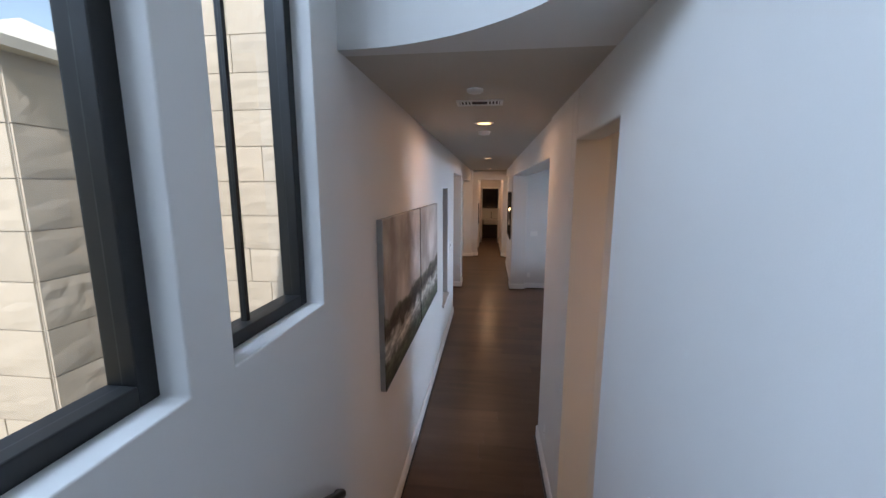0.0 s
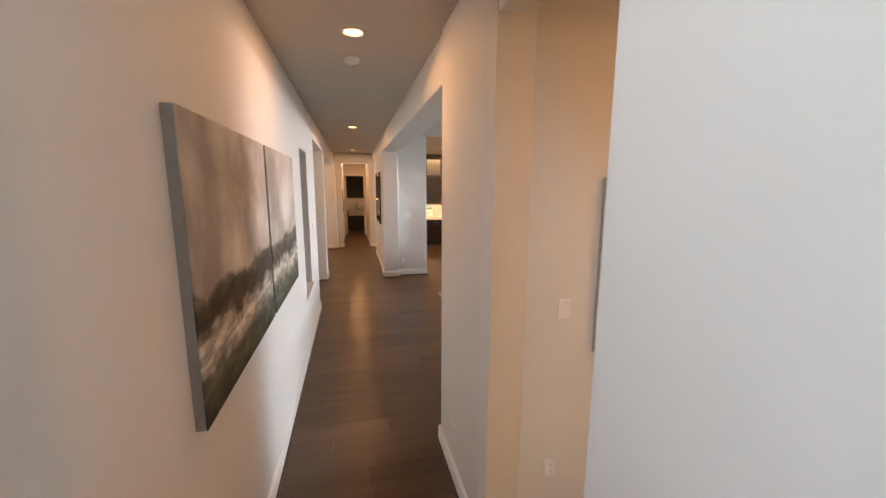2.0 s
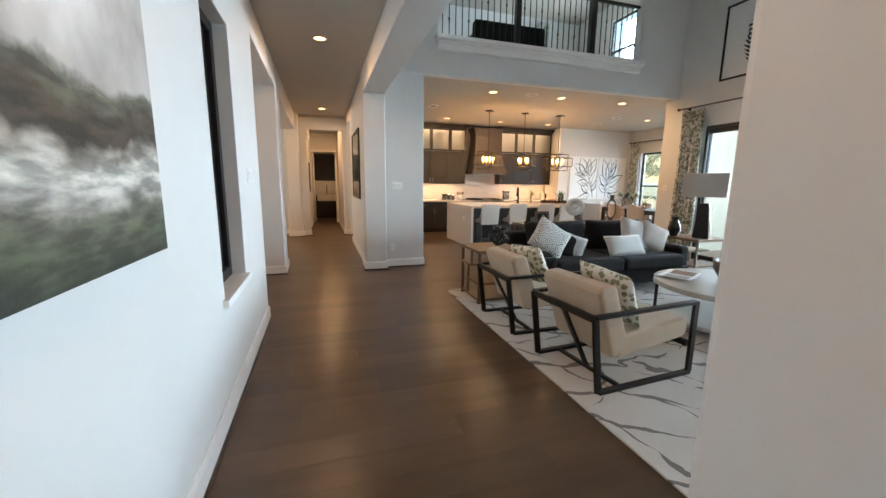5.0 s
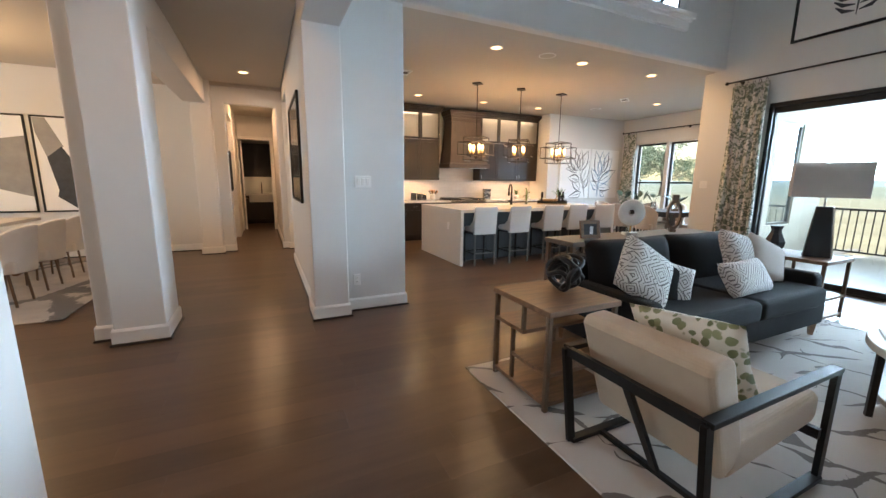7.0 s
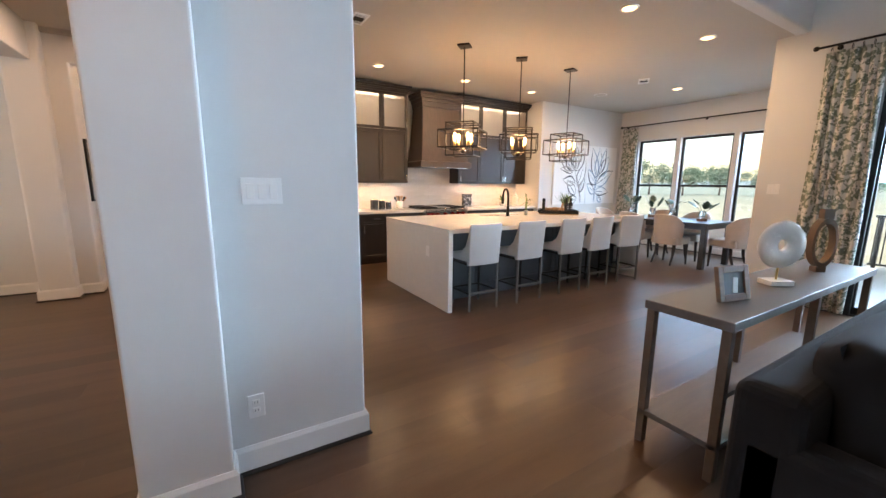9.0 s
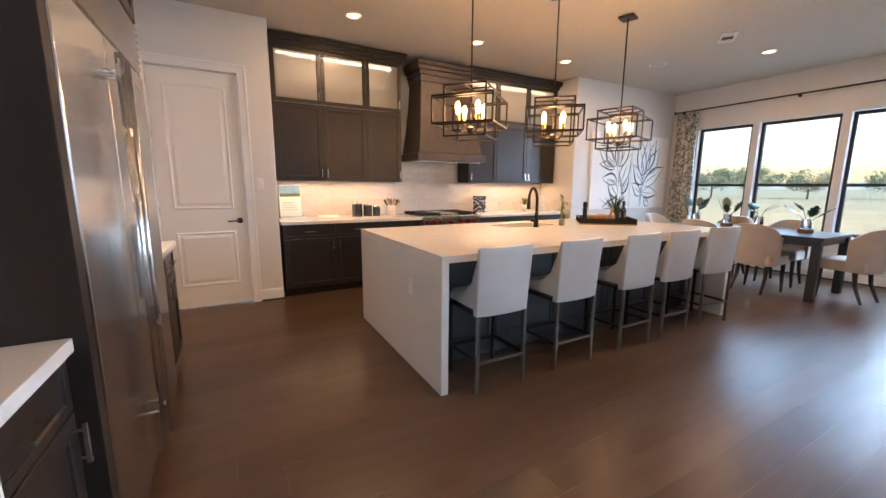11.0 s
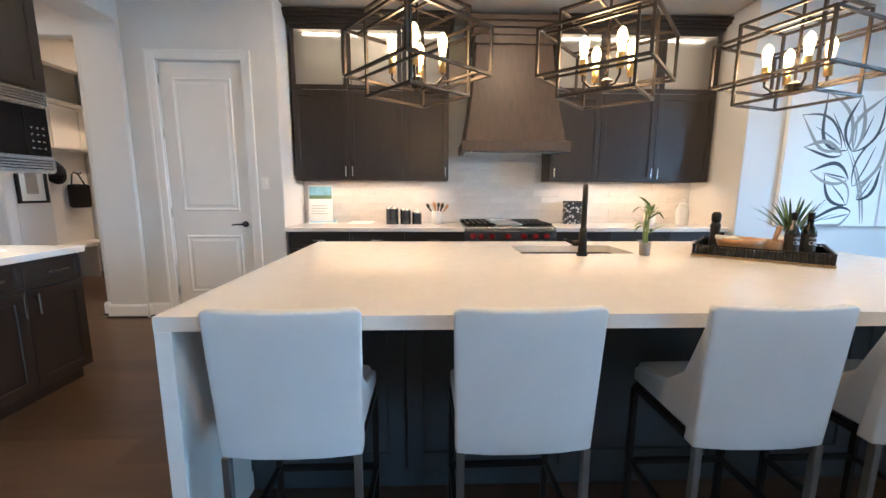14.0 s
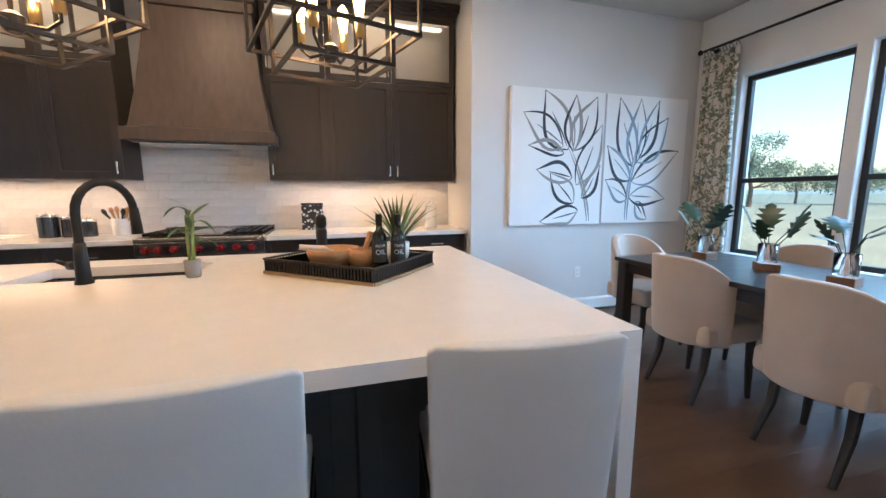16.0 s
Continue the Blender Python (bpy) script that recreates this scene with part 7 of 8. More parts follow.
def oil_bottle(m):
    t = thing("oil_bottle", m, "dark glass olive oil bottle with black cap", "bottle", "oil bottles on the tray")
    part("glass", lathe([(0.030, 0), (0.033, 0.006), (0.033, 0.135), (0.028, 0.155), (0.014, 0.175), (0.013, 0.20)], 24), M_BOTTLE, t, smooth=True)
    part("cap", lathe([(0.015, 0.199), (0.015, 0.238), (0.012, 0.241)], 20), M_BLACK, t, "black cap")
    part("wrapper", lathe([(0.0336, 0.03), (0.0336, 0.125)], 24), M_LABEL, t, "dark paper label")
    for txt, z, s in (("OLIVE", 0.098, 0.017), ("OIL", 0.066, 0.030)):
        cu = bpy.data.curves.new("text", "FONT")
        cu.body, cu.size, cu.align_x, cu.extrude = txt, s, "CENTER", 0.0004
        ob = new("text", cu)
        dg = bpy.context.evaluated_depsgraph_get()
        me = bpy.data.meshes.new_from_object(ob.evaluated_get(dg))
        bpy.data.objects.remove(ob)
        for v in me.vertices:
            a = v.co.x / 0.0345
            v.co = Vector((0.0345 * math.sin(a), -0.0345 * math.cos(a) - v.co.z * 0.5, z + v.co.y))
        me.materials.clear()
        me.materials.append(M_PAPER)
        l = new("lettering", me)
        l.parent = t
    return t


M_BOTTLE = mat("dark_bottle_glass", (0.012, 0.016, 0.008), 0.08, var=0.2, bump=0.0, coat=0.5)
M_LABEL = mat("charcoal_label", (0.035, 0.034, 0.033), 0.6, var=0.1, bump=0.02)
b0 = oil_bottle(on_tray(0.135, -0.03, 0.014, 25))
copy_thing(b0, on_tray(0.215, -0.01, 0.014, 20))
t = thing("pepper_mill", on_tray(-0.19, 0.11), "black pepper mill on the tray", "pepper mill")
part("body", lathe([(0.028, 0), (0.028, 0.03), (0.024, 0.09), (0.027, 0.15), (0.022, 0.165)], 20), M_DARKCER, t, smooth=True)
part("head", lathe([(0.020, 0.166), (0.026, 0.18), (0.026, 0.215), (0.015, 0.23)], 20), M_BLACK, t, smooth=True)
t = thing("wooden_bowl", on_tray(-0.09, 0.0), "olive wood bowl on the tray", "bowl")
part("bowl", lathe([(0.055, 0), (0.10, 0.02), (0.115, 0.06), (0.117, 0.085), (0.105, 0.085), (0.09, 0.03), (0.001, 0.02)], 28), M_OLIVEW, t, smooth=True)
t = thing("mortar", on_tray(0.045, -0.02), "olive wood mortar on the tray", "mortar")
part("cup", lathe([(0.04, 0), (0.055, 0.03), (0.058, 0.085), (0.050, 0.085), (0.045, 0.03), (0.001, 0.02)], 24), M_OLIVEW, t, smooth=True)
bm = bmesh.new()
tube(bm, [(0.0, 0, 0.025), (0.02, 0.01, 0.09), (0.045, 0.025, 0.16)], [0.018, 0.011, 0.015], 10)
part("pestle", bm, M_OLIVEW, t, "wooden pestle", smooth=True)
t = thing("linen_napkin", on_tray(-0.16, -0.03, 0.094, 20), "folded white linen napkin over the bowl", "napkin")
bm = bmesh.new()
tube(bm, [(-0.07, 0, 0.015), (-0.02, 0.005, 0.006), (0.03, 0.0, 0.004), (0.075, -0.01, -0.01)], [0.012, 0.015, 0.014, 0.008], 8)
part("cloth", bm, M_WHITEF, t, smooth=True)


def pot_plant(m, label, pot_r, pot_h, leaf_n, leaf_l, leaf_w, seed, spread=0.9, pot_m=None):
    t = thing("potted_plant", m, label, "plant")
    part("pot", lathe([(pot_r * 0.75, 0), (pot_r * 0.95, pot_h * 0.4), (pot_r, pot_h), (pot_r * 0.9, pot_h), (pot_r * 0.85, pot_h * 0.85), (0.001, pot_h * 0.85)], 26), pot_m or M_CERAM, t, smooth=True)
    part("leaves", blade_plant(bmesh.new(), leaf_n, leaf_l, leaf_w, seed, spread, 0.75, pot_h * 0.85), M_LEAF, t, "spiky green leaves", smooth=True)


pot_plant(on_tray(0.185, 0.115), "spiky green plant in a white ribbed pot on the tray", 0.058, 0.10, 38, 0.27, 0.009, 3)
pot_plant(pose(6.18, 13.66, 0.90), "spiky green plant in a square white pot", 0.062, 0.11, 30, 0.17, 0.008, 8)


def bamboo(m):
    t = thing("bamboo_plant", m, "lucky bamboo sprig in a small grey pot by the sink", "plant")
    part("pot", lathe([(0.024, 0), (0.028, 0.005), (0.032, 0.075), (0.028, 0.075), (0.027, 0.06), (0.001, 0.06)], 22), M_CONC, t, smooth=True)
    bm = bmesh.new()
    for x in (-0.008, 0.006):
        tube(bm, [(x, 0, 0.05), (x * 1.3, 0.004, 0.16), (x * 1.5 + 0.006, 0.0, 0.26)], 0.007, 8)
    part("canes", bm, M_BAMB, t, smooth=True)
    rnd = random.Random(12)
    for k in range(13):
        a, z = 47 * k, 0.12 + 0.014 * k
        L = 0.10 + rnd.uniform(0, 0.05)
        bm = bmesh.new()
        prev = None
        R = pose(0.004, 0.0, z, 0, 0, a)
        for i in range(6):
            u = i / 5
            w = 0.011 * math.sin(math.pi * (0.08 + 0.92 * u)) ** 0.7 + 0.0004
            c = R @ Vector((L * u * 0.9, 0, L * (0.75 * u - 0.95 * u * u * (1 if k % 3 else 0.3))))
            d = R.to_3x3() @ Vector((0, w, 0))
            row = [bm.verts.new(c + d), bm.verts.new(c - d)]
            if prev:
                bm.faces.new((prev[0], prev[1], row[1], row[0]))
            prev = row
        part("leaf", bm, M_LEAF, t, smooth=True)


M_BAMB = mat("bamboo_cane", (0.20, 0.26, 0.07), 0.4, var=0.3, scale=30, bump=0.03)
bamboo(pose(4.97, 11.63, 0.90))

# ---- things on the range-wall worktop ----
def canister(m, r, h, label="smoked steel storage canister with lid"):
    t = thing("canister", m, label, "canister", "canisters on the worktop")
    part("body", lathe([(r, 0), (r, h), (r - 0.003, h + 0.002)], 26), M_DSTEEL, t, smooth=False)
    part("lid", lathe([(r + 0.001, h + 0.0022), (r + 0.001, h + 0.016), (r - 0.006, h + 0.022), (0.001, h + 0.023)], 26), M_NICKEL, t, "steel lid")
    bm = bmesh.new()
    tube(bm, [(0.012 * math.cos(a), 0, h + 0.028 + 0.010 * math.sin(a)) for a in [6.28319 * i / 12 for i in range(12)]], 0.0025, 6, closed=True)
    part("lid_ring", bm, M_NICKEL, t)


M_DSTEEL = mat("smoked_steel", (0.10, 0.10, 0.105), 0.2, 0.9, var=0.1, scale=20, bump=0.0)
for x, r, h in ((3.32, 0.068, 0.165), (3.465, 0.058, 0.145), (3.59, 0.052, 0.12)):
    canister(pose(x, 13.72, 0.90), r, h)
t = thing("utensil_crock", pose(3.81, 13.72, 0.90), "white ceramic crock full of wooden spoons", "utensil holder")
part("crock", lathe([(0.058, 0), (0.062, 0.006), (0.062, 0.145), (0.055, 0.145), (0.053, 0.02), (0.001, 0.015)], 28), M_CERAM, t, smooth=True)
for k, (a, tl, mt) in enumerate(((20, 16, 0), (75, 22, 1), (130, 12, 0), (190, 26, 1), (250, 18, 0), (310, 24, 1), (350, 30, 0))):
    d = Vector((math.sin(radians(tl)) * math.cos(radians(a)), math.sin(radians(tl)) * math.sin(radians(a)), math.cos(radians(tl))))
    bm = bmesh.new()
    tube(bm, [Vector((0, 0, 0.03)), d * 0.12 + Vector((0, 0, 0.02)), d * 0.2, d * 0.225, d * 0.25], [0.005, 0.005, 0.011, 0.019, 0.010], 8)
    part("spoon", bm, M_DARKCER if mt else M_OLIVEW, t, smooth=True)


def brochure(m, label, w, h, pics):
    t = thing("brochure", m, label, "brochure")
    part("sheet", bx(-w / 2, -0.002, 0, w / 2, 0.002, h), M_PAPER, t)
    for mt, z0, z1 in pics:
        part("photo", bx(-w / 2 + 0.006, -0.0032, z0, w / 2 - 0.006, -0.0018, z1), mt, t)
    return t


M_SKYP = mat("printed_sky", (0.18, 0.36, 0.50), 0.5, var=0.4, scale=14, bump=0.0)
M_GREENP = mat("printed_green", (0.10, 0.16, 0.09), 0.5, var=0.5, scale=24, bump=0.0)
t = brochure(pose(2.50, 13.86, 0.90, -6, 0, 4), "white brochure with photos leaning on the splashback", 0.26, 0.42, [(M_GREENP, 0.27, 0.31), (M_SKYP, 0.31, 0.41)])
for k in range(4):
    part("text_line", bx(-0.10, -0.0032, 0.10 + 0.03 * k, 0.08 - 0.02 * (k % 2), -0.0018, 0.106 + 0.03 * k), M_INKG, t)
t = brochure(pose(2.54, 13.78, 0.902, -80, 0, 8), "flat blue brochure on the worktop", 0.30, 0.21, [(M_SKYP, 0.02, 0.19)])
t = brochure(pose(2.94, 13.74, 0.902, -86, 0, -12), "pale leaflet lying on the worktop", 0.26, 0.18, [(M_INKG, 0.05, 0.07)])
t = thing("patterned_box", pose(5.36, 13.80, 0.90, 0, 0, 3), "black and white patterned storage box", "box")
M_MOSAIC = leafprint("black_white_mosaic", (0.02, 0.02, 0.022), (0.55, 0.54, 0.52), (0.68, 0.67, 0.65), scale=34, cut=0.44, warp=0.0, rough=0.4)
part("body", bx(-0.10, -0.04, 0, 0.10, 0.04, 0.24), M_MOSAIC, t, bevel=0.004)
part("lid", bx(-0.104, -0.044, 0.241, 0.104, 0.044, 0.258), M_DARKCER, t, bevel=0.003)
t = thing("glass_jar", pose(6.52, 13.62, 0.90), "white lidded apothecary jar", "jar")
part("jar", lathe([(0.06, 0), (0.065, 0.01), (0.065, 0.17), (0.05, 0.20), (0.045, 0.21)], 26), M_CERAM, t, smooth=True)
part("lid", lathe([(0.052, 0.211), (0.05, 0.225), (0.02, 0.25), (0.012, 0.265), (0.018, 0.28), (0.001, 0.29)], 22), M_CERAM, t, smooth=True)
t = brochure(pose(1.15, 11.70, 0.902, -88, 0, 60), "dark leaflet on the worktop below the microwave", 0.28, 0.20, [(M_INKG, 0.02, 0.18)])
t = thing("sign_card", pose(0.98, 11.50, 0.90, -8, 0, 78), "white folded card with a yellow and green picture", "card")
part("card", bx(-0.11, -0.002, 0, 0.11, 0.002, 0.26), M_PAPER, t)
M_YEL = mat("printed_yellow", (0.55, 0.50, 0.10), 0.5, var=0.3, scale=30, bump=0.0)
part("printed_patch", bx(0.02, -0.0032, 0.04, 0.10, -0.0018, 0.14), M_YEL, t)
t = brochure(pose(1.15, 9.70, 0.902, -88, 0, 40), "dark leaflet on the worktop by the refrigerator", 0.22, 0.16, [(M_INK, 0.02, 0.14)])

# ---- formal dining room ----
t = thing("area_rug", pose(0, 0, 0), "grey and charcoal abstract dining rug", "rug")
part("carpet", bx(-4.9, 9.95, 0.001, -1.66, 13.25, 0.012), M_RUG2, t, bevel=0.004)


def long_table(m):
    t = thing("dining_table", m, "long pale wood dining table", "dining table")
    part("tabletop", bx(-0.55, -1.15, 0.72, 0.55, 1.15, 0.765), M_PALEWOOD, t, bevel=0.006)
    for y in (-0.75, 0.75):
        bm = bmesh.new()
        for a in (-1, 1):
            bar(bm, (a * 0.38, y, 0.0), (-a * 0.2, y, 0.72), 0.07, 0.06)
        part("trestle_leg", bm, M_WALNUT, t)
    part("stretcher", bx(-0.03, -0.75, 0.30, 0.03, 0.75, 0.37), M_WALNUT, t)


long_table(pose(-3.35, 11.6, 0.012))
d0 = barrel_chair(pose(-2.10, 10.72, 0.012, 0, 0, 180), M_WHITEF, "white upholstered dining chair with slim bronze legs", "chairs round the dining table", M_BRONZEW, H=0.84, legs="metal")
for x, y, a in ((-2.12, 11.42, 178), (-2.12, 12.10, 180), (-2.14, 12.72, 183), (-4.55, 10.9, 0), (-4.55, 11.7, 0), (-4.55, 12.4, 0)):
    copy_thing(d0, pose(x, y, 0.012, 0, 0, a))
t = thing("glass_vase", pose(-3.05, 11.9, 0.777), "round clear glass vase with a white ring on the dining table", "vase")
bm = bmesh.new()
tube(bm, [(0.10 * math.cos(a), 0, 0.14 + 0.12 * math.sin(a)) for a in [6.28319 * i / 32 for i in range(32)]], 0.016, 10, closed=True)
box(bm, -0.05, -0.04, 0, 0.05, 0.04, 0.02)
part("ring", bm, M_CERAM, t, smooth=False)


def chandelier(m):
    t = thing("chandelier", m, "dark metal linear chandelier with glowing bulbs", "chandelier")
    part("canopy", bx(-0.06, -0.15, -0.02, 0.06, 0.15, 0), M_BRONZE, t)
    bm = bmesh.new()
    for y in (-0.4, 0.4):
        rod(bm, (0, y * 0.3, -0.02), (0, y, -1.15), 0.005, 6)
    bar(bm, (0, -0.7, -1.15), (0, 0.7, -1.15), 0.02, 0.02)
    part("frame", bm, M_BRONZE, t)
    for k in range(6):
        y = -0.65 + 0.26 * k
        part("bulb", lathe([(0.012, -1.14), (0.03, -1.09), (0.028, -1.06), (0.004, -1.03)], 14, None, (0, y, 0)), M_BULB, t, smooth=True)


chandelier(pose(-3.35, 11.6, 3.05))
lamp("chandelier_lamp", "POINT", pose(-3.35, 11.6, 2.05), 80, 0.25)

# ---- mudroom and laundry ----
t = thing("mudroom_bench", pose(-1.50, 14.35, 0), "white built-in bench with cubbies, hooks and upper cabinet", "bench")
part("back_panel", bx(0.001, 0, 0.45, 0.02, 1.22, 1.80), M_TRIM, t)
part("bench_top", bx(0.001, 0, 0.46, 0.42, 1.22, 0.50), M_TRIM, t, bevel=0.004)
part("upper_cabinet", bx(0.001, 0, 1.80, 0.34, 1.22, 2.35), M_TRIM, t, bevel=0.004)
for k in range(3):
    part("cabinet_door", bx(0.341, 0.01 + 0.405 * k, 1.82, 0.356, 0.40 + 0.405 * k, 2.33), M_TRIM, t, bevel=0.004)
part("crown", bx(0.001, -0.0, 2.351, 0.38, 1.22, 2.42), M_TRIM, t, bevel=0.01)
for k in range(4):
    part("divider", bx(0.001, 0.40 * k, 0.0, 0.40, 0.02 + 0.40 * k, 0.459), M_TRIM, t)
part("cubby_back", bx(0.001, 0.02, 0.0, 0.02, 1.2, 0.458), M_CAB, t, "dark cubby inside")
for k in range(5):
    bm = bmesh.new()
    tube(bm, [(0.02, 0.15 + 0.23 * k, 1.50), (0.06, 0.15 + 0.23 * k, 1.49), (0.075, 0.15 + 0.23 * k, 1.52)], 0.008, 6)
    part("hook", bm, M_BLACK, t)
t = thing("hat", pose(-1.40, 14.98, 1.50, 0, 78, 0), "dark brimmed hat hanging on a hook", "hat")
part("brim", lathe([(0.17, 0), (0.175, 0.006), (0.10, 0.014)], 28), M_SOFA, t, smooth=True)
part("crown", lathe([(0.10, 0.012), (0.095, 0.08), (0.06, 0.11), (0.001, 0.105)], 28), M_SOFA, t, smooth=True)
t = thing("shoulder_bag", pose(-1.36, 15.28, 1.0), "dark shoulder bag hanging on a hook", "bag")
part("bag", bx(-0.06, -0.14, 0, 0.06, 0.14, 0.34), M_SOFA, t, bevel=0.04, seg=3)
bm = bmesh.new()
tube(bm, [(0, -0.11, 0.32), (-0.03, -0.05, 0.48), (-0.05, 0, 0.51), (-0.03, 0.05, 0.48), (0, 0.11, 0.32)], 0.010, 6)
part("strap", bm, M_SOFA, t)
t = thing("small_bag", pose(-1.40, 14.72, 1.02), "small mustard pouch hanging on a hook", "bag")
part("pouch", cushion(0.16, 0.2, 0.08), M_OLIVEW, t, smooth=True)
t.rotation_euler = (radians(90), 0, radians(90))

t = base_cabinet(pose(-1.2, 18.28, 0), [0.6, 0.6, 0.6, 0.6], "dark espresso laundry base cabinet", depth=0.6)
t = thing("worktop", pose(0, 0, 0), "white quartz laundry worktop", "worktop")
part("slab", bx(-1.66, 18.25, 0.861, 1.68, 18.88, 0.90), M_QUARTZ, t, bevel=0.003)
t = thing("farmhouse_sink", pose(0.12, 18.22, 0.66), "white apron-front farmhouse sink", "sink")
part("apron", bx(-0.38, 0, 0, 0.38, 0.03, 0.245), M_CERAM, t, bevel=0.008)
part("rim", bx(-0.38, 0.031, 0.2405, 0.38, 0.45, 0.250), M_CERAM, t)
t = thing("laundry_faucet", pose(0.10, 18.70, 0.90), "black arched laundry faucet", "faucet")
part("spout", tube(bmesh.new(), [(0, 0, 0), (0, 0, 0.25)] + [(0, -0.09 + 0.09 * math.cos(radians(a)), 0.25 + 0.09 * math.sin(radians(a))) for a in range(20, 200, 20)], 0.014, 10), M_BLACK, t, smooth=True)
t = thing("upper_cabinet", pose(-1.2, 18.55, 1.42), "dark espresso laundry wall cabinet", "cabinet")
part("body", bx(0, 0, 0, 2.4, 0.33, 1.0), M_CAB, t)
for k in range(4):
    shaker("door", 0.594, 0.99, t, 0.003 + 0.6 * k, 0, 0.005, (0.55 if k % 2 == 0 else 0.045, 0.10))
lamp("laundry_glow", "POINT", pose(0.1, 18.5, 1.38), 2.0, 0.05)
t = thing("handrail", pose(HALL_L, 0, 0), "black iron stair handrail on wall brackets", "handrail")
bm = bmesh.new()
tube(bm, [(0.065, -1.5, 2.86), (0.065, 0.6, 1.62), (0.065, 1.36, 1.14), (0.03, 1.40, 1.10)], 0.019, 12)
part("rail", bm, M_BLACK, t, smooth=True)
for y in (-0.6, 1.2):
    bm = bmesh.new()
    z = 1.24 + (1.2 - y) * 0.60
    tube(bm, [(0.002, y, z - 0.08), (0.05, y, z - 0.08), (0.065, y, z - 0.015)], 0.008, 8)
    part("bracket", bm, M_BLACK, t)

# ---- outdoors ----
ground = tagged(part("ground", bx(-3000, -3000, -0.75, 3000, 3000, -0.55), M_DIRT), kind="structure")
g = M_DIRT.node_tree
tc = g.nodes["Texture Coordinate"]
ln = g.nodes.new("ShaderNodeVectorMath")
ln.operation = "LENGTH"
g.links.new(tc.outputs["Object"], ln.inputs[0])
# haze over the far ground, put into its colour by distance from the house
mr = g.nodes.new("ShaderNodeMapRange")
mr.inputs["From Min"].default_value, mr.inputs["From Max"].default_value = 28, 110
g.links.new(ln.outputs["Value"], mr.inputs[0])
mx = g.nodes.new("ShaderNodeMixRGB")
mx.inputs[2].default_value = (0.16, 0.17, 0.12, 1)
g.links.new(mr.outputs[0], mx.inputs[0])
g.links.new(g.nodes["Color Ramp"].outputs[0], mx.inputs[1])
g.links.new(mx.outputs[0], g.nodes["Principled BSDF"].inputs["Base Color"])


def hills():
    bm = bmesh.new()
    n = 160
    lo, hi = [], []
    for i in range(n + 1):
        a = radians(-80 + 175 * i / n)
        r = 900
        h = 16 + 22 * noise.noise((i * 0.05, 1.3, 0)) + 6 * noise.noise((i * 0.3, 4.2, 0))
        lo.append(bm.verts.new((r * math.cos(a), r * math.sin(a), -1)))
        hi.append(bm.verts.new(((r + 120) * math.cos(a), (r + 120) * math.sin(a), max(4, h))))
    for i in range(n):
        bm.faces.new((lo[i], lo[i + 1], hi[i + 1], hi[i]))
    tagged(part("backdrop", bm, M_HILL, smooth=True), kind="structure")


hills()


def tree(m, H, R, seed, label):
    t = thing("tree", m, label, "tree")
    rnd = random.Random(seed)
    bm = bmesh.new()
    tube(bm, [(0, 0, 0), (0.05 * H * 0.3, 0, H * 0.25), (0.0, 0.04 * H, H * 0.5), (0.03 * H, 0.02, H * 0.8)], [0.035 * H, 0.026 * H, 0.018 * H, 0.006 * H], 8)
    for k in range(8):
        a, z = rnd.uniform(0, 6.28), H * rnd.uniform(0.25, 0.6)
        e = Vector((math.cos(a) * R * 0.75, math.sin(a) * R * 0.75, z + H * rnd.uniform(0.1, 0.3)))
        tube(bm, [(0.01 * H, 0.01 * H, z), (e.x * 0.5, e.y * 0.5, (z + e.z) / 2 - 0.02 * H), e], [0.012 * H, 0.008 * H, 0.003 * H], 6)
    part("trunk", bm, M_BARK, t)
    vs, fs = [], []
    for k in range(46):
        a, b = rnd.uniform(0, 6.28), rnd.uniform(-0.6, 1)
        rr = R * rnd.uniform(0.35, 1.0) * math.sqrt(max(0.05, 1 - b * b * 0.7))
        c = Vector((rr * math.cos(a), rr * math.sin(a), H * (0.62 + 0.34 * b)))
        cr = R * rnd.uniform(0.16, 0.32)
        for j in range(110):
            d = Vector((rnd.gauss(0, 1), rnd.gauss(0, 1), rnd.gauss(0, 0.7))).normalized() * cr * rnd.uniform(0.5, 1.0)
            s = 0.028 * R * rnd.uniform(0.7, 1.4)
            M = pose(0, 0, 0, rnd.uniform(-70, 70), rnd.uniform(-70, 70), rnd.uniform(0, 360)).to_3x3()
            i0 = len(vs)
            for q in ((-s, 0, 0), (0, -s * 0.55, 0), (s, 0, 0), (0, s * 0.55, 0)):
                vs.append(tuple(c + d + M @ Vector(q)))
            fs.append((i0, i0 + 1, i0 + 2, i0 + 3))
    me = bpy.data.meshes.new("crown")
    me.from_pydata(vs, [], fs)
    me.materials.append(M_TREE)
    ob = new("crown", me)
    ob.parent = t


# leaf green made lighter, with some distance haze in the colour
M_TREE = mat("oak_leaves", (0.11, 0.15, 0.09), 0.6, var=0.4, scale=2, bump=0.0, per=0.5)
for k, (az, dist, h, r) in enumerate(((55, 62, 9.0, 4.2), (52, 70, 8.0, 4.6), (49, 66, 9.6, 4.0), (45, 60, 8.4, 3.6), (59, 84, 6.2, 4.4), (63, 80, 5.0, 4.2), (67, 90, 5.4, 4.8), (72, 86, 4.6, 4.0), (79, 95, 5.0, 4.6))):
    tree(pose(5.5 + dist * math.sin(radians(az)), 9.8 + dist * math.cos(radians(az)), -0.55), h, r, k + 1, "distant green oak tree standing in dry grass")

# unseen eave, added to keep direct sun out of the nook windows
tagged(part("sun_block_eave", bx(9.64, 9.2, 3.25, 10.7, 14.4, 3.40), M_STUCCO), kind="structure")
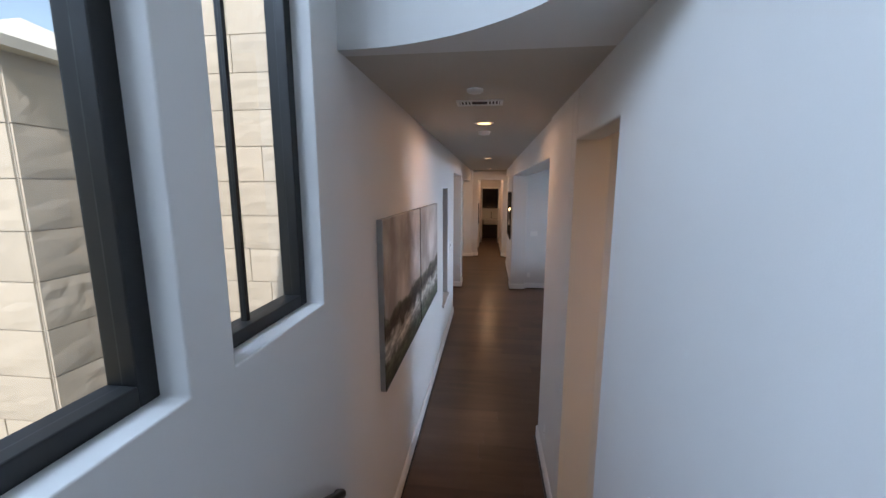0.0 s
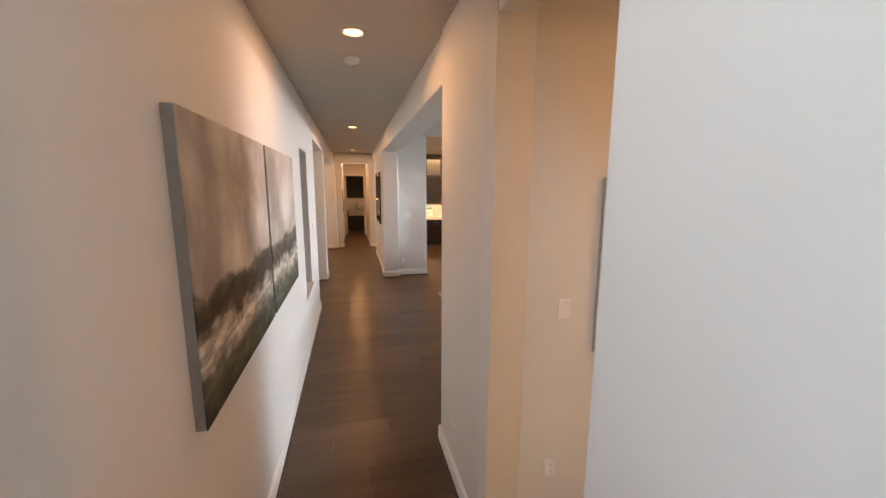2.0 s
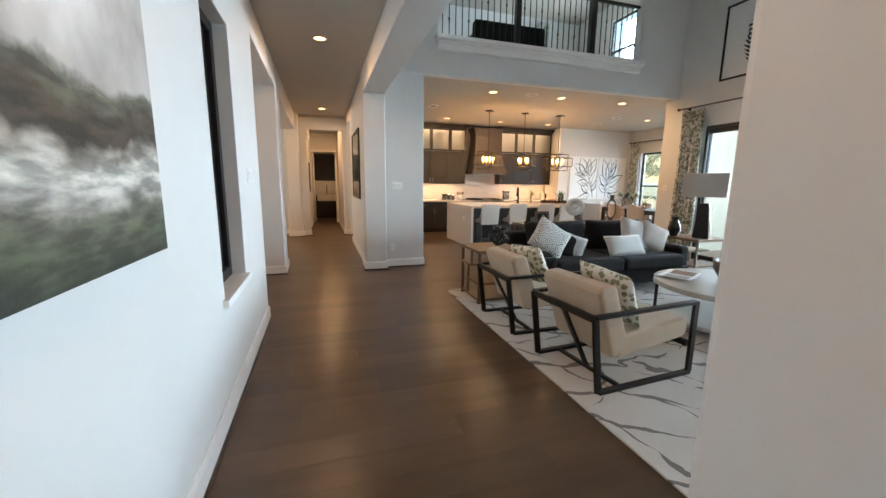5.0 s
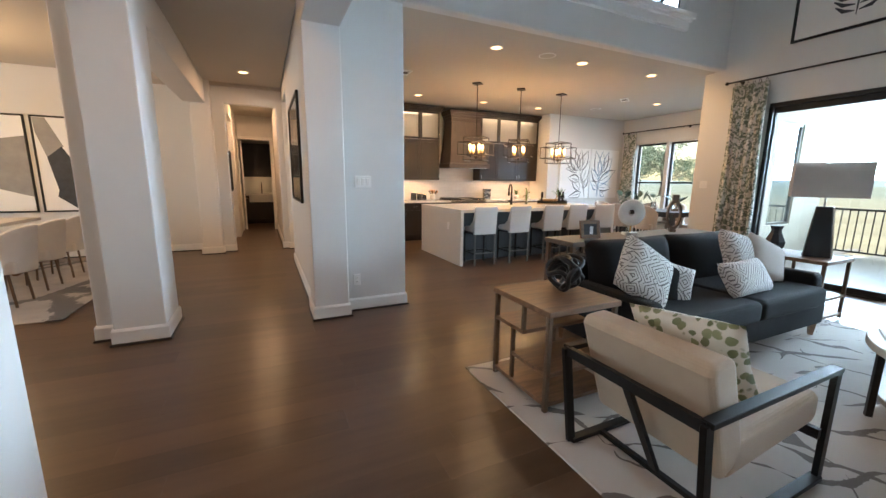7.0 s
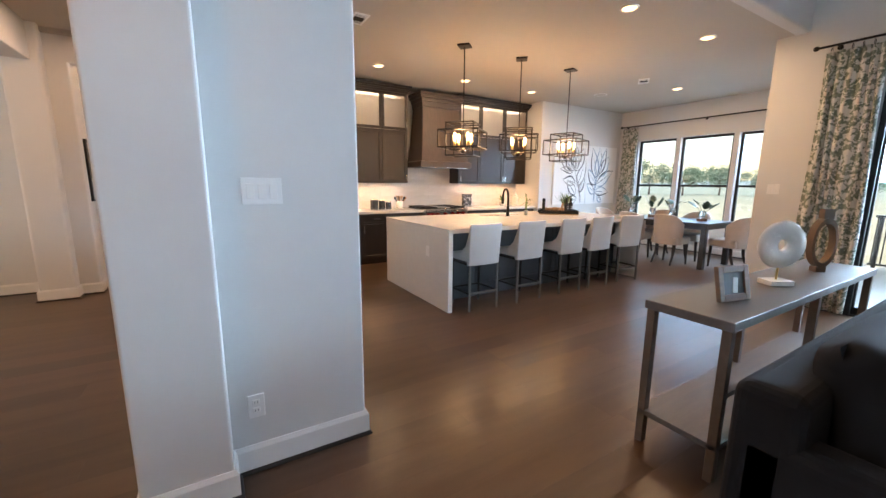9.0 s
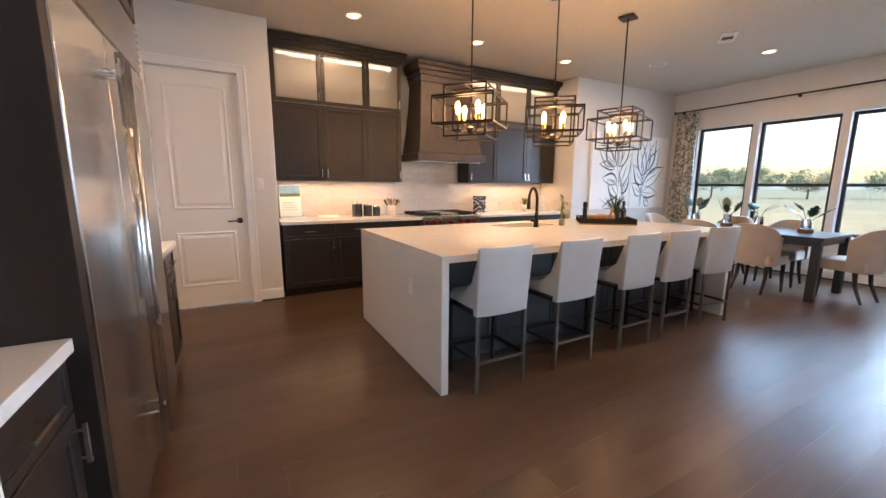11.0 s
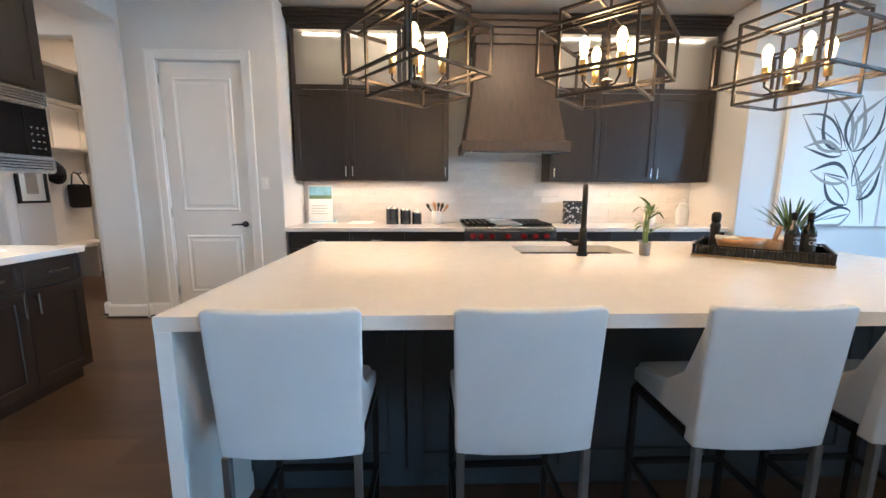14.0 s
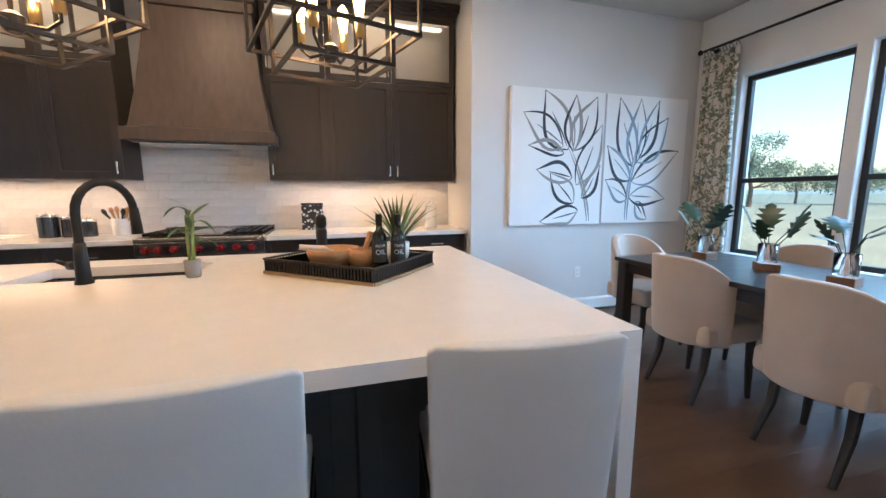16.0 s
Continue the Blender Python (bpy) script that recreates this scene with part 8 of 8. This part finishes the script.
# covered patio outside the sliding door
tagged(part("patio", bx(6.84, 2.2, -0.5, 10.6, 9.2, -0.015), M_CONC), "pale concrete patio slab", "patio", kind="structure")
tagged(part("patio_roof", bx(6.84, 2.0, 2.75, 10.7, 9.19, 2.95), M_STUCCO), "white covered patio ceiling", "patio roof", kind="structure")
wall("wall_patio_north", "x", 9.0, 0.19, 6.85, 10.05, -0.5, 3.3, [(8.25, 9.03, 0.62, 2.40)], material=M_STUCCO)
wz = tagged(new("window_10"), "black-framed window in the patio wall", "window", kind="structure")
bm = bmesh.new()
for a in ((8.25, 0.62, 8.29, 2.40), (8.99, 0.62, 9.03, 2.40), (8.29, 0.62, 8.99, 0.66), (8.29, 2.36, 8.99, 2.40)):
    box(bm, a[0], 9.02, a[1], a[2], 9.08, a[3])
part("window_frame", bm, M_LEGM, wz)
part("pane", bx(8.29, 9.045, 0.66, 8.99, 9.055, 2.36), M_SKYPANE, wz, "mirror pane tinted pale like reflected sky")
t = thing("patio_column", pose(10.2, 5.0, -0.015), "white stucco patio column", "column")
part("shaft", bx(-0.2, -0.2, 0, 0.2, 0.2, 2.77), M_STUCCO, t, bevel=0.01)
t = thing("patio_railing", pose(10.35, 2.3, -0.015), "black metal patio railing", "railing")
part("top_rail", bx(-0.02, 0, 0.88, 0.02, 6.7, 0.92), M_BLACK, t)
part("bottom_rail", bx(-0.015, 0, 0.08, 0.015, 6.7, 0.11), M_BLACK, t)
for k in range(60):
    part("baluster", bx(-0.008, 0.05 + 0.112 * k, 0.11, 0.008, 0.066 + 0.112 * k, 0.88), M_BLACK, t)
for k in range(4):
    part("post", bx(-0.025, 2.2 * k, 0, 0.025, 2.2 * k + 0.05, 0.92), M_BLACK, t)


def patio_chair(m):
    t = thing("patio_chair", m, "grey woven outdoor armchair on the patio", "chair", "patio chairs")
    part("seat", bx(-0.3, -0.3, 0.32, 0.3, 0.3, 0.42), M_CONC, t, bevel=0.03)
    part("backrest", bx(-0.3, 0.24, 0.42, 0.3, 0.34, 0.85), M_CONC, t, bevel=0.03)
    for x in (-0.34, 0.28):
        part("arm", bx(x, -0.3, 0.56, x + 0.06, 0.3, 0.60), M_LEGM, t)
        for y in (-0.28, 0.26):
            part("leg", bx(x + 0.01, y, 0, x + 0.05, y + 0.04, 0.56), M_LEGM, t)
    return t


pc = patio_chair(pose(8.6, 7.0, -0.015, 0, 0, 40))
copy_thing(pc, pose(9.3, 6.0, -0.015, 0, 0, -60))
copy_thing(pc, pose(8.5, 5.2, -0.015, 0, 0, 150))
t = thing("patio_table", pose(8.7, 6.1, -0.015), "round metal patio table", "table")
part("tabletop", lathe([(0.5, 0.68), (0.52, 0.69), (0.52, 0.71)], 40), M_CONC, t)
part("pedestal", lathe([(0.3, 0), (0.28, 0.03), (0.05, 0.06), (0.04, 0.68)], 28), M_LEGM, t)


# stone pier and wall seen from the stair windows, and a house beyond the gap between them
wing = tagged(part("stone_pier", bx(-3.25, 1.62, -0.6, -2.28, 2.60, 3.05), M_MORTAR), "cream rough-cut limestone pier with a pale coping", "stone pier", kind="structure")


def coping(cx, cy, r, z, edge, rise):
    """A square coping stone with an upright edge and a low pyramid top."""
    bm = bmesh.new()
    low = [bm.verts.new((cx + r * i, cy + r * j, z)) for i, j in ((-1, -1), (1, -1), (1, 1), (-1, 1))]
    top = [bm.verts.new((v.co.x, v.co.y, z + edge)) for v in low]
    tip = bm.verts.new((cx, cy, z + edge + rise))
    bm.faces.new(low[::-1])
    for i in range(4):
        j = (i + 1) % 4
        bm.faces.new((low[i], low[j], top[j], top[i]))
        bm.faces.new((top[i], top[j], tip))
    return bm


part("coping", coping(-2.765, 2.11, 0.575, 3.052, 0.05, 0.30), M_STUCCO, wing, "pale cast-stone coping")
stone_end = tagged(part("wall_stone_return", bx(-2.235, 2.75, -0.6, -0.835, 3.0, 5.2), M_MORTAR), kind="structure")
# unseen wall, added to go on blocking light outside the hall window
tagged(part("wall_light_block", bx(-2.235, 3.0, -0.6, -2.0, 6.5, 5.2), M_STUCCO), kind="structure")
tagged(part("wall_court", bx(-7.2, -6.0, -0.6, -7.0, 1.6, 4.0), M_STUCCO), kind="structure")


def far_house():
    h = tagged(new("house"), "grey-walled house with a shingle roof beyond the pier", "house", kind="structure")
    part("wall", bx(-9.6, 4.2, -0.6, -5.2, 7.0, 2.98), M_CONC, h)
    part("fascia", bx(-4.92, 4.0, 2.88, -4.86, 7.05, 3.03), M_STUCCO, h)
    bm = bmesh.new()
    run, rise, n = 2.5, 1.62, 14
    for side in (1, -1):
        for k in range(n):
            xa, za = -7.4 + side * run * (1 - k / n), 3.0 + rise * k / n
            xb, zb = -7.4 + side * run * (1 - (k + 1) / n), 3.0 + rise * (k + 1) / n
            v = [bm.verts.new(c) for c in ((xa, 4.0, za + 0.035), (xa, 7.05, za + 0.035), (xb, 7.05, zb + 0.01), (xb, 4.0, zb + 0.01), (xa, 4.0, za), (xa, 7.05, za))]
            for q in ((0, 1, 2, 3), (4, 5, 1, 0)):
                bm.faces.new([v[i] for i in (q if side == 1 else q[::-1])])
    for y in (4.2, 7.0):
        bm.faces.new([bm.verts.new(c) for c in ((-9.8, y, 2.98), (-5.0, y, 2.98), (-7.4, y, 4.55))])
    part("roof", bm, M_SHINGLE, h, "dark grey shingle roof")


far_house()


def stones():
    rnd = random.Random(11)

    def block(w, h, sd):
        bm = bmesh.new()
        nx, nz = 9, 6
        g = {}
        for i in range(nx):
            for k in range(nz):
                ed = i in (0, nx - 1) or k in (0, nz - 1)
                g[i, k] = bm.verts.new((w * (i / (nx - 1) - 0.5), -0.011 if ed else -0.014 - 0.005 * noise.noise((i * 0.8 + sd, k * 0.9, sd * 3.1)) - 0.003 * noise.noise((i * 2.1 + sd, k * 2.3, sd)), h * (k / (nz - 1) - 0.5)))
        for i in range(nx - 1):
            for k in range(nz - 1):
                bm.faces.new((g[i, k], g[i + 1, k], g[i + 1, k + 1], g[i, k + 1]))
        rim = [g[i, 0] for i in range(nx)] + [g[nx - 1, k] for k in range(1, nz)] + [g[i, nz - 1] for i in range(nx - 2, -1, -1)] + [g[0, k] for k in range(nz - 2, 0, -1)]
        back = [bm.verts.new((v.co.x, 0.01, v.co.z)) for v in rim]
        for i in range(len(rim)):
            j = (i + 1) % len(rim)
            bm.faces.new((rim[j], rim[i], back[i], back[j]))
        me = bpy.data.meshes.new("stone")
        bm.to_mesh(me)
        bm.free()
        me.materials.append(M_STONE)
        return me
    kinds = [(w, [block(w - 0.007, 0.254, s * 1.7 + w) for s in range(3)]) for w in (0.34, 0.52, 0.72)]
    for face in range(3):
        z = 0.9
        while z < (2.8, 2.8, 4.9)[face]:
            u, end = 0.0, (0.98, 0.97, 1.395)[face] + rnd.uniform(-0.012, 0.02)
            while u < end - 0.01:
                w, ms = kinds[rnd.randrange(3)]
                wide = end - u if end - u - w < 0.28 else w
                ob = new("stone", ms[rnd.randrange(3)])
                ob.parent = stone_end if face == 2 else wing
                mid = u + wide / 2
                place = (pose(-2.28, 1.62 + mid, z + 0.13, 0, 0, 90), pose(-2.28 - mid, 1.62, z + 0.13), pose(-0.84 - mid, 2.75, z + 0.13))[face]
                ob.matrix_world = place @ Matrix.Diagonal((wide / w, 1, 1, 1))
                u += wide
            z += 0.26


stones()
